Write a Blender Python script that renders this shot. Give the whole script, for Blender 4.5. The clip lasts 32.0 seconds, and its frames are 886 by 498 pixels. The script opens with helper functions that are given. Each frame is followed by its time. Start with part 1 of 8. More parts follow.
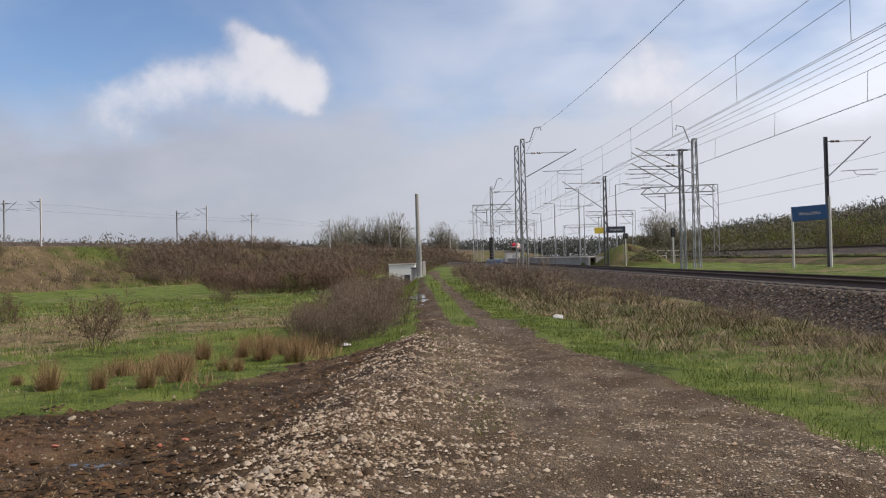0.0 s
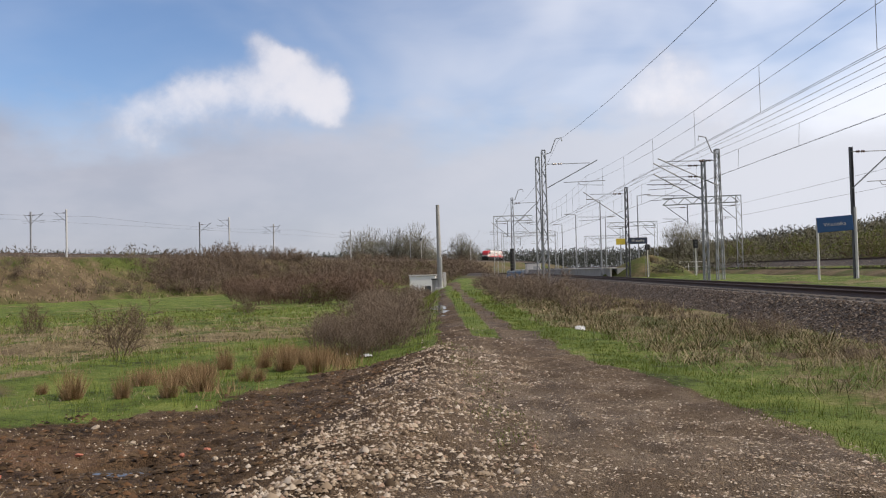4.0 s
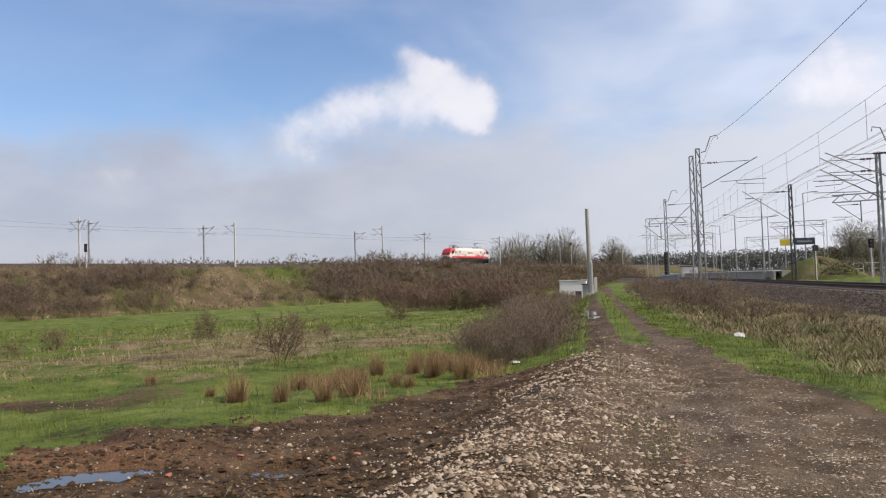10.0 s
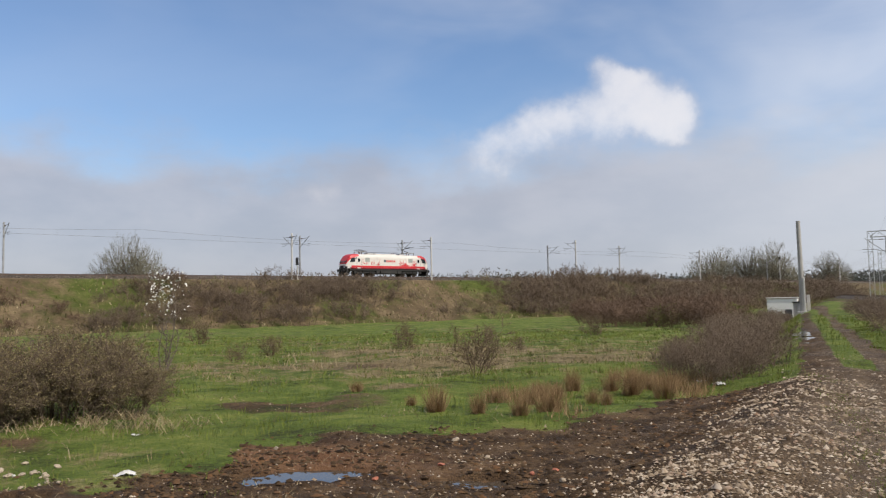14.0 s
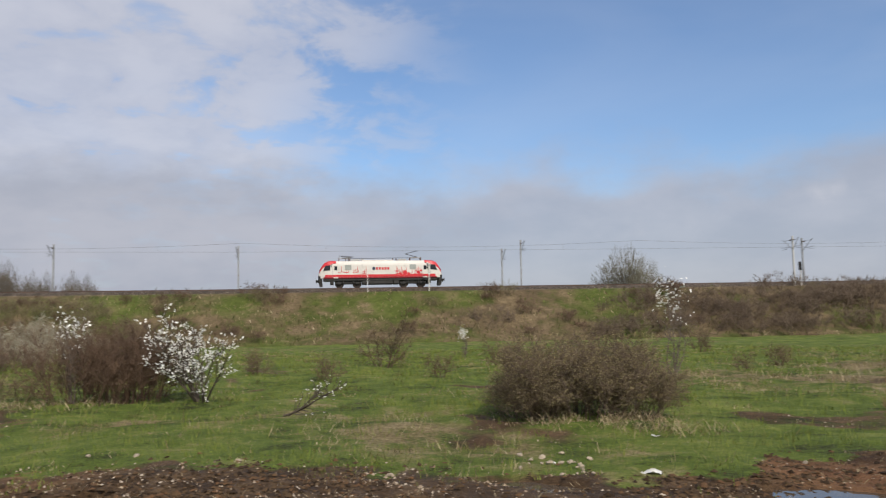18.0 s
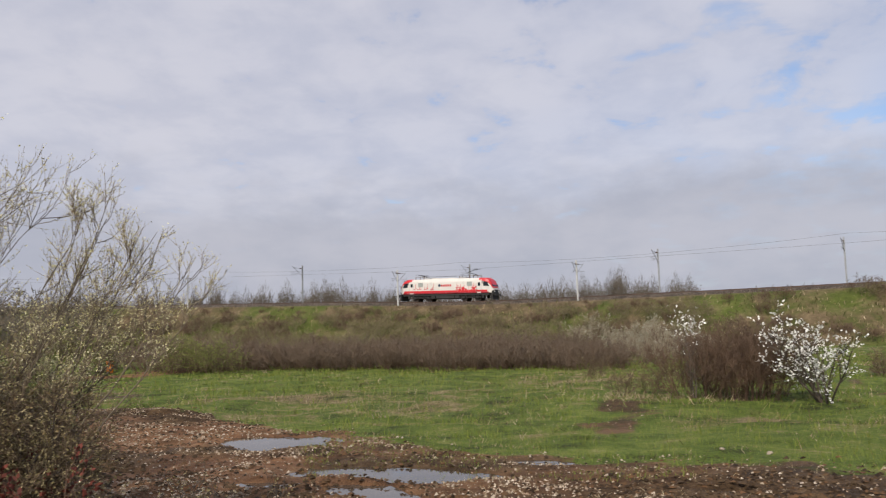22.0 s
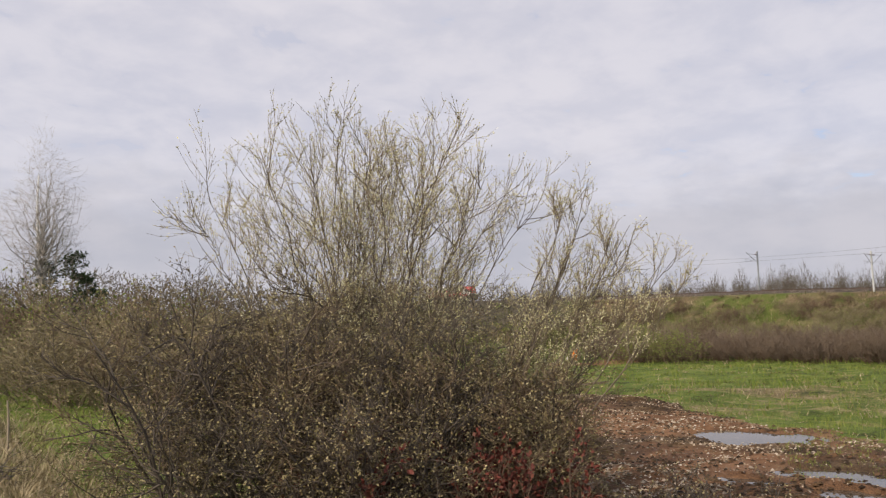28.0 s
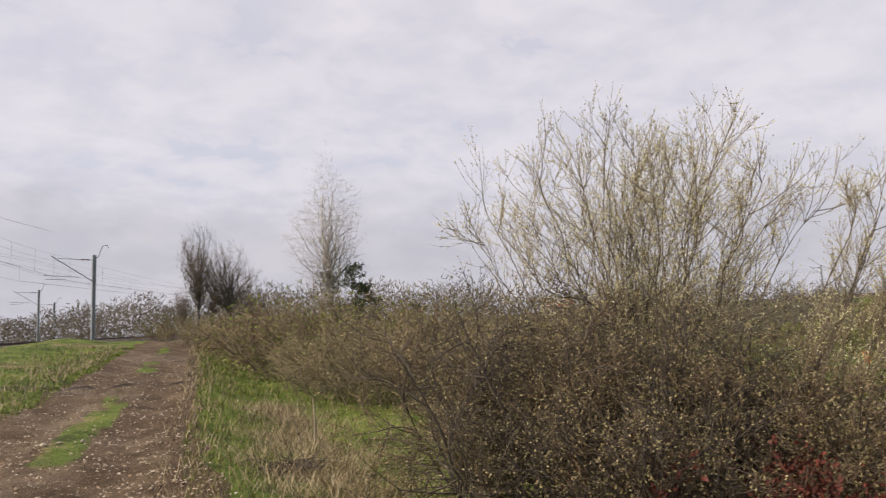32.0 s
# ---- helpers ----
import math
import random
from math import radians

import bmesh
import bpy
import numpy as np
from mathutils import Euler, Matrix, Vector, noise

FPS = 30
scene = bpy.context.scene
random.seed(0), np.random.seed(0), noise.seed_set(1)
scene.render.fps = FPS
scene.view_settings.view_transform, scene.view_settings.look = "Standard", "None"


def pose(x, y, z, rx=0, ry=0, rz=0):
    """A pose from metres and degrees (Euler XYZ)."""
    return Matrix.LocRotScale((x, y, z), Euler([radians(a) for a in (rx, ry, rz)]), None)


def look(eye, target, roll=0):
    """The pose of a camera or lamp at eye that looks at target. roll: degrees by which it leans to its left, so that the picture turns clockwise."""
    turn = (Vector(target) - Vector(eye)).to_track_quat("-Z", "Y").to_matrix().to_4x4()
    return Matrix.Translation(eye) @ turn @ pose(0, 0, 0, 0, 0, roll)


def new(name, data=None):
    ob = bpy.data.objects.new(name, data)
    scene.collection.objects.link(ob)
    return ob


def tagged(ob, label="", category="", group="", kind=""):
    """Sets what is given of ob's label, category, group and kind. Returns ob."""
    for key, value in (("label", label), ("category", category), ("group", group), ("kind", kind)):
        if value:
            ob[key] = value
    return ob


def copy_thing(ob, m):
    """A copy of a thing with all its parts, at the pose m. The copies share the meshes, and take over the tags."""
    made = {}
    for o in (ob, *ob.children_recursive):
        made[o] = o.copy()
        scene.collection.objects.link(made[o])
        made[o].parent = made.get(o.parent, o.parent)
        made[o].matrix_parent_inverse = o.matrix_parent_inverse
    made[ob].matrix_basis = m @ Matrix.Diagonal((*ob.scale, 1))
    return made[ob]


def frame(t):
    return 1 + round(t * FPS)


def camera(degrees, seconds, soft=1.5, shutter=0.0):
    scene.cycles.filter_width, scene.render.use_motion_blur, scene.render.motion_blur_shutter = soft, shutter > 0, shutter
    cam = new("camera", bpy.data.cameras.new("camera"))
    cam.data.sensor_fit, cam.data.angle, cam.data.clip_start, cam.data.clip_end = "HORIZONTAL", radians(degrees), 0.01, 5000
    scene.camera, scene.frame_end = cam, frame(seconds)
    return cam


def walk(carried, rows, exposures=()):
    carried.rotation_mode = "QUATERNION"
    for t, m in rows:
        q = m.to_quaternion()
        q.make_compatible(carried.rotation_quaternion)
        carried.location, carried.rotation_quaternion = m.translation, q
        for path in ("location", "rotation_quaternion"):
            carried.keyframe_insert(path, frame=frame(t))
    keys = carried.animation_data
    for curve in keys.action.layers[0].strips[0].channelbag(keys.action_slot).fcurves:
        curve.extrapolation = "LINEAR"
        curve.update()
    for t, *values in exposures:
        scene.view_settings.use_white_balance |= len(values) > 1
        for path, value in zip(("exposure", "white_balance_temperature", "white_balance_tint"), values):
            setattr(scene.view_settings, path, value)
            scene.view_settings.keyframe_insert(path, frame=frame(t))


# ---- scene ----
DEGREES = 57.7
cam = camera(DEGREES, 32.0, soft=1.15, shutter=0.3)
# t, x, y, z, yaw, pitch, roll
PATH = [
    (0.0, -0.090, -0.067, 1.632, 0.00, 1.00, 1.39),
    (0.5, -0.093, -0.067, 1.625, 0.00, 1.13, 1.33),
    (1.0, -0.095, -0.063, 1.626, 0.16, 1.42, 1.27),
    (1.5, -0.098, -0.061, 1.627, 0.40, 1.59, 1.35),
    (2.0, -0.095, -0.055, 1.624, 0.50, 1.70, 1.38),
    (2.5, -0.098, -0.050, 1.621, 0.74, 1.81, 1.42),
    (3.0, -0.100, -0.046, 1.624, 1.17, 1.78, 1.36),
    (3.5, -0.104, -0.044, 1.623, 1.30, 1.80, 1.31),
    (5.5, -0.101, -0.031, 1.626, 3.01, 1.94, 1.48),
    (6.0, -0.101, -0.023, 1.624, 3.83, 2.00, 1.57),
    (6.5, -0.100, -0.016, 1.622, 4.51, 2.12, 1.85),
    (7.0, -0.084, 0.002, 1.627, 5.17, 2.27, 1.98),
    (7.5, -0.066, 0.023, 1.632, 6.18, 2.18, 2.20),
    (8.0, -0.046, 0.036, 1.630, 7.73, 2.09, 2.24),
    (8.5, -0.036, 0.043, 1.627, 8.94, 2.08, 1.94),
    (9.0, -0.031, 0.045, 1.630, 9.68, 2.31, 2.04),
    (9.5, -0.026, 0.045, 1.634, 10.68, 2.39, 1.88),
    (10.0, -0.028, 0.032, 1.640, 12.13, 2.53, 1.91),
    (10.5, -0.023, 0.021, 1.642, 13.72, 2.81, 1.97),
    (11.0, -0.027, 0.009, 1.646, 14.74, 2.96, 1.76),
    (11.5, -0.026, -0.003, 1.650, 16.13, 3.10, 1.65),
    (12.0, -0.020, -0.020, 1.653, 17.38, 3.21, 1.51),
    (12.5, -0.026, -0.026, 1.656, 18.86, 3.32, 1.36),
    (13.0, -0.041, -0.029, 1.661, 20.91, 3.48, 1.24),
    (13.5, -0.071, -0.020, 1.657, 23.11, 3.70, 1.19),
    (15.5, -0.105, 0.013, 1.619, 36.63, 4.30, 0.63),
    (16.0, -0.143, -0.003, 1.622, 41.05, 4.48, 0.63),
    (16.5, -0.181, -0.045, 1.607, 45.60, 4.76, 0.46),
    (17.0, -0.222, -0.078, 1.599, 50.09, 4.92, 0.48),
    (17.5, -0.269, -0.107, 1.589, 54.78, 5.04, 0.67),
    (18.0, -0.299, -0.140, 1.588, 59.93, 5.14, 1.05),
    (18.5, -0.313, -0.165, 1.585, 65.63, 5.07, 1.16),
    (19.0, -0.329, -0.186, 1.584, 71.62, 5.08, 1.02),
    (19.5, -0.327, -0.223, 1.587, 76.76, 5.14, 0.74),
    (20.0, -0.324, -0.317, 1.580, 81.74, 5.59, 0.56),
    (20.5, -0.315, -0.367, 1.576, 86.89, 6.01, 0.64),
    (21.0, -0.322, -0.413, 1.581, 91.70, 5.77, 0.77),
    (21.5, -0.345, -0.404, 1.574, 96.80, 5.90, 1.18),
    (22.0, -0.363, -0.408, 1.569, 100.81, 6.00, 1.59),
    (22.5, -0.352, -0.414, 1.567, 103.65, 5.87, 1.80),
    (23.0, -0.357, -0.422, 1.563, 106.13, 5.75, 1.78),
    (23.5, -0.353, -0.430, 1.559, 108.20, 5.53, 1.81),
    (24.0, -0.341, -0.442, 1.556, 109.72, 5.40, 1.74),
    (24.5, -0.320, -0.438, 1.558, 112.11, 5.37, 1.79),
    (25.0, -0.332, -0.459, 1.554, 115.43, 5.36, 1.80),
    (25.5, -0.352, -0.497, 1.556, 119.04, 5.76, 1.92),
    (27.5, -0.320, -0.621, 1.578, 129.69, 6.08, 1.32),
    (28.0, -0.302, -0.645, 1.580, 132.10, 6.14, 1.48),
    (28.5, -0.293, -0.662, 1.584, 134.51, 6.17, 1.91),
    (29.0, -0.273, -0.678, 1.590, 136.81, 6.27, 1.79),
    (29.5, -0.260, -0.690, 1.594, 138.36, 6.27, 1.63),
    (30.0, -0.235, -0.696, 1.595, 140.68, 6.29, 1.55),
    (30.5, -0.207, -0.700, 1.599, 142.35, 6.42, 1.52),
    (31.0, -0.189, -0.696, 1.601, 143.98, 6.68, 1.69),
    (31.5, -0.165, -0.700, 1.597, 146.78, 6.88, 1.89),
    (32.0, -0.129, -0.685, 1.591, 150.35, 6.86, 1.87),
]
walk(cam, [(t, pose(x, y, z, 90 + p, r, w)) for t, x, y, z, w, p, r in PATH],
     exposures=[(0.0, -0.06, 6700, 15), (3.5, 0.0, 6700, 15), (5.5, 0.08, 6700, 15), (9.0, 0.14, 6700, 15), (13.0, 0.05, 6700, 13), (17.0, -0.08, 6600, 12), (20.0, -0.05, 6600, 13), (23.0, 0.02, 6750, 14), (25.0, 0.0, 6800, 14), (27.5, 0.19, 7000, 15), (30.0, 0.20, 7050, 15), (32.0, 0.27, 7150, 16)])

# ---- light ----
SUN_AZ, SUN_EL = -100.0, 42.0          # bearing counted to the left of straight ahead
sun_way = Vector((-math.sin(radians(SUN_AZ)) * math.cos(radians(SUN_EL)), math.cos(radians(SUN_AZ)) * math.cos(radians(SUN_EL)), math.sin(radians(SUN_EL))))
sun = new("sun", bpy.data.lights.new("sun", "SUN"))
sun.data.energy, sun.data.angle, sun.data.color = 4.0, radians(1.2), (1.0, 0.93, 0.80)
sun.matrix_world = look(sun_way * 100, (0, 0, 0))


class Nodes:
    """Short hand for node trees."""

    def __init__(self, tree):
        self.t = tree
        tree.nodes.clear()

    def n(self, kind, **kw):
        node = self.t.nodes.new(kind)
        for key, value in kw.items():
            if key in node.inputs.keys():
                node.inputs[key].default_value = value
            else:
                setattr(node, key, value)
        return node

    def link(self, a, b):
        self.t.links.new(a, b)

    def put(self, node, key, value):
        if isinstance(value, bpy.types.NodeSocket):
            self.t.links.new(value, node.inputs[key])
        elif value is not None:
            node.inputs[key].default_value = value

    def math(self, op, a, b=None, c=None, clamp=False):
        node = self.t.nodes.new("ShaderNodeMath")
        node.operation, node.use_clamp = op, clamp
        for i, v in enumerate((a, b, c)):
            self.put(node, i, v)
        return node.outputs[0]

    def vmath(self, op, a, b=None, scale=None):
        node = self.t.nodes.new("ShaderNodeVectorMath")
        node.operation = op
        self.put(node, 0, a)
        self.put(node, 1, b)
        if scale is not None:
            self.put(node, "Scale", scale)
        return node.outputs["Value" if op in ("DOT_PRODUCT", "LENGTH", "DISTANCE") else "Vector"]

    def noise(self, scale, detail=4.0, rough=0.55, vec=None, lac=2.0, dist=0.0):
        node = self.n("ShaderNodeTexNoise", Scale=scale, Detail=detail, Roughness=rough, Lacunarity=lac, Distortion=dist)
        if vec is not None:
            self.link(vec, node.inputs["Vector"])
        return node.outputs["Fac"]

    def ramp(self, fac, stops, interp="LINEAR"):
        node = self.n("ShaderNodeValToRGB")
        node.color_ramp.interpolation = interp
        els = node.color_ramp.elements
        while len(els) < len(stops):
            els.new(0.5)
        for e, (p, c) in zip(els, stops):
            e.position = p
            e.color = (*c, 1) if len(c) == 3 else c
        self.link(fac, node.inputs[0])
        return node.outputs["Color"]

    def step(self, v, lo, hi):
        node = self.n("ShaderNodeMapRange", interpolation_type="SMOOTHSTEP")
        self.put(node, "Value", v)
        self.put(node, "From Min", lo)
        self.put(node, "From Max", hi)
        return node.outputs["Result"]

    def mix(self, fac, a, b, blend="MIX"):
        node = self.n("ShaderNodeMix", data_type="RGBA", blend_type=blend)
        self.put(node, 0, fac)
        for i, v in ((6, a), (7, b)):
            self.put(node, i, (*v, 1) if isinstance(v, tuple) and len(v) == 3 else v)
        return node.outputs[2]


# sky: a clear spring sky with broken cloud that thickens behind the camera
world = bpy.data.worlds.new("sky")
scene.world = world
world.use_nodes = True
N = Nodes(world.node_tree)
sky = N.n("ShaderNodeTexSky", sky_type="NISHITA", sun_disc=False, sun_elevation=radians(SUN_EL), sun_rotation=radians(-SUN_AZ), altitude=200.0, air_density=1.0, dust_density=1.2, ozone_density=1.6)
way = N.vmath("NORMALIZE", N.n("ShaderNodeTexCoord").outputs["Generated"])
sep = N.n("ShaderNodeSeparateXYZ")
N.link(way, sep.inputs[0])
up = sep.outputs["Z"]
# plane of the cloud layer: direction over height
high = N.math("ADD", N.math("MAXIMUM", up, 0.0), 0.20)
flat = N.n("ShaderNodeCombineXYZ")
N.link(N.math("DIVIDE", sep.outputs["X"], high), flat.inputs[0])
N.link(N.math("DIVIDE", sep.outputs["Y"], high), flat.inputs[1])
layer = flat.outputs[0]


def toward(az, el):
    return (-math.sin(radians(az)) * math.cos(radians(el)), math.cos(radians(az)) * math.cos(radians(el)), math.sin(radians(el)))


warp = N.n("ShaderNodeTexNoise", Scale=9.0, Detail=7.0, Roughness=0.58)
N.link(way, warp.inputs["Vector"])
bent = N.vmath("ADD", way, N.vmath("SCALE", N.vmath("SUBTRACT", warp.outputs["Color"], (0.5, 0.5, 0.5)), scale=0.075))
# bearing and height as a flat map for the low clouds
chart = N.n("ShaderNodeCombineXYZ")
N.link(N.math("ARCTAN2", N.math("MULTIPLY", sep.outputs["X"], -1.0), sep.outputs["Y"]), chart.inputs[0])
N.link(N.math("MULTIPLY", up, 2.6), chart.inputs[1])
chart = chart.outputs[0]


def puff(az, el, r, power):
    d = N.vmath("MULTIPLY", N.vmath("SUBTRACT", bent, toward(az, el)), (1.0, 1.0, 1.25))
    return N.math("MULTIPLY", N.math("SUBTRACT", 1.0, N.step(N.vmath("LENGTH", d), r * 0.0, r * 2.7)), power * 0.86)


# one towering heap with a bright crest and lobes that fade towards the west, and small puffs along the horizon
heap = None
for az, el, r, power in [(14.2, 16.4, 0.012, 0.85), (13.7, 15.6, 0.015, 1), (12.2, 14.9, 0.016, 1), (13.2, 14.3, 0.022, 1), (11.4, 13.6, 0.024, 1), (9.6, 13.0, 0.024, 1), (8.4, 12.7, 0.019, 1), (10.5, 11.9, 0.022, 0.9), (8.9, 11.6, 0.017, 0.85), (12.8, 12.4, 0.022, 0.85), (15.0, 12.8, 0.022, 0.8),
                          (17.2, 12.8, 0.022, 0.8), (18.9, 12.7, 0.018, 0.75), (20.7, 11.6, 0.022, 0.7), (22.4, 11.1, 0.022, 0.65), (19.4, 10.9, 0.028, 0.55), (17.0, 11.0, 0.030, 0.45), (21.0, 9.9, 0.034, 0.45), (24.5, 10.6, 0.028, 0.36), (14.0, 10.8, 0.030, 0.36), (2.3, 12.6, 0.018, 0.5), (3.8, 12.4, 0.014, 0.45), (0.6, 12.2, 0.014, 0.35),
                          (-5.9, 10.0, 0.013, 0.5), (-13.6, 11.9, 0.034, 0.6), (-16.3, 12.1, 0.036, 0.65), (-18.5, 11.1, 0.032, 0.6), (-10.9, 11.6, 0.030, 0.5), (-6.4, 12.8, 0.024, 0.5), (-15.0, 13.6, 0.024, 0.5), (33.5, 8.9, 0.012, 0.62), (35.0, 8.7, 0.010, 0.55), (34.6, 7.8, 0.014, 0.4), (42.3, 6.7, 0.012, 0.5), (45.9, 6.5, 0.012, 0.45), (76.5, 8.0, 0.012, 0.45),
                          (67.6, 7.5, 0.015, 0.55), (65.6, 7.4, 0.012, 0.5), (47.3, 5.7, 0.018, 0.4), (58.8, 10.2, 0.018, 0.42), (86.5, 9.8, 0.022, 0.4), (84.0, 9.2, 0.018, 0.35)]:
    p = puff(az, el, r, power)
    heap = N.math("SUBTRACT", 1.0, p) if heap is None else N.math("MULTIPLY", heap, N.math("SUBTRACT", 1.0, p))
heap = N.math("SUBTRACT", 1.0, heap)
frill = N.math("MULTIPLY", N.math("SUBTRACT", N.noise(20.0, 6.0, 0.58, way), 0.5), 0.6)
heap = N.step(N.math("ADD", heap, N.math("MULTIPLY", frill, N.step(heap, 0.05, 0.4))), 0.24, 1.10)
# broad soft veil, denser towards the sun
south = N.step(N.vmath("DOT_PRODUCT", way, toward(140, 0)), 0.05, 0.92)
sunward = N.step(N.vmath("DOT_PRODUCT", way, toward(-70, 10)), 0.1, 0.9)
veil = N.noise(1.0, 4.0, 0.5, N.vmath("MULTIPLY", chart, (2.6, 2.2, 1.0)), dist=0.4)
streak = N.noise(1.0, 5.0, 0.55, N.vmath("MULTIPLY", N.vmath("ADD", chart, N.vmath("SCALE", layer, scale=0.05)), (4.0, 6.0, 1.0)), dist=0.6)
veil = N.math("ADD", N.math("MULTIPLY", veil, 0.82), N.math("MULTIPLY", streak, 0.18))
thin = N.math("SUBTRACT", 1.0, N.math("MULTIPLY", N.step(N.vmath("DOT_PRODUCT", way, toward(49, 16)), 0.90, 0.985), 0.80))
veil = N.math("MULTIPLY", N.math("MULTIPLY", thin, N.step(N.math("ADD", veil, N.math("MULTIPLY", sunward, 0.16)), 0.33, 0.76)), N.math("ADD", 0.58, N.math("MULTIPLY", sunward, 0.32)))
# a field of small fleecy clouds that closes towards the south
cells = N.noise(5.4, 5.0, 0.56, layer, dist=0.25)
broad = N.noise(1.0, 3.0, 0.5, layer)
field = N.math("ADD", N.math("MULTIPLY", cells, 0.72), N.math("MULTIPLY", broad, 0.28))
fleece = N.step(N.math("ADD", field, N.math("MULTIPLY", south, 0.17)), 0.45, 0.58)
closed = N.step(N.vmath("DOT_PRODUCT", way, toward(165, 6)), 0.55, 0.95)
fleece = N.math("MAXIMUM", fleece, N.math("MULTIPLY", closed, 0.92))
fleece = N.math("MULTIPLY", fleece, N.step(N.math("ADD", N.vmath("DOT_PRODUCT", way, toward(136, 6)), N.math("MULTIPLY", N.math("SUBTRACT", broad, 0.5), 0.6)), 0.18, 0.48))
# low bank of grey cloud along the horizon, with a ragged upper edge
rag = N.math("ADD", N.math("MULTIPLY", N.math("SUBTRACT", N.noise(1.0, 5.0, 0.55, N.vmath("MULTIPLY", chart, (5.0, 4.0, 1.0))), 0.5), 0.16), N.math("MULTIPLY", N.math("SUBTRACT", N.noise(14.0, 5.0, 0.6, way), 0.5), 0.05))
bank = N.math("SUBTRACT", 1.0, N.step(N.math("ADD", up, rag), 0.135, 0.215))
blue = N.mix(1.0, sky.outputs["Color"], (1.08, 1.24, 1.40), "MULTIPLY")
mottle = N.noise(1.0, 5.0, 0.55, N.vmath("MULTIPLY", chart, (7.0, 5.5, 1.0)))
grey = N.mix(N.step(mottle, 0.32, 0.68), (3.85, 4.2, 5.0), (4.6, 4.85, 5.55))
grey = N.mix(N.step(N.vmath("DOT_PRODUCT", way, toward(-60, 5)), 0.1, 0.9), grey, (6.5, 7.0, 7.7))
shade = N.mix(N.step(N.math("ADD", N.math("MULTIPLY", cells, 0.6), N.math("MULTIPLY", mottle, 0.4)), 0.38, 0.62), (5.0, 5.3, 6.2), (5.9, 6.1, 6.8))
white = N.mix(sunward, (6.9, 7.3, 8.0), (9.7, 10.3, 11.0))
colour = N.mix(veil, blue, white)
colour = N.mix(N.math("MULTIPLY", fleece, N.math("ADD", 0.66, N.math("MULTIPLY", south, 0.24))), colour, shade)
colour = N.mix(N.math("MULTIPLY", bank, 0.86), colour, grey)
crest = N.mix(N.step(N.math("ADD", heap, N.math("MULTIPLY", N.math("SUBTRACT", N.noise(16.0, 5.0, 0.6, way), 0.5), 0.8)), 0.2, 0.95), (5.9, 6.1, 6.7), (8.9, 8.8, 8.8))
colour = N.mix(N.math("MULTIPLY", heap, 0.74), colour, crest)
back = N.n("ShaderNodeBackground", Strength=0.105)
N.link(colour, back.inputs["Color"])
N.link(back.outputs[0], N.n("ShaderNodeOutputWorld").inputs["Surface"])

# ---- materials ----


def material(name):
    m = bpy.data.materials.new(name)
    m.use_nodes = True
    n = Nodes(m.node_tree)
    b = n.n("ShaderNodeBsdfPrincipled")
    n.link(b.outputs[0], n.n("ShaderNodeOutputMaterial").inputs["Surface"])
    return m, n, b


def place(n, scale=1.0):
    g = n.n("ShaderNodeNewGeometry")
    return g.outputs["Position"] if scale == 1.0 else n.vmath("SCALE", g.outputs["Position"], scale=scale)


def own(n):
    return n.n("ShaderNodeTexCoord").outputs["Object"]


def bump(n, b, height, strength=0.4, distance=0.02):
    k = n.n("ShaderNodeBump", Strength=strength, Distance=distance)
    n.link(height, k.inputs["Height"])
    n.link(k.outputs[0], b.inputs["Normal"])


def plain(name, colour, rough=0.6, metal=0.0, vary=0.25, scale=8.0, relief=0.15, wear=None):
    """A surface with two scales of tone and a fine relief; wear: a second colour in blotches."""
    m, n, b = material(name)
    at = own(n)
    a, f = n.noise(scale * 0.25, 3.0, 0.6, at), n.noise(scale * 3, 5.0, 0.65, at)
    tone = n.math("ADD", n.math("MULTIPLY", a, 0.6), n.math("MULTIPLY", f, 0.4))
    dark, light = tuple(c * (1 - vary) for c in colour), tuple(min(1, c * (1 + vary)) for c in colour)
    c = n.ramp(tone, [(0.3, dark), (0.7, light)])
    if wear:
        c = n.mix(n.step(n.noise(scale * 0.8, 6.0, 0.7, at), 0.56, 0.72), c, wear)
    n.link(c, b.inputs["Base Color"])
    b.inputs["Metallic"].default_value = metal
    n.link(n.math("ADD", n.math("MULTIPLY", f, 0.25), rough - 0.12), b.inputs["Roughness"])
    bump(n, b, f, relief, 0.01)
    return m


def random_tint(name, colours, rough=0.7, island=True):
    """Each loose piece of a mesh takes its own tone from the list."""
    m, n, b = material(name)
    g = n.n("ShaderNodeNewGeometry")
    k = len(colours)
    c = n.ramp(g.outputs["Random Per Island"] if island else n.n("ShaderNodeObjectInfo").outputs["Random"], [(i / max(1, k - 1), col) for i, col in enumerate(colours)])
    c = n.mix(n.math("MULTIPLY", n.noise(2.0, 3.0, 0.6, g.outputs["Position"]), 0.5), c, tuple(v * 0.6 for v in colours[0]))
    n.link(c, b.inputs["Base Color"])
    b.inputs["Roughness"].default_value = rough
    b.inputs["Specular IOR Level"].default_value = 0.18
    return m


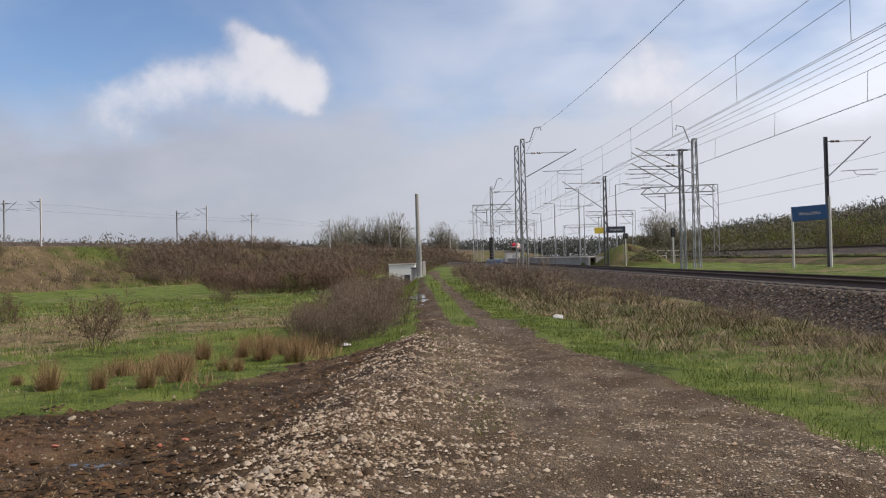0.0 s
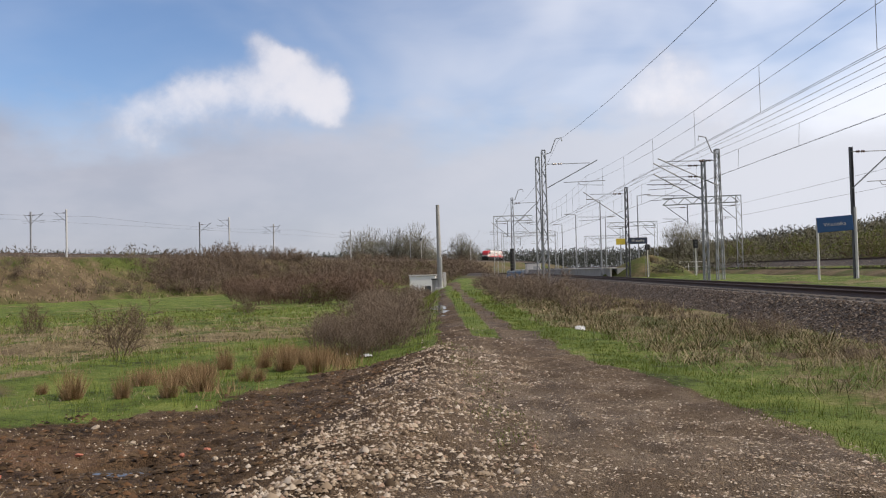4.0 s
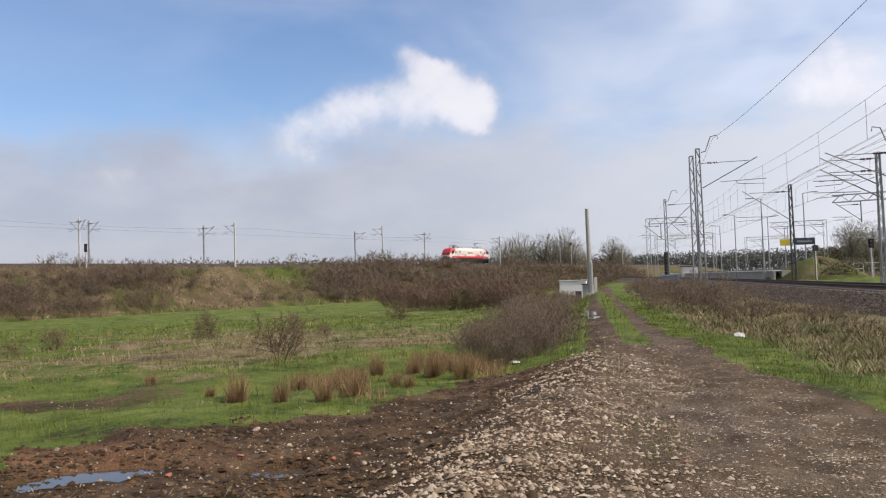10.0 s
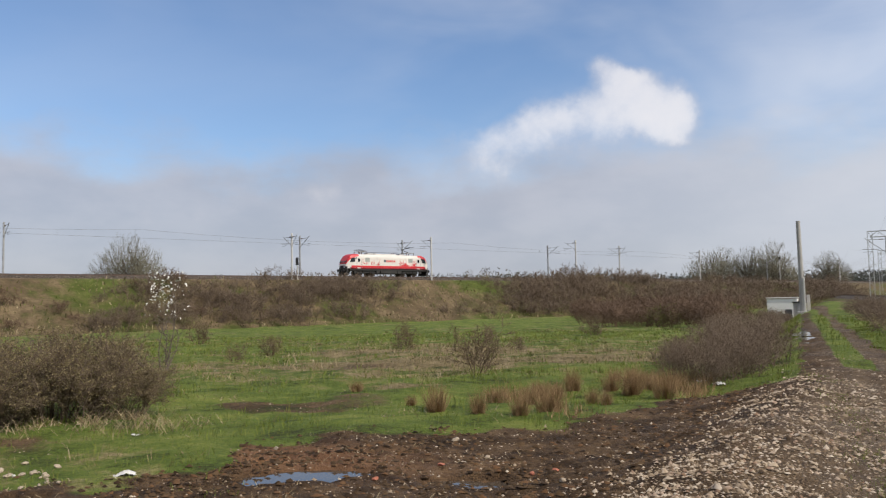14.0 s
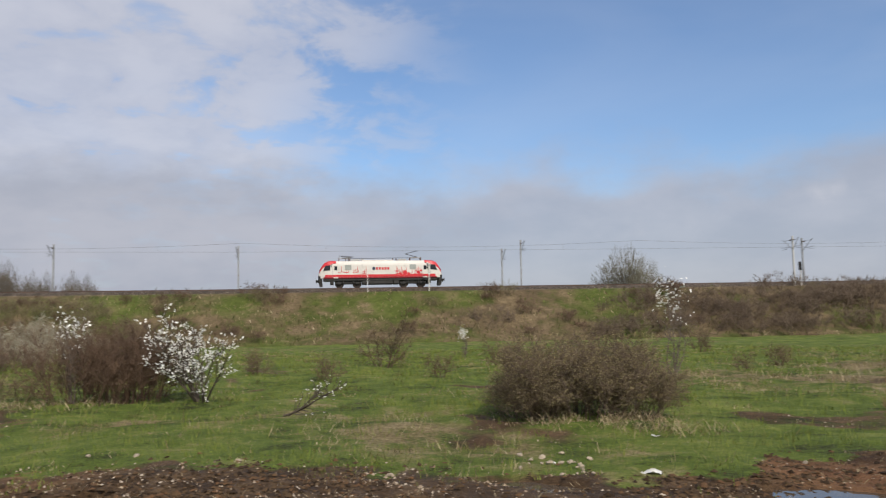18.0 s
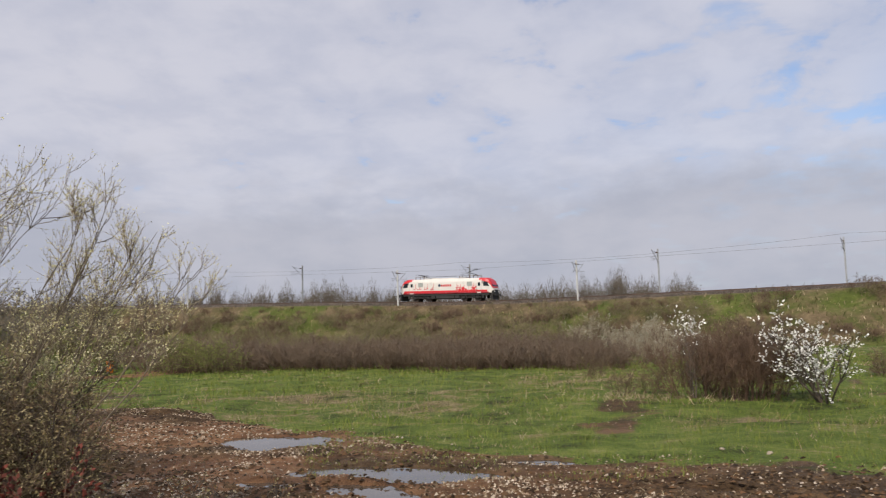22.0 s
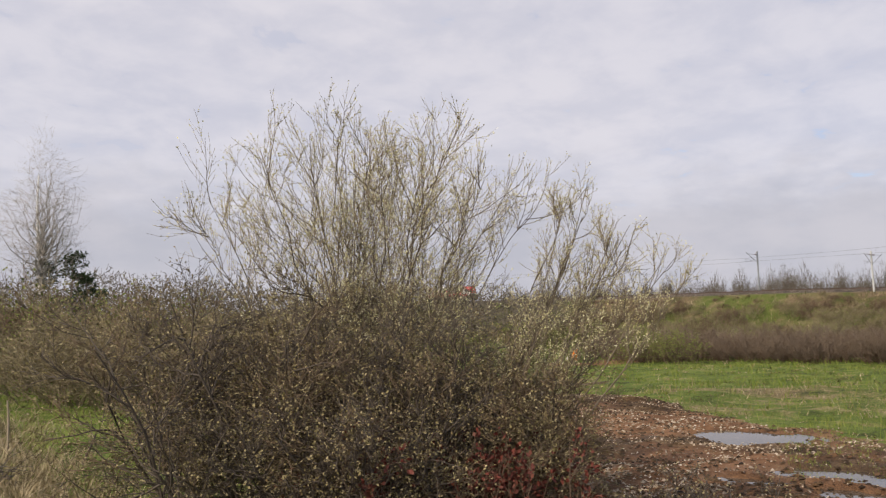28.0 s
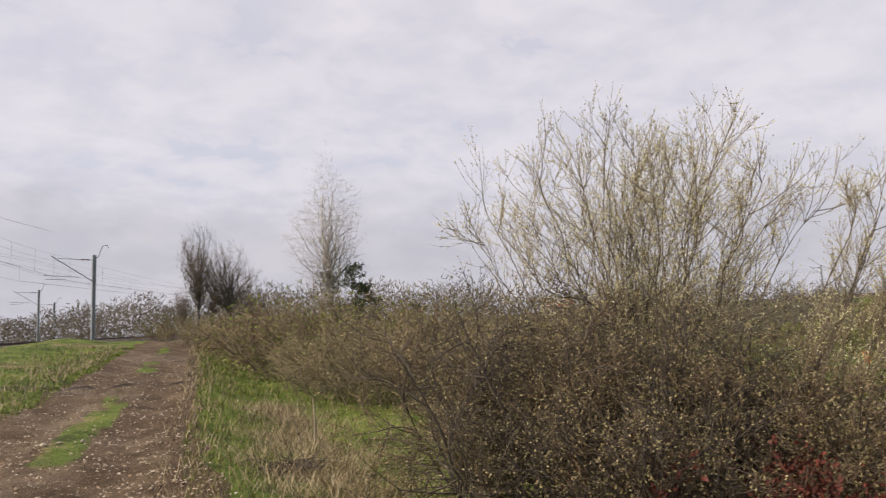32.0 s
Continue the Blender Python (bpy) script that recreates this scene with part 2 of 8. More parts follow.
# the ground: soil, mud, gravel, turf and straw by masks laid on the sheet
GROUND, n, b = material("ground")
at = place(n)
big, mid, fine = n.noise(0.16, 4.0, 0.6, at), n.noise(1.3, 5.0, 0.62, at), n.noise(14.0, 6.0, 0.7, at)
mask = {k: n.n("ShaderNodeAttribute", attribute_name=k).outputs["Fac"] for k in ("gravel", "mud", "dry", "rust", "lane")}
wide_ = n.noise(0.55, 5.0, 0.65, at)
green = n.ramp(n.math("ADD", n.math("MULTIPLY", wide_, 0.35), n.math("ADD", n.math("MULTIPLY", mid, 0.35), n.math("MULTIPLY", fine, 0.3))), [(0.39, (0.031, 0.032, 0.010)), (0.48, (0.093, 0.134, 0.020)), (0.60, (0.195, 0.22, 0.050))])
straw = n.ramp(n.math("ADD", n.math("MULTIPLY", mid, 0.4), n.math("MULTIPLY", fine, 0.6)), [(0.36, (0.055, 0.038, 0.018)), (0.5, (0.18, 0.137, 0.066)), (0.66, (0.37, 0.295, 0.165))])
turf = n.mix(n.step(n.math("ADD", mask["dry"], n.math("ADD", n.math("MULTIPLY", n.math("SUBTRACT", mid, 0.5), 1.1), n.math("MULTIPLY", n.math("SUBTRACT", wide_, 0.5), 1.3))), 0.28, 0.66), green, straw)
soil = n.ramp(n.math("ADD", n.math("MULTIPLY", mid, 0.6), n.math("MULTIPLY", fine, 0.4)), [(0.36, (0.017, 0.010, 0.005)), (0.5, (0.076, 0.045, 0.022)), (0.64, (0.165, 0.104, 0.053))])
soil = n.mix(mask["rust"], soil, n.ramp(mid, [(0.3, (0.12, 0.056, 0.027)), (0.7, (0.32, 0.165, 0.083))]))
packed = n.ramp(n.math("ADD", n.math("MULTIPLY", mid, 0.6), n.math("MULTIPLY", fine, 0.4)), [(0.34, (0.060, 0.039, 0.022)), (0.5, (0.140, 0.098, 0.060)), (0.66, (0.21, 0.156, 0.10))])
track = n.noise(1.0, 4.0, 0.6, n.vmath("MULTIPLY", at, (2.2, 0.16, 1.0)))
packed = n.mix(n.math("MULTIPLY", n.step(track, 0.45, 0.65), 0.4), packed, (0.034, 0.022, 0.012))
soil = n.mix(mask["lane"], soil, packed)
cell = n.n("ShaderNodeTexVoronoi", Scale=26.0, Randomness=1.0)
n.link(at, cell.inputs["Vector"])
cell2 = n.n("ShaderNodeTexVoronoi", Scale=60.0, Randomness=1.0)
n.link(at, cell2.inputs["Vector"])
pick = n.n("ShaderNodeSeparateColor")
n.link(cell.outputs["Color"], pick.inputs[0])
pebble = n.ramp(pick.outputs[0], [(0.0, (0.07, 0.047, 0.03)), (0.4, (0.18, 0.13, 0.09)), (0.75, (0.31, 0.24, 0.17)), (1.0, (0.48, 0.40, 0.30))])
seen = n.math("LESS_THAN", cell.outputs["Distance"], n.math("MULTIPLY", pick.outputs[1], 0.5))
stony = n.math("MULTIPLY", seen, n.step(n.math("ADD", mask["gravel"], n.math("MULTIPLY", n.math("SUBTRACT", mid, 0.5), 1.0)), 0.55, 0.9))
earth = n.mix(stony, soil, pebble)
bare = n.step(n.math("ADD", mask["mud"], n.math("MULTIPLY", n.math("SUBTRACT", mid, 0.5), 0.7)), 0.38, 0.62)
n.link(n.mix(bare, turf, earth), b.inputs["Base Color"])
wet = n.math("MULTIPLY", n.step(big, 0.42, 0.6), bare)
n.link(n.math("SUBTRACT", 0.92, n.math("MULTIPLY", wet, 0.25)), b.inputs["Roughness"])
rel = n.math("ADD", n.math("MULTIPLY", fine, 0.7), n.math("ADD", n.math("MULTIPLY", n.math("SUBTRACT", 1.0, cell.outputs["Distance"]), stony), n.math("MULTIPLY", n.math("SUBTRACT", 1.0, cell2.outputs["Distance"]), 0.5)))
b.inputs["Specular IOR Level"].default_value = 0.2
bump(n, b, rel, 0.9, 0.06)

# rough grass and scrub soil of the embankments
BANK, n, b = material("bank_turf")
at = place(n)
big, mid, fine = n.noise(0.07, 4.0, 0.6, at), n.noise(0.35, 6.0, 0.65, at), n.noise(2.2, 6.0, 0.7, at)
tone = n.math("ADD", n.math("MULTIPLY", mid, 0.6), n.math("MULTIPLY", fine, 0.4))
green = n.ramp(tone, [(0.3, (0.034, 0.038, 0.011)), (0.52, (0.075, 0.095, 0.020)), (0.7, (0.13, 0.148, 0.039))])
straw = n.ramp(tone, [(0.3, (0.045, 0.031, 0.019)), (0.5, (0.105, 0.076, 0.043)), (0.72, (0.22, 0.166, 0.096))])
n.link(n.mix(n.step(n.math("ADD", n.math("MULTIPLY", big, 0.6), n.math("MULTIPLY", mid, 0.4)), 0.40, 0.55), green, straw), b.inputs["Base Color"])
b.inputs["Roughness"].default_value = 0.95
b.inputs["Specular IOR Level"].default_value = 0.15
bump(n, b, fine, 0.8, 0.15)

BALLAST, n, b = material("ballast")
at = place(n)
cell = n.n("ShaderNodeTexVoronoi", Scale=17.0, Randomness=1.0)
n.link(at, cell.inputs["Vector"])
pick = n.n("ShaderNodeSeparateColor")
n.link(cell.outputs["Color"], pick.inputs[0])
c = n.ramp(pick.outputs[0], [(0.0, (0.016, 0.011, 0.008)), (0.5, (0.052, 0.036, 0.025)), (0.85, (0.105, 0.08, 0.06)), (1.0, (0.27, 0.22, 0.17))])
c = n.mix(n.step(n.noise(0.8, 4.0, 0.6, at), 0.45, 0.7), c, (0.032, 0.022, 0.014))
n.link(c, b.inputs["Base Color"])
b.inputs["Roughness"].default_value = 0.9
bump(n, b, n.math("SUBTRACT", 1.0, cell.outputs["Distance"]), 0.9, 0.05)

PALESTEEL = plain("pale_galvanised_steel", (0.46, 0.46, 0.45), 0.6, 0.1, 0.15, 4.0, 0.1)
STEEL = plain("galvanised_steel", (0.27, 0.28, 0.29), 0.55, 0.25, 0.25, 4.0, 0.1, (0.19, 0.15, 0.12))
DARKSTEEL = plain("dark_painted_steel", (0.06, 0.06, 0.063), 0.55, 0.1, 0.3, 4.0)
RAILSTEEL = plain("rusty_rail", (0.075, 0.045, 0.032), 0.65, 0.2, 0.35, 3.0, 0.2)
SLEEPER = plain("concrete_sleeper", (0.085, 0.07, 0.056), 0.85, 0.0, 0.3, 5.0, 0.3)
CONCRETE = plain("weathered_concrete", (0.33, 0.32, 0.30), 0.85, 0.0, 0.2, 3.0, 0.3, (0.22, 0.21, 0.2))
LIGHTCONC = plain("pale_concrete", (0.55, 0.54, 0.51), 0.8, 0.0, 0.15, 3.0, 0.2)
COPPER = plain("dark_copper_wire", (0.10, 0.095, 0.09), 0.5, 0.4, 0.2, 2.0)
INSUL = plain("brown_porcelain", (0.09, 0.045, 0.03), 0.3, 0.0, 0.2, 9.0)
WHITE = plain("white_paint", (0.60, 0.57, 0.53), 0.5, 0.0, 0.10, 2.0, 0.03, (0.48, 0.45, 0.42))
LIMEWASH = plain("white_limewash", (0.80, 0.79, 0.76), 0.7, 0.0, 0.06, 3.0, 0.1)
RED = plain("red_paint", (0.52, 0.022, 0.03), 0.4, 0.0, 0.12, 2.0, 0.03)
DARKRED = plain("dark_red_trim", (0.30, 0.02, 0.03), 0.45, 0.0, 0.15, 2.0, 0.03)
BLACK = plain("black_underframe", (0.022, 0.021, 0.02), 0.7, 0.1, 0.4, 5.0, 0.2, (0.06, 0.05, 0.042))
GREY = plain("grey_roof", (0.34, 0.34, 0.34), 0.6, 0.1, 0.2, 3.0)
GLASS = plain("dark_cab_glass", (0.012, 0.014, 0.018), 0.12, 0.0, 0.1, 2.0, 0.0)
BLUE = plain("blue_sign_face", (0.02, 0.085, 0.22), 0.4, 0.0, 0.12, 3.0, 0.02)
NAVY = plain("dark_sign_face", (0.03, 0.04, 0.07), 0.4, 0.0, 0.12, 3.0, 0.02)
YELLOW = plain("yellow_board", (0.65, 0.48, 0.05), 0.5, 0.0, 0.1)
ORANGE = plain("orange_plastic", (0.8, 0.22, 0.015), 0.45, 0.0, 0.1)
BARK = plain("grey_brown_bark", (0.115, 0.09, 0.07), 0.9, 0.0, 0.35, 6.0, 0.5)
TWIG = plain("brown_twigs", (0.115, 0.079, 0.045), 0.85, 0.0, 0.35, 3.0, 0.2)
LIMB = plain("olive_willow_limbs", (0.125, 0.098, 0.065), 0.85, 0.0, 0.3, 5.0, 0.3)
CLOD = random_tint("mud_clods", [(0.024, 0.014, 0.007), (0.06, 0.036, 0.018), (0.11, 0.07, 0.037), (0.16, 0.082, 0.038)], 0.9)
REDTWIG = plain("reddish_twigs", (0.10, 0.060, 0.036), 0.85, 0.0, 0.35, 3.0, 0.2)
DARKTWIG = plain("dark_thorn_wood", (0.066, 0.050, 0.036), 0.85, 0.0, 0.35, 5.0, 0.3)
PALETWIG = plain("pale_willow_wood", (0.21, 0.165, 0.11), 0.8, 0.0, 0.3, 4.0, 0.2)
BIRCHTWIG = plain("birch_twigs", (0.27, 0.245, 0.22), 0.8, 0.0, 0.3, 4.0, 0.2)
BIRCHBARK = plain("white_birch_bark", (0.62, 0.60, 0.56), 0.75, 0.0, 0.15, 2.0, 0.2, (0.08, 0.07, 0.06))
BUD = random_tint("willow_catkins", [(0.46, 0.42, 0.18), (0.68, 0.65, 0.38), (0.76, 0.73, 0.52), (0.58, 0.55, 0.20)], 0.8)
LEAF = random_tint("opening_thorn_leaves", [(0.12, 0.10, 0.038), (0.25, 0.205, 0.095), (0.38, 0.32, 0.185), (0.18, 0.125, 0.06)], 0.75)
BROWNTWIG = plain("dark_brown_twigs", (0.118, 0.084, 0.056), 0.88, 0.0, 0.35, 3.0, 0.2)
OLIVETWIG = plain("olive_brown_twigs", (0.15, 0.12, 0.066), 0.88, 0.0, 0.35, 3.0, 0.2)
PALEBUD = random_tint("pale_grey_buds", [(0.26, 0.25, 0.18), (0.40, 0.39, 0.31), (0.33, 0.30, 0.22)], 0.8)
REDLEAF = random_tint("red_bramble_leaves", [(0.07, 0.022, 0.016), (0.16, 0.038, 0.026), (0.12, 0.05, 0.034)], 0.7)
BLOSSOM = random_tint("white_blossom", [(0.70, 0.70, 0.66), (0.85, 0.85, 0.82), (0.78, 0.76, 0.70)], 0.7)
GREENLEAF = random_tint("spring_green_leaves", [(0.10, 0.13, 0.03), (0.19, 0.22, 0.05), (0.27, 0.29, 0.08)], 0.75)
NEEDLE = random_tint("pine_needles", [(0.025, 0.045, 0.02), (0.05, 0.075, 0.03), (0.04, 0.06, 0.03)], 0.8)
BLADE = random_tint("grass_blades", [(0.086, 0.116, 0.017), (0.135, 0.182, 0.027), (0.195, 0.235, 0.048), (0.20, 0.185, 0.055)], 0.7)
STRAW = random_tint("dry_grass_blades", [(0.15, 0.11, 0.06), (0.32, 0.25, 0.14), (0.50, 0.42, 0.27), (0.22, 0.16, 0.085)], 0.8)
RUSTGRASS = random_tint("rusty_tussock_blades", [(0.16, 0.10, 0.048), (0.30, 0.19, 0.095), (0.46, 0.33, 0.185)], 0.8)
STONE = random_tint("limestone_pebbles", [(0.06, 0.04, 0.024), (0.19, 0.135, 0.086), (0.33, 0.25, 0.17), (0.45, 0.355, 0.25), (0.62, 0.53, 0.42), (0.30, 0.185, 0.12)], 0.85)
BALLASTSTONE = random_tint("ballast_stones", [(0.02, 0.014, 0.009), (0.055, 0.037, 0.026), (0.10, 0.073, 0.054), (0.055, 0.034, 0.022), (0.15, 0.118, 0.092), (0.28, 0.23, 0.18)], 0.85)
# distant bare wood, with the air's haze mixed into its tones
FARWOOD = random_tint("hazy_bare_wood", [(0.095, 0.08, 0.066), (0.14, 0.118, 0.095), (0.13, 0.12, 0.085)], 0.9)
RUBBLE = plain("dirty_rubble", (0.33, 0.27, 0.20), 0.9, 0.0, 0.4, 6.0, 0.4)
WEED = random_tint("olive_weed_blades", [(0.05, 0.06, 0.018), (0.11, 0.115, 0.035), (0.16, 0.15, 0.06), (0.13, 0.09, 0.045)], 0.8)
# far twigs, woods and pines: colours paled and greyed to stand for haze
FARTWIG = random_tint("hazy_crown_twigs", [(0.12, 0.115, 0.085), (0.17, 0.16, 0.12), (0.21, 0.20, 0.15)], 0.9)
HAZEWOOD = random_tint("hazy_spring_wood", [(0.075, 0.068, 0.048), (0.11, 0.098, 0.07), (0.11, 0.115, 0.055), (0.14, 0.12, 0.09)], 0.9)
FARPINE = random_tint("hazy_pine_wood", [(0.06, 0.066, 0.062), (0.085, 0.088, 0.072)], 0.9)
DIRTYWHITE = plain("dirty_white_plastic", (0.58, 0.57, 0.54), 0.5, 0.0, 0.15, 9.0, 0.3)
BRICKRED = plain("broken_brick", (0.36, 0.13, 0.08), 0.9, 0.0, 0.3, 9.0, 0.5)
WATER, n, b = material("puddle_water")
n.link(n.ramp(n.noise(1.5, 3.0, 0.6, place(n)), [(0.3, (0.05, 0.038, 0.028)), (0.7, (0.09, 0.07, 0.052))]), b.inputs["Base Color"])
b.inputs["Roughness"].default_value = 0.04
b.inputs["IOR"].default_value = 1.33
bump(n, b, n.noise(9.0, 2.0, 0.5, place(n)), 0.03, 0.01)

# ---- building in meshes ----


class Geo:
    """Collects vertices and faces of one mesh."""

    def __init__(self):
        self.v, self.f, self.k = [], [], 0

    def add(self, verts, faces):
        self.v.append(np.asarray(verts, float).reshape(-1, 3))
        self.f.extend([tuple(i + self.k for i in face) for face in faces])
        self.k += len(self.v[-1])
        return self

    def box(self, c, s, rot=None, bevel=0.0):
        x, y, z = (a / 2 for a in s)
        if bevel > 0:
            e = min(bevel, x * 0.49, y * 0.49, z * 0.49)
            ring = [(x - e, y), (x, y - e), (x, -y + e), (x - e, -y), (-x + e, -y), (-x, -y + e), (-x, y - e), (-x + e, y)]
            inner = [(a * (x - e) / x, b * (y - e) / y) for a, b in ring]
            lv = [[(a, b, -z) for a, b in inner], [(a, b, -z + e) for a, b in ring], [(a, b, z - e) for a, b in ring], [(a, b, z) for a, b in inner]]
            v = np.array(sum(lv, []))
            f = [tuple(range(7, -1, -1))[::-1], tuple(range(24, 32))[::-1]]
            for i in range(3):
                for j in range(8):
                    k = (j + 1) % 8
                    f.append((i * 8 + j, i * 8 + 8 + j, i * 8 + 8 + k, i * 8 + k))
        else:
            v = np.array([(a * x, b * y, d * z) for d in (-1, 1) for a, b in ((-1, -1), (1, -1), (1, 1), (-1, 1))])
            f = [(3, 2, 1, 0), (4, 5, 6, 7), (0, 1, 5, 4), (1, 2, 6, 5), (2, 3, 7, 6), (3, 0, 4, 7)]
        if rot is not None:
            v = v @ np.array(rot.to_3x3()).T
        return self.add(v + np.array(c), f)

    def bar(self, a, b, w, h=None):
        """A square bar from a to b."""
        a, b = Vector(a), Vector(b)
        d = b - a
        return self.box((a + b) / 2, (w, h or w, d.length), d.to_track_quat("Z", "Y").to_matrix())

    def tube(self, pts, radii, sides=8, caps=True):
        pts = np.asarray(pts, float)
        radii = np.broadcast_to(np.asarray(radii, float), (len(pts),))
        v, f = tubes(pts[None], radii[None], sides)
        f = [tuple(int(i) for i in q) for q in f]
        if caps:
            m = (len(pts) - 1) * sides
            f += [tuple(range(sides))[::-1], tuple(range(m, m + sides))]
        return self.add(v, f)

    def cyl(self, a, b, r, sides=16):
        return self.tube([a, b], r, sides)

    def prism(self, outline, y0, y1, axis="y"):
        """An outline in x, z drawn from y0 to y1."""
        m = len(outline)
        v = [(x, y, z) for y in (y0, y1) for x, z in outline]
        f = [tuple(range(m)), tuple(range(2 * m - 1, m - 1, -1))] + [(i, m + i, m + (i + 1) % m, (i + 1) % m) for i in range(m)]
        return self.add(v, f)

    def mesh(self, name, mat, smooth=False):
        me = bpy.data.meshes.new(name)
        me.from_pydata(np.concatenate(self.v).tolist() if self.v else [], [], self.f)
        me.materials.append(mat)
        if smooth:
            me.polygons.foreach_set("use_smooth", np.ones(len(me.polygons), bool))
        me.update()
        return me


def tubes(P, R, sides):
    """Vertices and quads of many tubes: P (count, points, 3), R (count, points)."""
    c, n, _ = P.shape
    t = np.empty_like(P)
    t[:, 1:-1] = P[:, 2:] - P[:, :-2]
    t[:, 0], t[:, -1] = P[:, 1] - P[:, 0], P[:, -1] - P[:, -2]
    t /= np.linalg.norm(t, axis=2, keepdims=True) + 1e-12
    ref = np.where(np.abs(t[..., 2:3]) > 0.9, np.array([1.0, 0, 0]), np.array([0, 0, 1.0]))
    u = np.cross(t, ref)
    u /= np.linalg.norm(u, axis=2, keepdims=True) + 1e-12
    w = np.cross(t, u)
    a = np.arange(sides) * 2 * np.pi / sides
    v = P[:, :, None] + R[:, :, None, None] * (np.cos(a)[:, None] * u[:, :, None] + np.sin(a)[:, None] * w[:, :, None])
    i = np.arange(c)[:, None, None] * n * sides + np.arange(n - 1)[None, :, None] * sides
    j, k = np.arange(sides), (np.arange(sides) + 1) % sides
    f = np.stack([i + j, i + k, i + sides + k, i + sides + j], -1).reshape(-1, 4)
    return v.reshape(-1, 3), f


def array_mesh(name, v, f, mat, smooth=False):
    """A mesh straight from arrays; all faces have the same number of corners."""
    v, f = np.asarray(v, np.float32), np.asarray(f, np.int32)
    me = bpy.data.meshes.new(name)
    me.vertices.add(len(v))
    me.vertices.foreach_set("co", v.ravel())
    m = f.shape[1]
    me.loops.add(f.size)
    me.loops.foreach_set("vertex_index", f.ravel())
    me.polygons.add(len(f))
    me.polygons.foreach_set("loop_start", np.arange(0, f.size, m, dtype=np.int32))
    if smooth:
        me.polygons.foreach_set("use_smooth", np.ones(len(f), bool))
    me.materials.append(mat)
    me.update(calc_edges=True)
    me.validate()
    return me


def empty(name, m=None):
    ob = new(name)
    ob.empty_display_size = 0.2
    if m is not None:
        ob.matrix_world = m
    return ob


def part(name, geo, mat, parent, label="", smooth=False):
    """One mesh under a thing; geo is a Geo or a ready mesh."""
    ob = new(name, geo.mesh(name, mat, smooth) if isinstance(geo, Geo) else geo)
    ob.parent = parent
    if label:
        ob["label"] = label
    return ob


# ---- lie of the land ----


def hashed(i, j, seed):
    h = (i.astype(np.int64) * 374761393 + j.astype(np.int64) * 668265263 + seed * 974711) & 0xFFFFFFFF
    h = ((h ^ (h >> 13)) * 1274126177) & 0xFFFFFFFF
    return ((h ^ (h >> 16)) & 0xFFFF) / 65535.0


def vnoise(x, y, seed=0):
    i, j = np.floor(x), np.floor(y)
    u, v = x - i, y - j
    u, v = u * u * (3 - 2 * u), v * v * (3 - 2 * v)
    a, b_, c, d = hashed(i, j, seed), hashed(i + 1, j, seed), hashed(i, j + 1, seed), hashed(i + 1, j + 1, seed)
    return (a * (1 - u) + b_ * u) * (1 - v) + (c * (1 - u) + d * u) * v


def fbm(x, y, seed=0, octaves=4):
    s, a = 0, 0.5
    for k in range(octaves):
        s = s + a * vnoise(x * 2 ** k, y * 2 ** k, seed + k)
        a *= 0.5
    return s


def sstep(lo, hi, v):
    t = np.clip((v - lo) / (hi - lo), 0, 1)
    return t * t * (3 - 2 * t)


ROAD_Y = [-120, -66, -48, -31, -20, -12, -5, 0, 6, 15, 24, 50, 85, 130]
ROAD_X = [-28, -14, -9.5, -5.5, -3.0, -1.0, 0.4, 0.9, 0.95, 0.6, 0.15, -0.75, -1.5, -1.5]
WIDE_Y = [-60, -20, -8, 0, 6, 15, 24, 85]
WIDE = [1.6, 1.7, 1.9, 2.6, 2.45, 1.45, 1.05, 0.9]
# azimuth (to the left of straight ahead) and reach of the bare muddy lot
LOT_AZ = [-40, -12, 0, 7.5, 12, 17.8, 22, 29, 34, 39.7, 41.4, 45, 49, 54, 60, 67, 80, 86.6, 94, 100, 104, 107, 112, 118, 122, 128, 135, 145, 190]
LOT_R = [2, 3, 15, 18.2, 14.8, 13, 12.5, 12, 12.4, 11.7, 10.3, 9.8, 9.6, 10.2, 10.4, 10.7, 11.3, 11.7, 12.4, 13.4, 14.9, 15.8, 17.7, 21.8, 25, 26, 14, 6, 4]
# puddles of the lot: x, y, half length, half width, turn
PUDDLES = [(-5.5, 7.75, 0.75, 0.36, 40), (-7.75, 5.45, 0.42, 0.26, 30), (-9.3, -2.6, 0.75, 0.30, 72), (-3.8, 8.05, 0.55, 0.34, 20), (-3.0, 9.1, 0.14, 0.1, 0), (-14.35, -6.35, 1.25, 0.95, 107), (-11.25, -3.1, 1.5, 0.46, 80), (-10.0, -3.25, 1.05, 0.34, 65),
           (-10.4, -4.8, 0.5, 0.17, 75), (-18.7, -10.95, 0.6, 0.45, 85), (-11.0, -7.3, 0.45, 0.27, 80), (-12.3, -1.3, 0.42, 0.25, 80), (-10.2, 0.9, 0.35, 0.18, 60), (-8.25, 5.3, 0.3, 0.12, 40)]
ROAD_PUDDLES = [(-1.25, 38.0, 0.35, 2.0, 0), (-1.0, 33.5, 0.3, 1.0, 0), (-0.85, 30.5, 0.3, 0.8, 0)]
LOT_Z = -0.25


def road_x(y):
    return np.interp(y, ROAD_Y, ROAD_X)


def off_puddle(x, y, p):
    a = math.radians(p[4])
    dx, dy = x - p[0], y - p[1]
    u, v = dx * math.cos(a) + dy * math.sin(a), -dx * math.sin(a) + dy * math.cos(a)
    return np.hypot(u / p[2], v / p[3]) + 1.4 * (fbm(x * 1.3, y * 1.3, 31, 4) - 0.50) + 0.7 * (fbm(x * 4.1, y * 4.1, 35, 3) - 0.48)


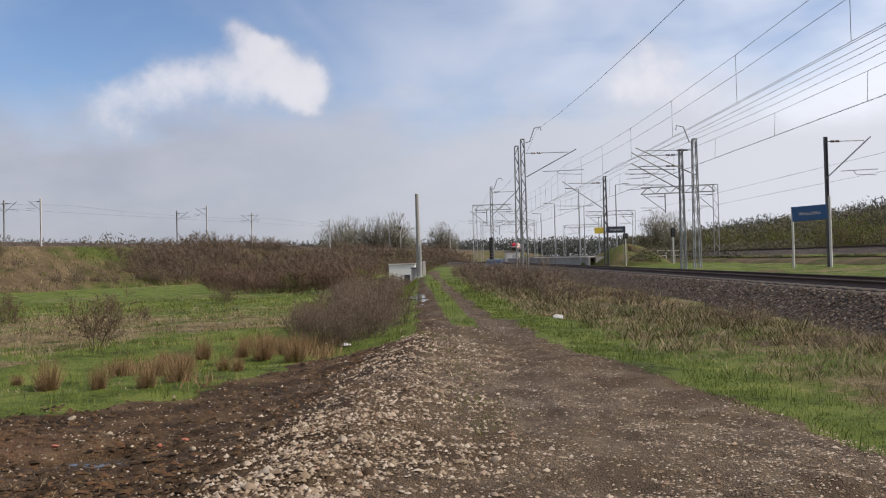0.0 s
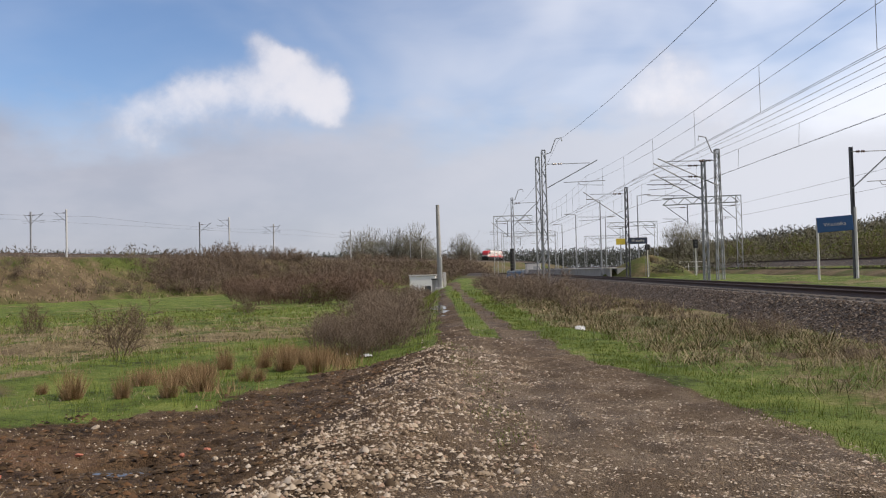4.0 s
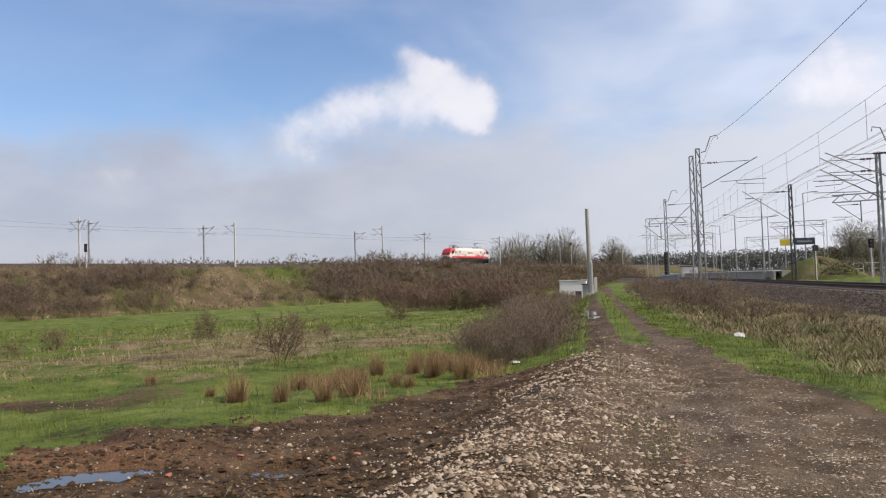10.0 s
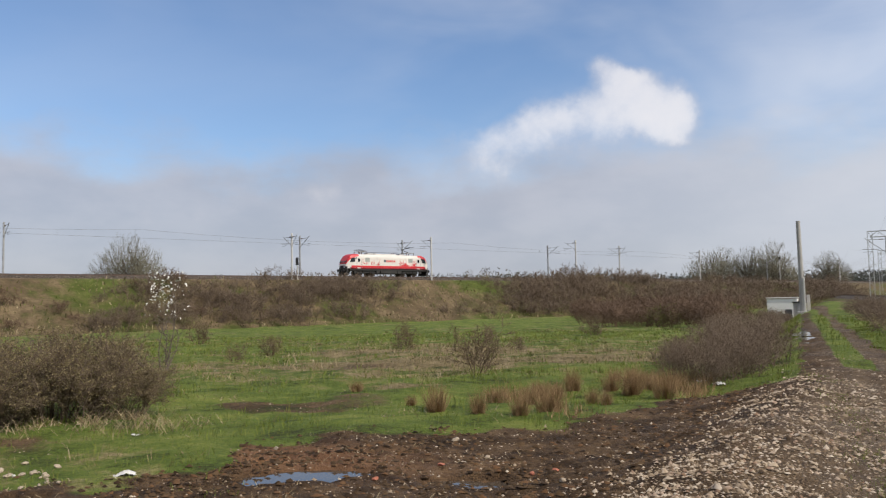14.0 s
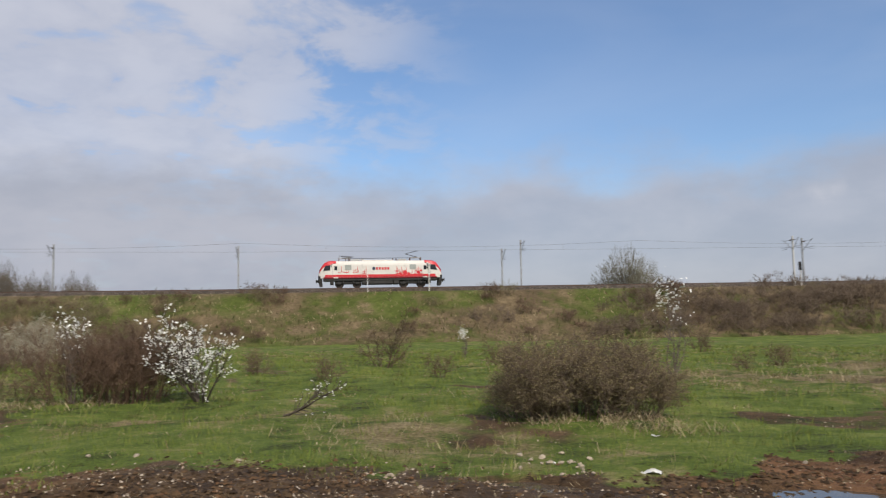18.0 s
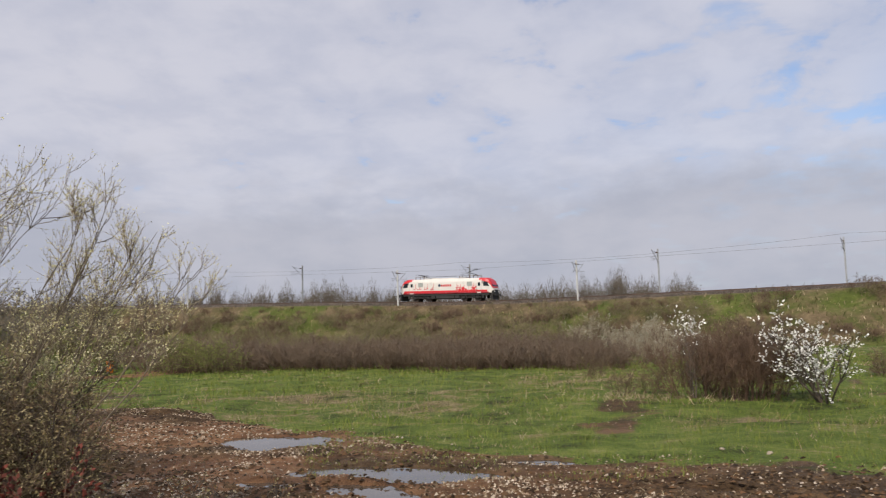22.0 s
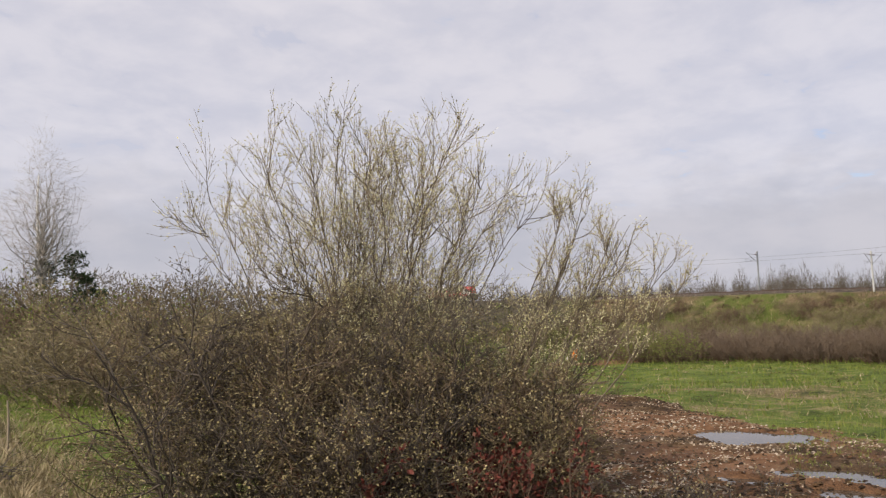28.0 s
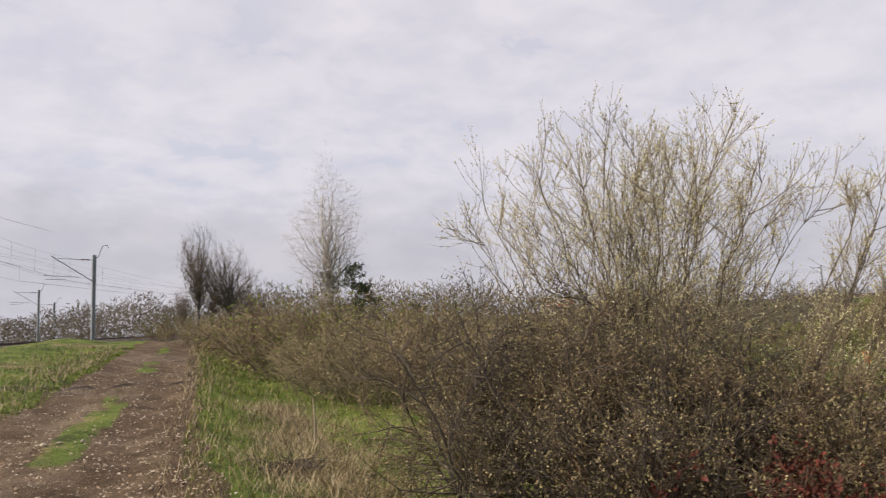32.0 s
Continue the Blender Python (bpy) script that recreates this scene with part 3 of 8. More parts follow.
def lot(x, y):
    az = np.degrees(np.arctan2(-x, y))
    az = np.where(az < -90, az + 360, az)
    r = np.hypot(x, y)
    edge = np.interp(az, LOT_AZ, LOT_R) * (1.0 + 0.22 * (fbm(x * 0.7, y * 0.7, 5, 3) - 0.45)) + 1.6 * (fbm(x * 1.9, y * 1.9, 6, 3) - 0.45)
    return sstep(0.9, -0.9, r - edge)


def track_x(y):
    """Centre line of the line on the right."""
    return 10.25 - np.where(y > 60, ((y - 60) / 60.0) ** 2 * 0.75, 0) - np.where(y < 0, ((-y) / 60.0) ** 2 * 8.5, 0)


def rail_z(y):
    return 0.92 + 0.0045 * np.clip(y, 0, 400) + 0.030 * np.clip(-y - 6, 0, 300)


def height(x, y, rough=True):
    x, y = np.asarray(x, float), np.asarray(y, float)
    d = x - road_x(y)
    r = np.hypot(x, y)
    wide = np.interp(y, WIDE_Y, WIDE)
    meadow = LOT_Z - 0.08 * sstep(8, 20, r) - 0.75 * sstep(20, 110, r) * sstep(-10, 30, y)
    roadz = 0.0045 * np.clip(y, 0, 120)
    east = roadz + 0.15 * sstep(2.8, 6, d) + 0.35 * sstep(12, 18, d) + 0.9 * sstep(20, 60, d)
    z = meadow + (roadz - meadow) * sstep(-wide - 2.0, -wide + 0.5, d)
    z = np.where(d > 0, east, z)
    hill = 0.055 * np.clip(-y - 6, 0, 44) * sstep(-26, -9, d) * (0.55 + 0.45 * sstep(14, 6, d))
    z = z + hill
    z = z + 3.0 * sstep(350, 1500, r)
    if rough:
        onroad = sstep(wide + 0.4, wide - 0.4, np.abs(d))
        rut = np.exp(-((np.abs(d) - 0.75) / 0.28) ** 2) * (0.35 + 0.65 * np.maximum(sstep(20, 30, y), sstep(-6, -12, y)))
        z = z - 0.07 * rut * onroad
        bare = np.maximum(onroad, lot(x, y))
        lump = fbm(x * 0.45, y * 0.45, 3, 4) - 0.47
        z = z + lump * (0.14 * (1 - bare) + 0.09 * bare) * np.clip(r / 6, 0.2, 3)
        z = z + (fbm(x * 2.7, y * 2.7, 9, 4) - 0.44) * 0.15 * np.maximum(bare, 0.4)
        z = np.where(lot(x, y) > 0.04, np.maximum(z, LOT_Z - 0.045 + 0.03 * (fbm(x * 3.1, y * 3.1, 13, 2) - 0.4)), z)
        # heaped pebbles along the road's western edge
        z = z + 0.16 * np.exp(-((d + wide - 0.4) / 0.8) ** 2) * sstep(1.5, 4, y) * sstep(20, 15, y)
        for p in PUDDLES:
            k = sstep(1.15, 0.8, off_puddle(x, y, p))
            z = z * (1 - k) + (LOT_Z - 0.12) * k
        for p in ROAD_PUDDLES:
            k = sstep(1.3, 0.85, off_puddle(x, y, p))
            z = z * (1 - k) + (0.0045 * p[1] - 0.12) * k
    return z


def zz(x, y):
    return float(height(np.array([x]), np.array([y]))[0])


def masks(x, y):
    d = x - road_x(y)
    wide = np.interp(y, WIDE_Y, WIDE)
    r = np.hypot(x, y)
    onroad = sstep(wide + 0.3, wide - 0.3, np.abs(d) + 0.7 * (fbm(x * 0.9, y * 0.9, 17, 3) - 0.45))
    far = np.maximum(sstep(17, 24, y), sstep(-7, -12, y))
    strip = np.exp(-((d - 0.05) / 0.36) ** 4) * np.maximum(1.0 * sstep(17.5, 20, y), 0.85 * sstep(-8, -14, y) * sstep(0.38, 0.56, fbm(x * 0.9, y * 0.5, 19, 3)))            # grass between the ruts
    mud = np.maximum(onroad * (1 - strip), lot(x, y))
    edge = np.exp(-((d + wide - 0.6) / 1.1) ** 2) * sstep(1.5, 4, y) * sstep(22, 16, y)
    gravel = np.clip(onroad * (0.30 + 0.5 * sstep(0.46, 0.58, fbm(x * 0.5, y * 0.25, 23, 3))) * (1 - 0.4 * far) + 0.25 * edge + lot(x, y) * 0.40, 0, 1)
    west = sstep(0, -4, d)
    dry = 0.20 + 0.62 * (fbm(x * 0.09, y * 0.16, 41, 4) - 0.45) * 2 + 0.30 * sstep(wide + 0.9, wide + 1.8, d) * sstep(9, 7, d) * sstep(-4, 2, y) - 0.15 * sstep(9, 14, d)
    dry = dry - 0.75 * np.exp(-((d - wide - 0.35) / 0.6) ** 2) * (d > 0) - 0.7 * sstep(15, 19, y) * np.exp(-((np.abs(d) - 0.6) / 1.4) ** 4) + 0.04 * sstep(wide + 1.2, wide + 2.2, d) * sstep(9, 7, d)
    dry = dry - 0.4 * sstep(-5, -9, y) * sstep(-9, -6, d) * (d < 0)
    dry = dry + 0.35 * np.exp(-((np.hypot(x + 13, y - 30)) / 9) ** 2) - 0.1 * west
    for cx, cy, ru, rv, turn, k in ((-13.6, 23.6, 5.5, 1.3, 30, 0.75), (-16.5, 31.0, 6.0, 1.8, 28, 0.6), (-8.5, 26.5, 3.5, 1.0, 15, 0.6), (-19.0, 12.0, 2.6, 1.4, 50, 0.4), (-17.5, 2.5, 2.2, 0.9, 80, 0.4), (-9.0, 16.5, 1.5, 0.6, 30, 0.5), (-25, -9, 5, 1.2, 110, 0.4)):
        c, t = math.cos(radians(turn)), math.sin(radians(turn))
        u, v = (x - cx) * c + (y - cy) * t, -(x - cx) * t + (y - cy) * c
        dry = dry + k * np.exp(-(u / ru) ** 2 - (v / rv) ** 2)
    rust = np.exp(-(np.hypot((x + 6.3) / 1.6, (y - 8.6) / 0.8)) ** 2) * 0.9 + 0.9 * np.exp(-(np.hypot(x + 13, y + 7) / 8) ** 2) * sstep(0.32, 0.52, fbm(x * 0.5, y * 0.5, 37, 3)) + np.exp(-(np.hypot((x + 44) / 9, (y + 27) / 4)) ** 2)
    mud = np.maximum(mud, 0.62 * sstep(0.54, 0.66, fbm(x * 0.22, y * 0.3, 47, 4)) * sstep(46, 30, r) * sstep(-3, -8, d) * sstep(-10, 0, np.hypot(x + 4, y - 22) - 12))
    mud = np.maximum(mud, 0.8 * np.exp(-(np.hypot((x + 44) / 9, (y + 27) / 4)) ** 2))
    lane = onroad * np.maximum(sstep(0.1, 1.1, d + wide), sstep(-5, -9, y)) * (0.55 + 0.45 * sstep(0.38, 0.55, fbm(x * 0.7, y * 0.3, 29, 3)))
    return {"lane": np.clip(lane, 0, 1), "gravel": gravel, "mud": np.clip(mud, 0, 1), "dry": np.clip(dry, 0, 1), "rust": np.clip(rust, 0, 1)}


def spread_ground():
    steps = [0.001]
    while steps[-1] < 4200:
        steps.append(steps[-1] * (1.013 if steps[-1] < 26 else 1.03) + 0.04)
    r, a = np.array(steps), np.linspace(0, 2 * np.pi, 641)[:-1]
    x, y = (r[:, None] * np.cos(a)).ravel(), (r[:, None] * np.sin(a)).ravel()
    v = np.stack([x, y, height(x, y)], 1)
    m, k = len(r), len(a)
    i, j = np.meshgrid(np.arange(m - 1), np.arange(k), indexing="ij")
    f = np.stack([i * k + j, (i + 1) * k + j, (i + 1) * k + (j + 1) % k, i * k + (j + 1) % k], -1).reshape(-1, 4)
    me = array_mesh("ground", v, f, GROUND, True)
    for key, val in masks(v[:, 0], v[:, 1]).items():
        me.attributes.new(key, "FLOAT", "POINT").data.foreach_set("value", val.astype(np.float32))
    tagged(new("ground", me), "muddy stony lot and spring meadow of green and straw-coloured grass", "ground", kind="structure")


spread_ground()

# ---- the far line on its high embankment ----
RUN = [-108.43, 51.83, 4.30483, 0.08902, 0.051, -0.00568, -0.00417]     # foot of the line, heading and its bends


def lay_line():
    s = np.arange(-700.0, 701.0, 1.0)
    k = np.clip(s, -255, 205) / 100
    h = RUN[2] + RUN[3] * k + RUN[4] * k ** 2 + RUN[5] * k ** 3 + RUN[6] * k ** 4
    h = h + 0.0025 * np.clip(-305 - s, 0, 90)
    x = np.concatenate([[0], np.cumsum(np.cos((h[1:] + h[:-1]) / 2))])
    y = np.concatenate([[0], np.cumsum(np.sin((h[1:] + h[:-1]) / 2))])
    x, y = x - x[700] + RUN[0], y - y[700] + RUN[1]
    z = 6.75 + 0.026 * np.where(s > 60, (s - 60) * sstep(60, 110, s), 0) * sstep(420, 200, s) + 0.026 * 200 * sstep(200, 420, s)
    return s, x, y, h, z


LS, LX, LY, LH, LZ = lay_line()


def on_line(s, side=0.0, up=0.0):
    """A point of the far line; side is metres to the left of its running direction."""
    x, y, h, z = (np.interp(s, LS, q) for q in (LX, LY, LH, LZ))
    return np.array([x - math.sin(h) * side, y + math.cos(h) * side, z + up])


def line_at(az, side):
    """Where the far line, set off sideways, is met at that bearing."""
    x, y = LX - np.sin(LH) * side, LY + np.cos(LH) * side
    b_ = np.degrees(np.unwrap(np.arctan2(-x, y)))
    i = np.argmin(np.abs(b_ - az))
    return LS[i]


def swept(name, xs, ys, hs, zs, profile, mat, wobble=0.0, seed=0, foot=None):
    """A cross-section (offset, height under the rail) drawn along a line; foot: the last points drop to that ground."""
    m = len(profile)
    o, d = np.array([p[0] for p in profile], float), np.array([p[1] for p in profile], float)
    x = xs[:, None] - np.sin(hs)[:, None] * o
    y = ys[:, None] + np.cos(hs)[:, None] * o
    z = zs[:, None] + d
    if foot is not None:
        g = height(x, y, False)
        w = np.array([p[2] for p in profile], float)
        z = zs[:, None] + (g - zs[:, None]) * w + d * (1 - w) - 0.45 * (w > 0.995)
        z = z + wobble * (fbm(x * 0.21, y * 0.21, seed, 4) - 0.47) * (w > 0.05) * (w < 0.99)
    v = np.stack([x, y, z], -1).reshape(-1, 3)
    i, j = np.meshgrid(np.arange(len(xs) - 1), np.arange(m - 1), indexing="ij")
    f = np.stack([i * m + j, i * m + j + 1, (i + 1) * m + j + 1, (i + 1) * m + j], -1).reshape(-1, 4)
    return array_mesh(name, v, f, mat, True)


pick = (LS > -560) & (LS < 560)
prof = [(-20.5, 0, 1.0), (-19, 0, 0.98), (-16, 0, 0.86), (-13, 0, 0.66), (-10, 0, 0.44), (-7, 0, 0.22), (-4.6, -0.75, 0.02), (-3.2, -0.7, 0), (0, -0.62, 0), (3.2, -0.7, 0), (4.6, -0.75, 0.02), (7, 0, 0.22), (10, 0, 0.44), (13, 0, 0.66), (16, 0, 0.86), (19, 0, 0.98), (20.5, -0.3, 1.0)]
prof = [(o, d if d else -0.75, w) for o, d, w in prof]
tagged(new("embankment_west", swept("embankment_west", LX[pick], LY[pick], LH[pick], LZ[pick], prof, BANK, 1.6, 11, True)), "high railway embankment of rough green and brown grass", "embankment", kind="structure")
bed = [(-2.6, -0.72), (-1.75, -0.22), (-1.2, -0.2), (0, -0.2), (1.2, -0.2), (1.75, -0.22), (2.6, -0.72)]
tagged(new("ballast_west", swept("ballast_west", LX[pick], LY[pick], LH[pick], LZ[pick], bed, BALLAST)), "dark stone ballast bed under the far track", "ballast", kind="structure")


def rail_mesh(name, xs, ys, hs, zs, side):
    p = [(-0.075, -0.17), (-0.06, -0.15), (-0.012, -0.13), (-0.012, -0.045), (-0.036, -0.03), (-0.036, 0.0), (0.036, 0.0), (0.036, -0.03), (0.012, -0.045), (0.012, -0.13), (0.06, -0.15), (0.075, -0.17)]
    return swept(name, xs, ys, hs, zs, [(side + o, d) for o, d in p], RAILSTEEL)


def sleepers(name, xs, ys, hs, zs, label):
    """Concrete sleepers, too many to count, under one track."""
    v, f, k = [], [], 0
    base = Geo().box((0, 0, -0.23), (0.26, 2.6, 0.17), None, 0.03)
    bv, bf = np.concatenate(base.v), base.f
    q = []
    for x, y, h, z in zip(xs, ys, hs, zs):
        c, s = math.cos(h), math.sin(h)
        v.append(np.stack([bv[:, 0] * c - bv[:, 1] * s + x, bv[:, 0] * s + bv[:, 1] * c + y, bv[:, 2] + z], 1))
        q.extend([tuple(i + k for i in face) for face in bf])
        k += len(bv)
    g = Geo()
    g.v, g.f = v, q
    tagged(new(name, g.mesh(name, SLEEPER)), label, "sleepers", kind="stuff")


west = empty("track_west")
tagged(west, "single rusty railway track on the embankment's crest", "railway track", kind="structure")
for side in (-0.755, 0.755):
    part("rail", rail_mesh("rail", LX[pick], LY[pick], LH[pick], LZ[pick], side), RAILSTEEL, west)
w2 = (LS > -330) & (LS < 330)
sleepers("sleepers_west", LX[w2], LY[w2], LH[w2], LZ[w2], "pale concrete sleepers of the far track")

# ---- the line on the right ----
EY = np.concatenate([np.arange(-160, -20, 4.0), np.arange(-20, 70, 1.0), np.arange(70, 420, 4.0)])[::-1]
EX = track_x(EY)
EH = np.arctan2(np.gradient(EY), np.gradient(EX))
EZ = rail_z(EY)
eprof = [(-6.2, 0, 1.0), (-5.4, 0, 0.93), (-4.5, -0.86, 0.4), (-3.2, -0.80, 0), (2.6, -0.85, 0), (7.2, -1.12, 0), (8.4, -1.15, 0.4), (9.4, 0, 0.93), (10.2, 0, 1.0)]
tagged(new("embankment_east", swept("embankment_east", EX, EY, EH, EZ, [(o, d or -0.6, w) for o, d, w in eprof], BANK, 0.3, 5, True)), "low grassy railway bank beside the gravel road", "embankment", kind="structure")
bed = [(-3.3, -0.95), (-2.4, -0.55), (-1.8, -0.2), (-1.2, -0.19), (0, -0.21), (1.2, -0.19), (1.8, -0.2), (2.4, -0.55), (3.3, -0.95)]
tagged(new("ballast_east", swept("ballast_east", EX, EY, EH, EZ, bed, BALLAST)), "dark brown stone ballast shoulder of the near track", "ballast", kind="structure")
tagged(new("ballast_east_2", swept("ballast_east_2", EX + 4.0, EY, EH, EZ - 0.45, bed, BALLAST)), "dark brown ballast bed of the second near track", "ballast", kind="structure")
second = tagged(empty("track_east_2"), "second near railway track with rusty rails", "railway track", kind="structure")
for side in (-0.755, 0.755):
    part("rail", rail_mesh("rail", EX + 4.0, EY, EH, EZ - 0.45, side), RAILSTEEL, second)
east = tagged(empty("track_east"), "near single railway track with rusty rails", "railway track", kind="structure")
for side in (-0.755, 0.755):
    part("rail", rail_mesh("rail", EX, EY, EH, EZ, side), RAILSTEEL, east)
sy = np.arange(-60, 200, 0.62)
sx = track_x(sy)
sleepers("sleepers_east", sx, sy, np.arctan2(np.gradient(sy), np.gradient(sx)), rail_z(sy), "dark weathered concrete sleepers of the near track")
# a third line further out, beyond the station sign
TY = np.arange(420, -60, -8.0)
TX = 33.0 + 0 * TY
TH, TZ = np.full(len(TY), -math.pi / 2), 1.95 + 0.004 * np.clip(TY, 0, 300)
tagged(new("embankment_far_east", swept("embankment_far_east", TX, TY, TH, TZ, [(o, d or -0.6, w) for o, d, w in eprof], BANK, 0.2, 7, True)), "low grassy bank of the outer railway track", "embankment", kind="structure")
tagged(new("ballast_far_east", swept("ballast_far_east", TX, TY, TH, TZ, [(o, max(d_, -0.6)) for o, d_ in bed], BALLAST)), "brown ballast bed of the outer track", "ballast", kind="structure")
outer = tagged(empty("track_far_east"), "outer railway track with rusty rails", "railway track", kind="structure")
for side in (-0.755, 0.755):
    part("rail", rail_mesh("rail", TX, TY, TH, TZ, side), RAILSTEEL, outer)


def puddle(i, p, z):
    a = np.linspace(0, 2 * np.pi, 49)[:-1]
    t = math.radians(p[4])
    out = []
    for q in a:
        u, v = p[2] * math.cos(q), p[3] * math.sin(q)
        k = 1.45
        out.append((p[0] + k * (u * math.cos(t) - v * math.sin(t)), p[1] + k * (u * math.sin(t) + v * math.cos(t)), z))
    g = Geo().add(out + [(p[0], p[1], z)], [(j, (j + 1) % 48, 48) for j in range(48)])
    tagged(new("puddle", g.mesh("puddle", WATER)), "shallow brown rain puddle mirroring the sky", "puddle", "puddles", "structure")


for i, p in enumerate(PUDDLES):
    puddle(i, p, LOT_Z - 0.065 - 0.002 * i)
for i, p in enumerate(ROAD_PUDDLES):
    puddle(i, p, 0.0045 * p[1] - 0.075)

# ---- the locomotive ----


def loft(sections, close=True):
    """Skin through rings of equal length."""
    g, m = Geo(), len(sections[0])
    v = [p for ring in sections for p in ring]
    f = [(i * m + j, i * m + (j + 1) % m, (i + 1) * m + (j + 1) % m, (i + 1) * m + j) for i in range(len(sections) - 1) for j in range(m)]
    if close:
        f += [tuple(range(m))[::-1], tuple(range((len(sections) - 1) * m, len(sections) * m))]
    return g.add(v, f)


def shell(x, w, zb, zt):
    """Ring of a car body: flat sides, sloping shoulders, slightly domed roof."""
    zs = zb + (zt - zb) * 0.70
    half = [(w, zb), (w, zs), (w * 0.97, zs + (zt - zs) * 0.35), (w * 0.86, zs + (zt - zs) * 0.78), (w * 0.62, zt - 0.03), (0.0, zt)]
    return [(x, y, z) for y, z in half] + [(x, -y, z) for y, z in half[-2::-1]]


def wheelset(parent, x):
    ob = empty("wheelset")
    ob.parent = parent
    ob.location = (x, 0, 0.625)
    for y in (-0.75, 0.75):
        g = Geo().cyl((0, y - 0.065, 0), (0, y + 0.065, 0), 0.625, 28).cyl((0, y - 0.085, 0), (0, y - 0.05, 0), 0.66, 28)
        for a in range(5):
            c, s = math.cos(a * 1.2566), math.sin(a * 1.2566)
            g.box((0.38 * c, y + (0.07 if y > 0 else -0.07), 0.38 * s), (0.16, 0.02, 0.16), None, 0.0)
        part("wheel", g, WHEEL, ob)
    part("axle", Geo().cyl((0, -0.9, 0), (0, 0.9, 0), 0.09, 10), BLACK, ob)
    return ob


def pantograph(parent, x, raised, way):
    """Single-arm pantograph; way is the side to which its knee points."""
    ob = empty("pantograph")
    ob.parent = parent
    ob["label"] = "raised single-arm pantograph" if raised else "folded pantograph"
    g = Geo()
    for dx in (-0.8, 0.8):
        g.bar((x + dx, -0.8, 4.42), (x + dx, 0.8, 4.42), 0.07)
    for dy in (-0.75, 0.75):
        g.bar((x - 0.8, dy, 4.42), (x + 0.8, dy, 4.42), 0.07)
    part("base_frame", g, GREY, ob)
    for dx in (-0.8, 0.8):
        for dy in (-0.75, 0.75):
            part("insulator", Geo().tube([(x + dx, dy, 3.9), (x + dx, dy, 4.2), (x + dx, dy, 4.4)], [0.09, 0.05, 0.07], 8), INSUL, ob)
    knee = (x + way * 1.5, 0, 5.0) if raised else (x + way * 1.35, 0, 4.62)
    head = (x - way * 0.25, 0, 5.42) if raised else (x - way * 0.5, 0, 4.72)
    part("lower_arm", Geo().tube([(x - way * 0.45, 0, 4.46), knee], [0.06, 0.045], 8), BLACK, ob)
    part("upper_arm", Geo().bar(knee, (head[0], 0.35, head[2]), 0.045).bar(knee, (head[0], -0.35, head[2]), 0.045), BLACK, ob)
    g = Geo()
    for dx in (-0.2, 0.2):
        g.tube([(head[0] + dx, y, head[2] + 0.06 - 0.22 * max(0, abs(y) - 0.6)) for y in (-1.0, -0.75, -0.6, 0, 0.6, 0.75, 1.0)], 0.025, 6)
    part("collector_head", g, BLACK, ob)


WHEEL = plain("brown_wheel_steel", (0.06, 0.045, 0.037), 0.6, 0.4, 0.35, 5.0, 0.2, (0.14, 0.12, 0.1))
WINDOWGREY = plain("grey_louvre", (0.30, 0.32, 0.30), 0.6, 0.1, 0.15)
LAMP = plain("lamp_glass", (0.75, 0.75, 0.7), 0.15, 0.0, 0.05)


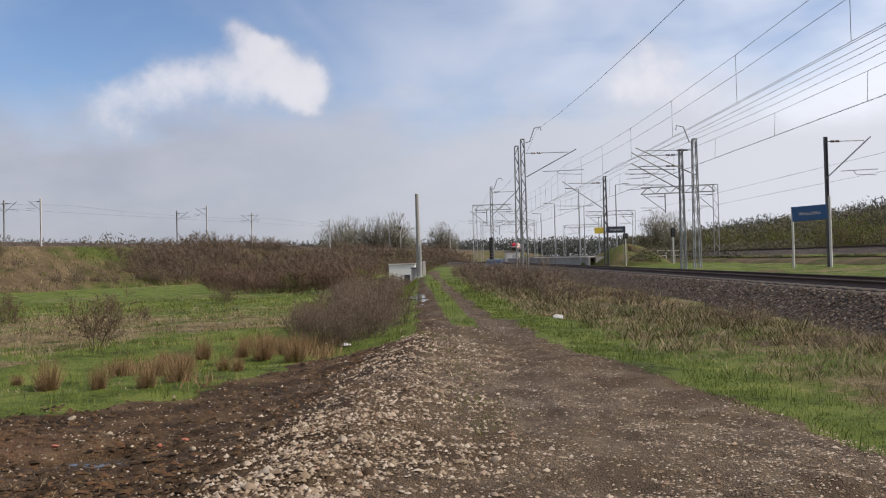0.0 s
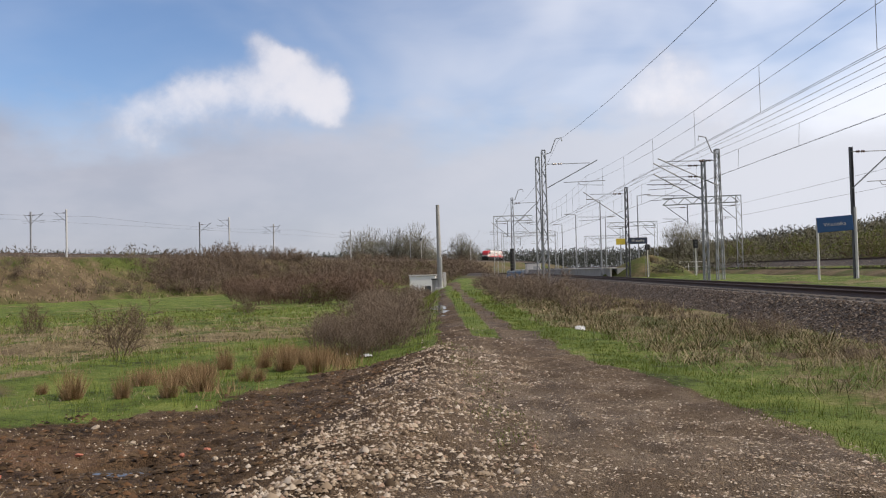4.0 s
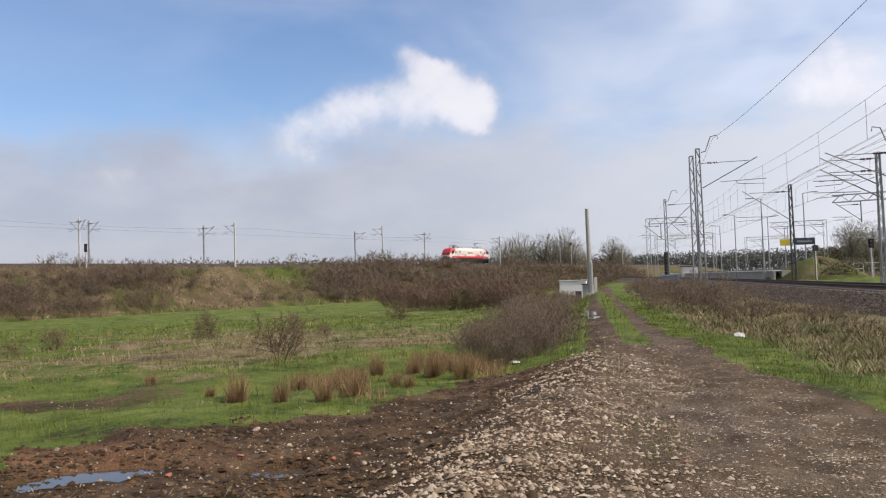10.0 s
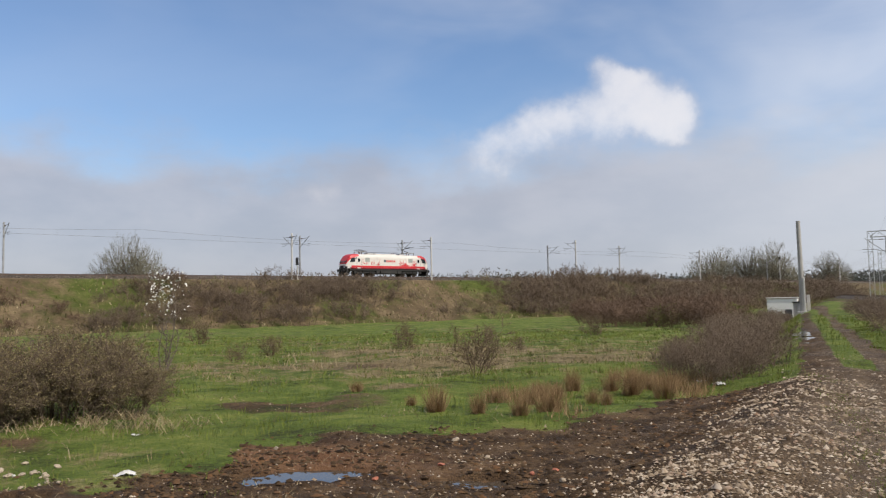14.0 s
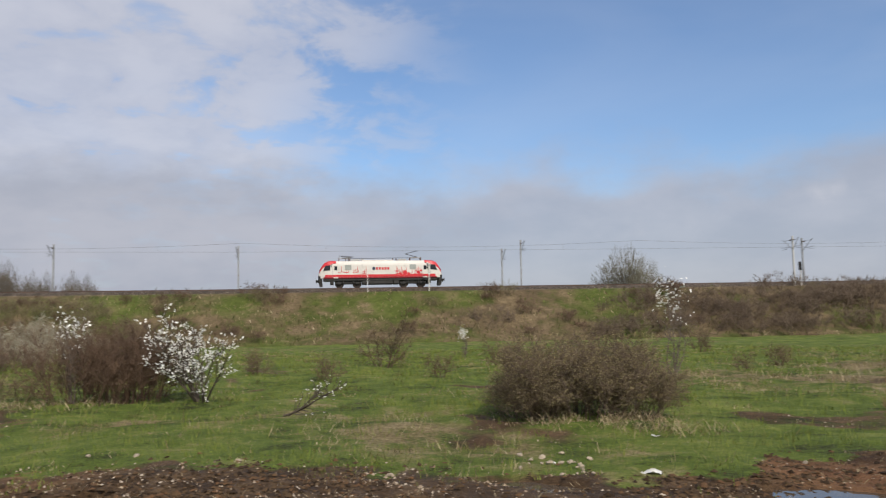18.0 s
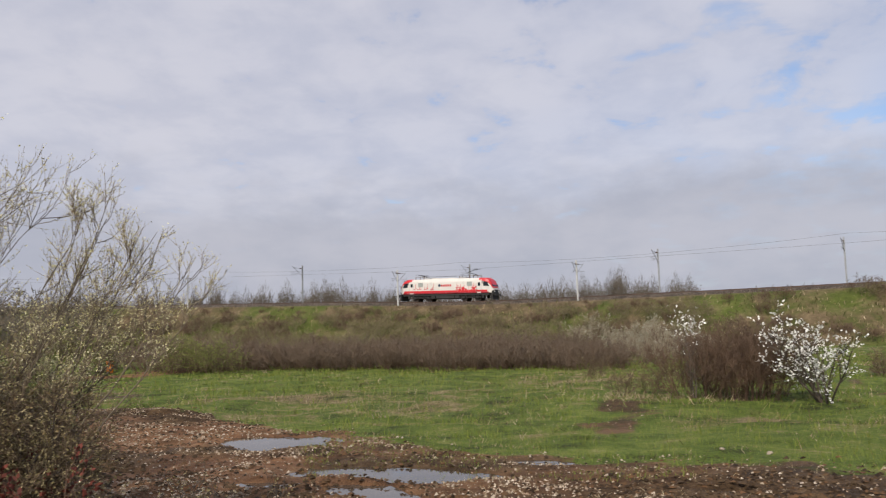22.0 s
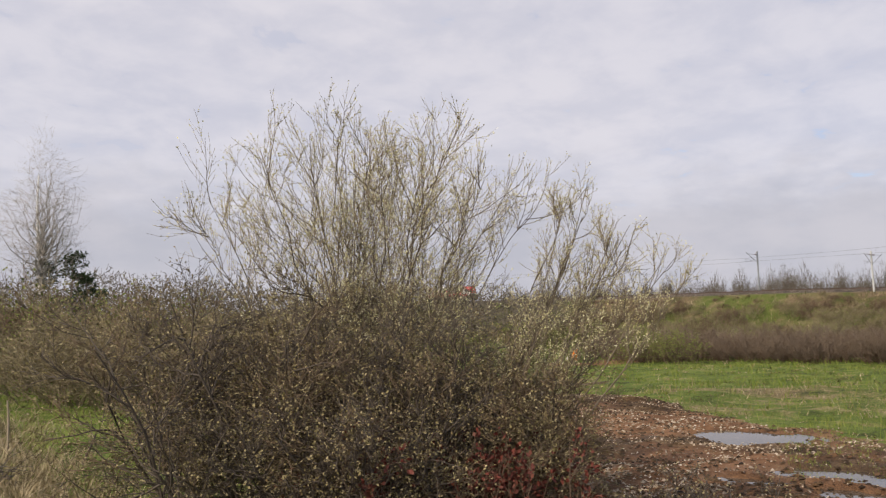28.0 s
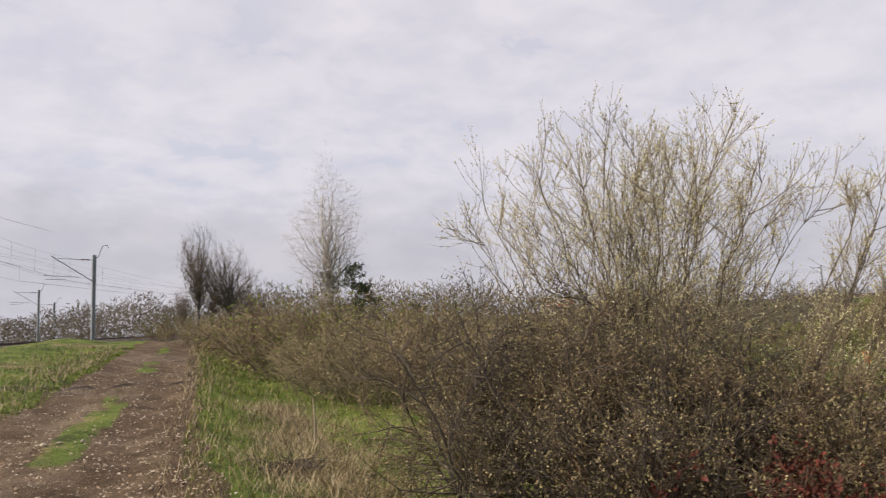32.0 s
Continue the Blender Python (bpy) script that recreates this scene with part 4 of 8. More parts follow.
def build_loco():
    ob = empty("locomotive")
    tagged(ob, "white and red electric locomotive with one raised pantograph", "locomotive")
    part("body", loft([shell(x, 1.49, 1.55, 3.98) for x in (-7.0, -3.5, 0.0, 3.5, 7.0)]), WHITE, ob, "white steel body sides")
    part("sill", Geo().box((0, 0, 1.47), (16.6, 2.96, 0.2), None, 0.04), DARKRED, ob, "dark red lower sill")
    for y in (-1.5, 1.5):
        part("waist_stripe", Geo().box((0, y, 1.73), (16.2, 0.02, 0.34), None, 0.006), RED, ob, "red stripe along the side")
    for e in (-1, 1):
        cab = part("cab", loft([shell(e * x, w, zb, zt) for x, w, zb, zt in ((7.0, 1.485, 1.55, 3.97), (7.7, 1.47, 1.5, 3.93), (8.25, 1.40, 1.42, 3.66), (8.7, 1.28, 1.4, 3.0), (8.98, 1.12, 1.38, 2.35), (9.08, 0.98, 1.36, 2.0))][::e]), WHITE, ob, "white rounded cab")
        part("cab_roof", loft([[(x_, y_ * 1.012, max(z_, zlow) + 0.012) for x_, y_, z_ in shell(e * x, w, 1.3, zt)] for x, w, zt, zlow in ((6.5, 1.485, 3.98, 3.6), (7.0, 1.485, 3.98, 3.45), (7.7, 1.475, 3.94, 3.25), (8.25, 1.41, 3.68, 3.0), (8.55, 1.34, 3.3, 2.75), (8.85, 1.2, 2.8, 2.3), (9.02, 1.06, 2.3, 2.1))][::e]), RED, cab, "red cab roof")
        # black here stands for the shade on the cab front
        part("nose", loft([[(x_, y_ * 1.015, z_) for x_, y_, z_ in shell(e * x, w, zb, zt)] for x, w, zb, zt in ((8.78, 1.24, 1.08, 1.95), (9.0, 1.1, 1.08, 1.98), (9.12, 0.98, 1.1, 1.9))][::e]), BLACK, cab, "nose panel blackened to stand for shade")
        rot = Euler((0, radians(-e * 33), 0)).to_matrix()
        part("windscreen", Geo().box((e * 8.62, 0, 2.95), (0.16, 2.24, 1.15), rot, 0.04), GLASS, cab, "dark windscreen")
        for y in (-1, 1):
            part("cab_window", Geo().prism([(e * 7.35, 2.55), (e * 8.35, 2.5), (e * 8.05, 3.25), (e * 7.35, 3.3)], y * 1.36, y * 1.492), GLASS, cab, "dark cab side window")
            door = part("cab_door", Geo().box((e * 6.55, y * 1.488, 2.35), (0.68, 0.03, 1.95), None, 0.012), WHITE, ob, "white cab door")
            part("door_window", Geo().box((e * 6.55, y * 1.505, 2.85), (0.42, 0.02, 0.6), None, 0.008), GLASS, door)
            for dx in (-0.45, 0.45):
                part("handrail", Geo().cyl((e * 6.55 + dx, y * 1.56, 1.5), (e * 6.55 + dx, y * 1.56, 3.0), 0.018, 6), STEEL, door)
            part("louvre", Geo().box((e * 4.75, y * 1.496, 2.95), (0.95, 0.03, 0.75), None, 0.01), WINDOWGREY, ob, "grey ventilation louvre")
            part("headlight", Geo().cyl((e * 9.02, y * 0.72, 1.62), (e * 9.14, y * 0.72, 1.62), 0.13, 14), LAMP, cab, "round headlight")
            part("buffer", Geo().cyl((e * 8.85, y * 0.875, 1.05), (e * 9.42, y * 0.875, 1.05), 0.1, 12).cyl((e * 9.40, y * 0.875, 1.05), (e * 9.48, y * 0.875, 1.05), 0.26, 16), BLACK, ob)
            part("mirror_camera", Geo().box((e * 7.2, y * 1.6, 3.2), (0.12, 0.16, 0.3), None, 0.03), BLACK, cab)
        part("buffer_beam", Geo().box((e * 8.8, 0, 1.08), (0.4, 2.6, 0.62), None, 0.04), BLACK, ob)
        part("rail_guard", Geo().prism([(e * 8.55, 0.25), (e * 8.95, 0.22), (e * 9.05, 0.75), (e * 8.55, 0.75)], -1.2, 1.2), BLACK, ob)
        part("coupler", Geo().box((e * 9.12, 0, 0.98), (0.4, 0.12, 0.3), None, 0.03), BLACK, ob)
        bogie = empty("bogie")
        bogie.parent = ob
        g = Geo()
        for y in (-1.02, 1.02):
            g.box((e * 4.75, y, 0.72), (3.9, 0.16, 0.3), None, 0.05)
            for k in (-1, 1):
                g.box((e * 4.75 + k * 1.3, y * 1.06, 0.66), (0.5, 0.22, 0.4), None, 0.05)
                g.cyl((e * 4.75 + k * 0.75, y * 1.08, 0.62), (e * 4.75 + k * 0.75, y * 1.08, 1.12), 0.13, 12)
                g.bar((e * 4.75 + k * 1.7, y * 1.1, 0.5), (e * 4.75 + k * 0.3, y * 1.1, 0.95), 0.08)
            g.box((e * 4.75, y, 1.05), (3.2, 0.24, 0.5), None, 0.06)
        g.box((e * 4.75, 0, 0.7), (0.5, 2.0, 0.25), None, 0.04)
        part("bogie_frame", g, BLACK, bogie)
        for y in (-1.1, 1.1):
            part("sand_box", Geo().box((e * 7.15, y, 0.85), (0.5, 0.3, 0.7), None, 0.05), BLACK, bogie)
        for k in (-1, 1):
            wheelset(ob, e * 4.75 + k * 1.3)
    part("underframe", Geo().box((0, 0, 1.2), (16.8, 2.7, 0.4), None, 0.04), BLACK, ob)
    for x, w in ((0.0, 3.6), (-2.3, 0.9), (2.35, 0.8)):
        part("equipment_box", Geo().box((x, 0, 0.78), (w, 2.6, 0.6), None, 0.08), BLACK, ob)
    # roof gear
    part("roof_fairing", Geo().box((0.4, 0, 3.98), (4.6, 2.1, 0.2), None, 0.08), WHITE, ob, "white roof hatch")
    for x, w in ((-3.2, 1.2), (3.7, 1.3), (2.7, 0.5)):
        part("roof_box", Geo().box((x, 0.3, 4.06), (w, 1.3, 0.3), None, 0.05), GREY, ob)
    for i, x in enumerate((-1.9, -2.4, 4.7, 5.1)):
        part("roof_insulator", Geo().tube([(x, -0.5, 4.02), (x, -0.5, 4.12), (x, -0.5, 4.22), (x, -0.5, 4.34), (x, -0.5, 4.42)], [0.1, 0.06, 0.1, 0.06, 0.08], 8), INSUL, ob)
    part("roof_busbar", Geo().tube([(-5.6, -0.5, 4.45), (-2.4, -0.5, 4.45), (2.0, -0.55, 4.42), (5.6, -0.5, 4.45)], 0.035, 6), BLACK, ob)
    pantograph(ob, -5.2, True, 1)
    pantograph(ob, 5.3, False, -1)
    # livery: a round emblem and a word drawn as plain blocks, line drawings in red
    for y in (1, -1):
        g = Geo().cyl((y * 1.0, y * 1.492, 2.78), (y * 1.0, y * 1.506, 2.78), 0.24, 20)
        part("emblem", g, NAVY, ob, "round dark emblem")
        for k in range(5):
            x = y * (0.55 - k * 0.42)
            part("lettering_block", Geo().box((x, y * 1.497, 2.76), (0.3, 0.012, 0.36), None, 0.004), RED, ob, "red lettering block")
        g = Geo()
        rng = random.Random(4)
        for x0, x1, n_ in ((2.0, 6.0, 15), (-2.0, -6.2, 22)):
            for k in range(n_):
                a = x0 + (x1 - x0) * rng.random()
                b_ = a + rng.uniform(-0.7, 0.7)
                z0 = rng.uniform(1.9, 2.4)
                z1 = z0 + rng.uniform(0.1, 0.9)
                g.bar((y * a, y * 1.494, z0), (y * b_, y * 1.494, z0 + 0.04), 0.012, 0.07)
                g.bar((y * b_, y * 1.494, z0), (y * b_, y * 1.494, z1), 0.06, 0.012)
        part("line_drawing", g, RED, ob, "red line drawing of pipes and towers")["kind"] = "stuff"
        for x, z, r in ((-2.9, 2.0, 0.2), (-3.6, 2.15, 0.3), (-4.1, 2.0, 0.2), (-5.6, 2.15, 0.26), (-6.0, 2.4, 0.16)):
            part("red_patch", Geo().cyl((y * x, y * 1.49, z), (y * x, y * 1.503, z), r, 12), RED, ob)
    return ob


loco = build_loco()

# ---- overhead line and the station ----


def lattice(h, w0, w1, base, x=0.0, y=0.0):
    """Four angle posts with zigzag lacing, tapering upwards."""
    g = Geo()
    m = max(6, int(h / 0.75))

    def at(k, cx, cy):
        t = k / m
        w = (w0 + (w1 - w0) * t) / 2
        return (x + cx * w, y + cy * w, base + h * t)
    for cx in (-1, 1):
        for cy in (-1, 1):
            g.bar(at(0, cx, cy), at(m, cx, cy), 0.06)
    for k in range(m):
        s = 1 if k % 2 else -1
        for c in (-1, 1):
            g.bar(at(k, c, -s), at(k + 1, c, s), 0.035)
            g.bar(at(k, -s, c), at(k + 1, s, c), 0.035)
    for cy in (-1, 1):
        g.bar(at(m, -1, cy), at(m, 1, cy), 0.06)
    return g


def h_post(h, w, base, x=0.0, y=0.0):
    """A rolled H-section post."""
    g = Geo()
    for d in (-w / 2, w / 2):
        g.box((x + d, y, base + h / 2), (0.025, w, h))
    g.box((x, y, base + h / 2), (w, 0.02, h))
    for k in range(1, int(h)):
        g.box((x, y, base + k), (w, w * 0.9, 0.015))
    return g


def cantilever(parent, reach, top, low, x=0.0, y=0.0, label=""):
    """Top tie, sloping tube with insulators and a steady arm; reaches along local x."""
    s = 1 if reach > 0 else -1
    arm = empty("cantilever")
    arm.parent = parent
    part("top_tie", Geo().tube([(x, y, top), (x + reach * 0.78, y, top + 0.02)], 0.03, 6), STEEL, arm)
    part("strut", Geo().tube([(x, y, low), (x + reach * 0.92, y, top + 0.25)], 0.045, 6), STEEL, arm)
    part("registration_tube", Geo().tube([(x + reach * 0.3, y, low + 0.42), (x + reach * 1.05, y, low + 0.5)], 0.03, 6), STEEL, arm)
    part("steady_arm", Geo().tube([(x + reach * 0.55, y, low + 0.44), (x + reach * 0.6, y, low + 0.2), (x + reach * 1.02, y, low + 0.12)], 0.02, 6), DARKSTEEL, arm)
    for a in (0.10, 0.2):
        part("insulator", Geo().tube([(x + reach * (a + k * 0.02), y, top + 0.005) for k in range(5)], [0.04, 0.09, 0.04, 0.09, 0.04], 8), INSUL, arm)
    return arm


def horn(parent, x, z, s, y=0.0):
    """Bent bracket on a mast's top that carries the earth wire."""
    part("top_bracket", Geo().tube([(x, y, z - 0.3), (x + s * 0.35, y, z - 0.2), (x + s * 0.75, y, z + 0.9), (x + s * 1.25, y, z + 1.0), (x + s * 1.3, y, z + 0.7)], 0.045, 6), STEEL, parent)


def mast(m, kind, h, reach, top, low, label, w=0.45, mat=None, group="catenary masts", sink=0.6, bracket=0, white_foot=0.0):
    ob = empty("catenary_mast", m)
    tagged(ob, label, "catenary mast", group)
    mat = mat or STEEL
    if kind == "lattice":
        part("lattice_post", lattice(h + sink, w, w * 0.62, -sink), mat, ob)
    elif kind == "twin":
        part("lattice_post", lattice(h + sink, w, w * 0.62, -sink, -0.25), mat, ob)
        part("lattice_post", lattice(h * 0.95 + sink, w, w * 0.62, -sink, -0.75), mat, ob)
    else:
        part("post", h_post(h + sink, w, -sink), mat, ob)
    part("footing", Geo().box((0, 0, -sink * 0.75), (w * 1.9, w * 1.9, sink * 0.9), None, 0.05), CONCRETE, ob)
    if white_foot:
        part("painted_foot", Geo().box((0, 0, white_foot / 2), (w * 1.06, w * 1.06, white_foot), None, 0.01), LIGHTCONC, ob, "pale painted lower part")
    if reach:
        cantilever(ob, reach, top, low)
    if bracket:
        horn(ob, 0, h, bracket)
    return ob


# masts of the far line: bearing, side (+ towards the road), kind
WEST_MASTS = [(55.9, -3.3, 6.0, False), (54.4, -3.3, 7.3, False), (36.4, 3.1, 6.9, True), (35.9, -3.3, 7.2, False), (28.7, -3.3, 7.2, True), (26.65, 3.1, 7.4, False), (18.35, -3.3, 7.4, False), (16.3, 3.1, 8.2, False), (13.3, 3.1, 7.4, True), (91.3, 3.1, 5.6, True), (85.9, -3.3, 7.0, False), (74.2, -3.2, 6.6, False), (110.6, -3.3, 7.4, False), (104.0, 3.1, 5.6, True), (99.0, -3.3, 6.6, False), (8.0, 3.1, 7.4, False), (3.8, -3.3, 7.4, False), (118.5, 3.1, 5.8, True), (125.0, -3.3, 7.0, False), (-0.5, 3.1, 7.2, False)]
for az, side, hgt, both in WEST_MASTS:
    s = line_at(az, side)
    p = on_line(s, side)
    hd = math.degrees(float(np.interp(s, LS, LH)))
    # local x points from the mast to the track
    turn = hd + (-90 if side > 0 else 90)
    ob = mast(pose(p[0], p[1], p[2] - 0.5, 0, 0, turn), "post", hgt + 0.5, abs(side) + 0.2, hgt - 0.1, hgt - 1.6,
              "pale steel catenary mast on the embankment" if side > 0 else "slim grey catenary mast behind the far track", 0.2, PALESTEEL if side > 0 else STEEL, "masts of the far line", 0.8, 0, 1.6 if side > 0 else 0.0)
    if both:
        cantilever(ob, -2.0, hgt - 0.1, hgt - 1.6)


def wire(name, pts, r=0.016, label="dark copper overhead railway wire", parent=None):
    p = np.array(pts, float)
    ob = new(name, Geo().tube(p, r, 5).mesh(name, COPPER, True))
    if parent:
        ob.parent = parent
    else:
        tagged(ob, label, "overhead wire", "overhead wires")
    return ob


def sag(a, b_, drop, n_=9):
    a, b_ = np.array(a, float), np.array(b_, float)
    t = np.linspace(0, 1, n_)[:, None]
    p = a + (b_ - a) * t
    p[:, 2] -= drop * 4 * (t * (1 - t))[:, 0]
    return p


ss = np.arange(-400, 401, 60.0)
wire("contact_wire", [on_line(s, 0.15 * (-1) ** i, 5.45) for i, s in enumerate(ss)], 0.013)
cat = []
for a, b_ in zip(ss[:-1], ss[1:]):
    for t in np.linspace(0, 1, 9)[:-1]:
        s = a + (b_ - a) * t
        cat.append(on_line(s, 0, 6.75 - 3.0 * t * (1 - t)))
wire("catenary_wire", cat, 0.013)
g = Geo()
for a, b_ in zip(ss[:-1], ss[1:]):
    for t in (0.2, 0.4, 0.6, 0.8):
        s = a + (b_ - a) * t
        g.bar(on_line(s, 0, 5.45), on_line(s, 0, 6.75 - 3.0 * t * (1 - t)), 0.015)
tagged(new("dropper_wires", g.mesh("dropper_wires", COPPER)), "short droppers between contact and catenary wire", "overhead wire", kind="stuff")


def ground_at(az, d):
    return -math.sin(radians(az)) * d, math.cos(radians(az)) * d


def station_mast(az, d, top, kind, reach, label, w=0.5, mat=None, bracket=0, turn=0.0, arms=((0.9, 2.4),)):
    x, y = ground_at(az, d)
    base = rail_z(y) - 0.6
    h = top - base
    ob = mast(pose(x, y, base, 0, 0, turn), kind, h, 0, 0, 0, label, w, mat, "station masts", 0.8, bracket)
    for a, b_ in arms:
        if reach:
            cantilever(ob, reach, h - a, h - b_)
    return ob


station_mast(-6.0, 66, 11.6, "twin", 4.5, "twin grey lattice catenary mast beside the near track", 0.46, None, 1, arms=((1.15, 3.1),))
station_mast(-3.5, 92, 10.2, "lattice", 3.4, "slender lattice mast with a dark counterweight", 0.34, None, 1, arms=((0.6, 3.3),))
station_mast(-16.6, 61, 9.5, "lattice", -3.9, "grey lattice catenary mast across the near track", 0.36, None, 0, arms=((0.4, 2.2), (1.2, 3.0)))
station_mast(-17.5, 61, 10.2, "lattice", -4.6, "tall grey lattice catenary mast with looped cable", 0.46, None, -1, arms=((0.8, 2.6),))
station_mast(-11.45, 78, 9.5, "lattice", -4.4, "dark catenary mast carrying a small sign board", 0.36, DARKSTEEL, 0, arms=((0.6, 3.2),))
station_mast(-25.6, 56, 9.0, "post", 3.1, "steel catenary mast standing beside the station sign", 0.17, DARKSTEEL, 0, arms=((0.3, 2.6),))
# masts of the same line behind the walker
for az, d, top in ((173.7, 84, 11.3), (194.4, 24.2, 10.6), (176.9, 150, 13.0), (176.0, 190, 13.4), (181.5, 60, 10.2)):
    x, y = ground_at(az, d)
    base = float(rail_z(y)) - 0.6
    ob = mast(pose(x, y, base, 0, 0, 10), "post", top - base, 4.2, top - base - 0.5, top - base - 2.6, "grey catenary mast beside the grassy railway bank", 0.3, STEEL, "station masts", 0.8, -1)

# dark counterweight stack and blue relay box at the slender mast
x, y = ground_at(-3.42, 91.6)
b0 = float(rail_z(y))
ob = tagged(empty("counterweight", pose(x, y, b0 - 0.3)), "black stack of tensioning weights hanging on the mast", "counterweight")
for k in range(8):
    part("weight_disc", Geo().cyl((0, 0, 0.5 + k * 0.36), (0, 0, 0.83 + k * 0.36), 0.24, 14), BLACK, ob)
part("hanger_rod", Geo().cyl((0, 0, 3.3), (0, 0, 6.4), 0.03, 6), DARKSTEEL, ob)
part("guide_rod", Geo().cyl((0, 0, -0.2), (0, 0, 0.55), 0.05, 6), DARKSTEEL, ob)
x, y = ground_at(-3.6, 90)
ob = tagged(empty("relay_cabinet", pose(x, y, zz(x, y) + 0.55)), "low blue metal relay cabinet at the trackside", "cabinet")
part("housing", Geo().box((0, 0, 0.35), (1.8, 0.9, 0.7), None, 0.04), plain("faded_blue_paint", (0.10, 0.2, 0.36), 0.5), ob)
part("lid", Geo().box((0, 0, 0.74), (1.95, 1.05, 0.09), None, 0.02), plain("pale_blue_lid", (0.3, 0.4, 0.5), 0.5), ob)
part("plinth", Geo().box((0, 0, -0.3), (1.7, 0.8, 0.6), None, 0.03), CONCRETE, ob)


def text_on(name, body, size, m, mat, parent):
    cu = bpy.data.curves.new(name, "FONT")
    cu.body, cu.size, cu.align_x, cu.align_y, cu.extrude = body, size, "CENTER", "CENTER", 0.006
    tmp = bpy.data.objects.new(name, cu)
    scene.collection.objects.link(tmp)
    me = bpy.data.meshes.new_from_object(tmp.evaluated_get(bpy.context.evaluated_depsgraph_get()))
    bpy.data.objects.remove(tmp)
    me.materials.clear()
    me.materials.append(mat)
    ob = new(name, me)
    ob.parent = parent
    ob.matrix_local = m
    return ob


def station_sign():
    x0, y0 = ground_at(-23.45, 54.5)
    x1, y1 = ground_at(-25.35, 54.5)
    z = 0.85
    L_ = math.hypot(x1 - x0, y1 - y0)
    ob = empty("station_sign", pose(x0, y0, z, 0, 0, math.degrees(math.atan2(y1 - y0, x1 - x0))))
    tagged(ob, "blue station name board on two pale steel posts", "sign")
    part("post", Geo().cyl((0.05, 0.06, -0.5), (0.05, 0.06, 3.75), 0.07, 12), LIGHTCONC, ob, "pale post")
    part("post", Geo().cyl((L_ + 0.35, 0.06, -0.5), (L_ + 0.35, 0.06, 4.3), 0.08, 12), LIGHTCONC, ob, "pale post")
    tilt = Euler((0, radians(-3), 0)).to_matrix()
    part("board", Geo().box((L_ / 2 + 0.12, -0.04, 3.32), (1.98, 0.06, 0.92), tilt, 0.02), BLUE, ob, "blue board")
    part("frame", Geo().bar((0.05, 0.0, 3.66), (L_ + 0.25, 0.0, 3.76), 0.05).bar((0.05, 0.0, 2.88), (L_ + 0.25, 0.0, 2.98), 0.05), DARKSTEEL, ob)
    text_on("lettering", "Wiesiółka", 0.31, pose(L_ / 2 + 0.12, -0.085, 3.3, 90, -3, 0), WHITE, ob)


station_sign()
x, y = ground_at(-12.1, 77)
z0 = float(rail_z(y))
ob = tagged(empty("name_board", pose(x, y, z0)), "small dark station name board hung on the mast", "sign")
part("board", Geo().box((0.0, -0.25, 3.1), (1.75, 0.06, 0.5), None, 0.015), NAVY, ob)
part("frame", Geo().bar((-0.87, -0.25, 3.37), (0.87, -0.25, 3.37), 0.06).bar((-0.87, -0.25, 2.83), (0.87, -0.25, 2.83), 0.05), DARKSTEEL, ob)
part("bracket", Geo().bar((-0.9, -0.25, 3.2), (-0.9, 0.1, 3.2), 0.06).bar((-0.9, -0.25, 2.95), (-0.9, 0.1, 2.95), 0.06).bar((0.8, -0.25, 2.8), (0.8, -0.25, -0.6), 0.06), DARKSTEEL, ob)
text_on("lettering", "Wiesiółka", 0.3, pose(0, -0.29, 3.1, 90, 0, 0), WHITE, ob)


def portal(az0, az1, d, top, label, hang=True, legs=(0, 1)):
    """Lattice gantry across the tracks."""
    x0, y0 = ground_at(az0, d)
    x1, y1 = ground_at(az1, d)
    base = float(rail_z(y0)) - 0.4
    h, L_ = top - base, math.hypot(x1 - x0, y1 - y0)
    ob = empty("gantry", pose(x0, y0, base, 0, 0, math.degrees(math.atan2(y1 - y0, x1 - x0))))
    tagged(ob, label, "gantry", "gantries")
    for k in legs:
        part("leg", lattice(h, 0.55, 0.55, 0, L_ * k), PALESTEEL, ob)
    g, m = Geo(), int(L_ / 0.8)
    for yy in (-0.3, 0.3):
        for z in (h, h - 0.75):
            g.bar((0, yy, z), (L_, yy, z), 0.08)
        for k in range(m):
            a, b_ = L_ * k / m, L_ * (k + 1) / m
            g.bar((a, yy, h if k % 2 else h - 0.75), (b_, yy, h - 0.75 if k % 2 else h), 0.05)
    part("beam", g, PALESTEEL, ob)
    if hang:
        part("drop_post", Geo().bar((L_ * 0.33, 0, h - 0.7), (L_ * 0.33, 0, h - 3.0), 0.12), STEEL, ob)
        cantilever(ob, -2.6, h - 1.1, h - 2.8, L_ * 0.33)
        cantilever(ob, -2.2, h - 1.1, h - 2.8, L_ * 0.98)
    return ob


portal(-13.9, -18.8, 95, 9.7, "pale lattice gantry over the outer tracks", True, (1,))
portal(-10.1, -13.4, 150, 10.4, "lattice gantry over the station tracks", True, (1,))
portal(-2.3, -4.9, 118, 10.0, "lattice gantry over the near track at the platform", True, (0,))
portal(-2.8, -6.6, 190, 11.0, "distant lattice gantry across the station", True)
portal(-8.6, -11.6, 230, 11.5, "far lattice gantry beyond the platform", True)


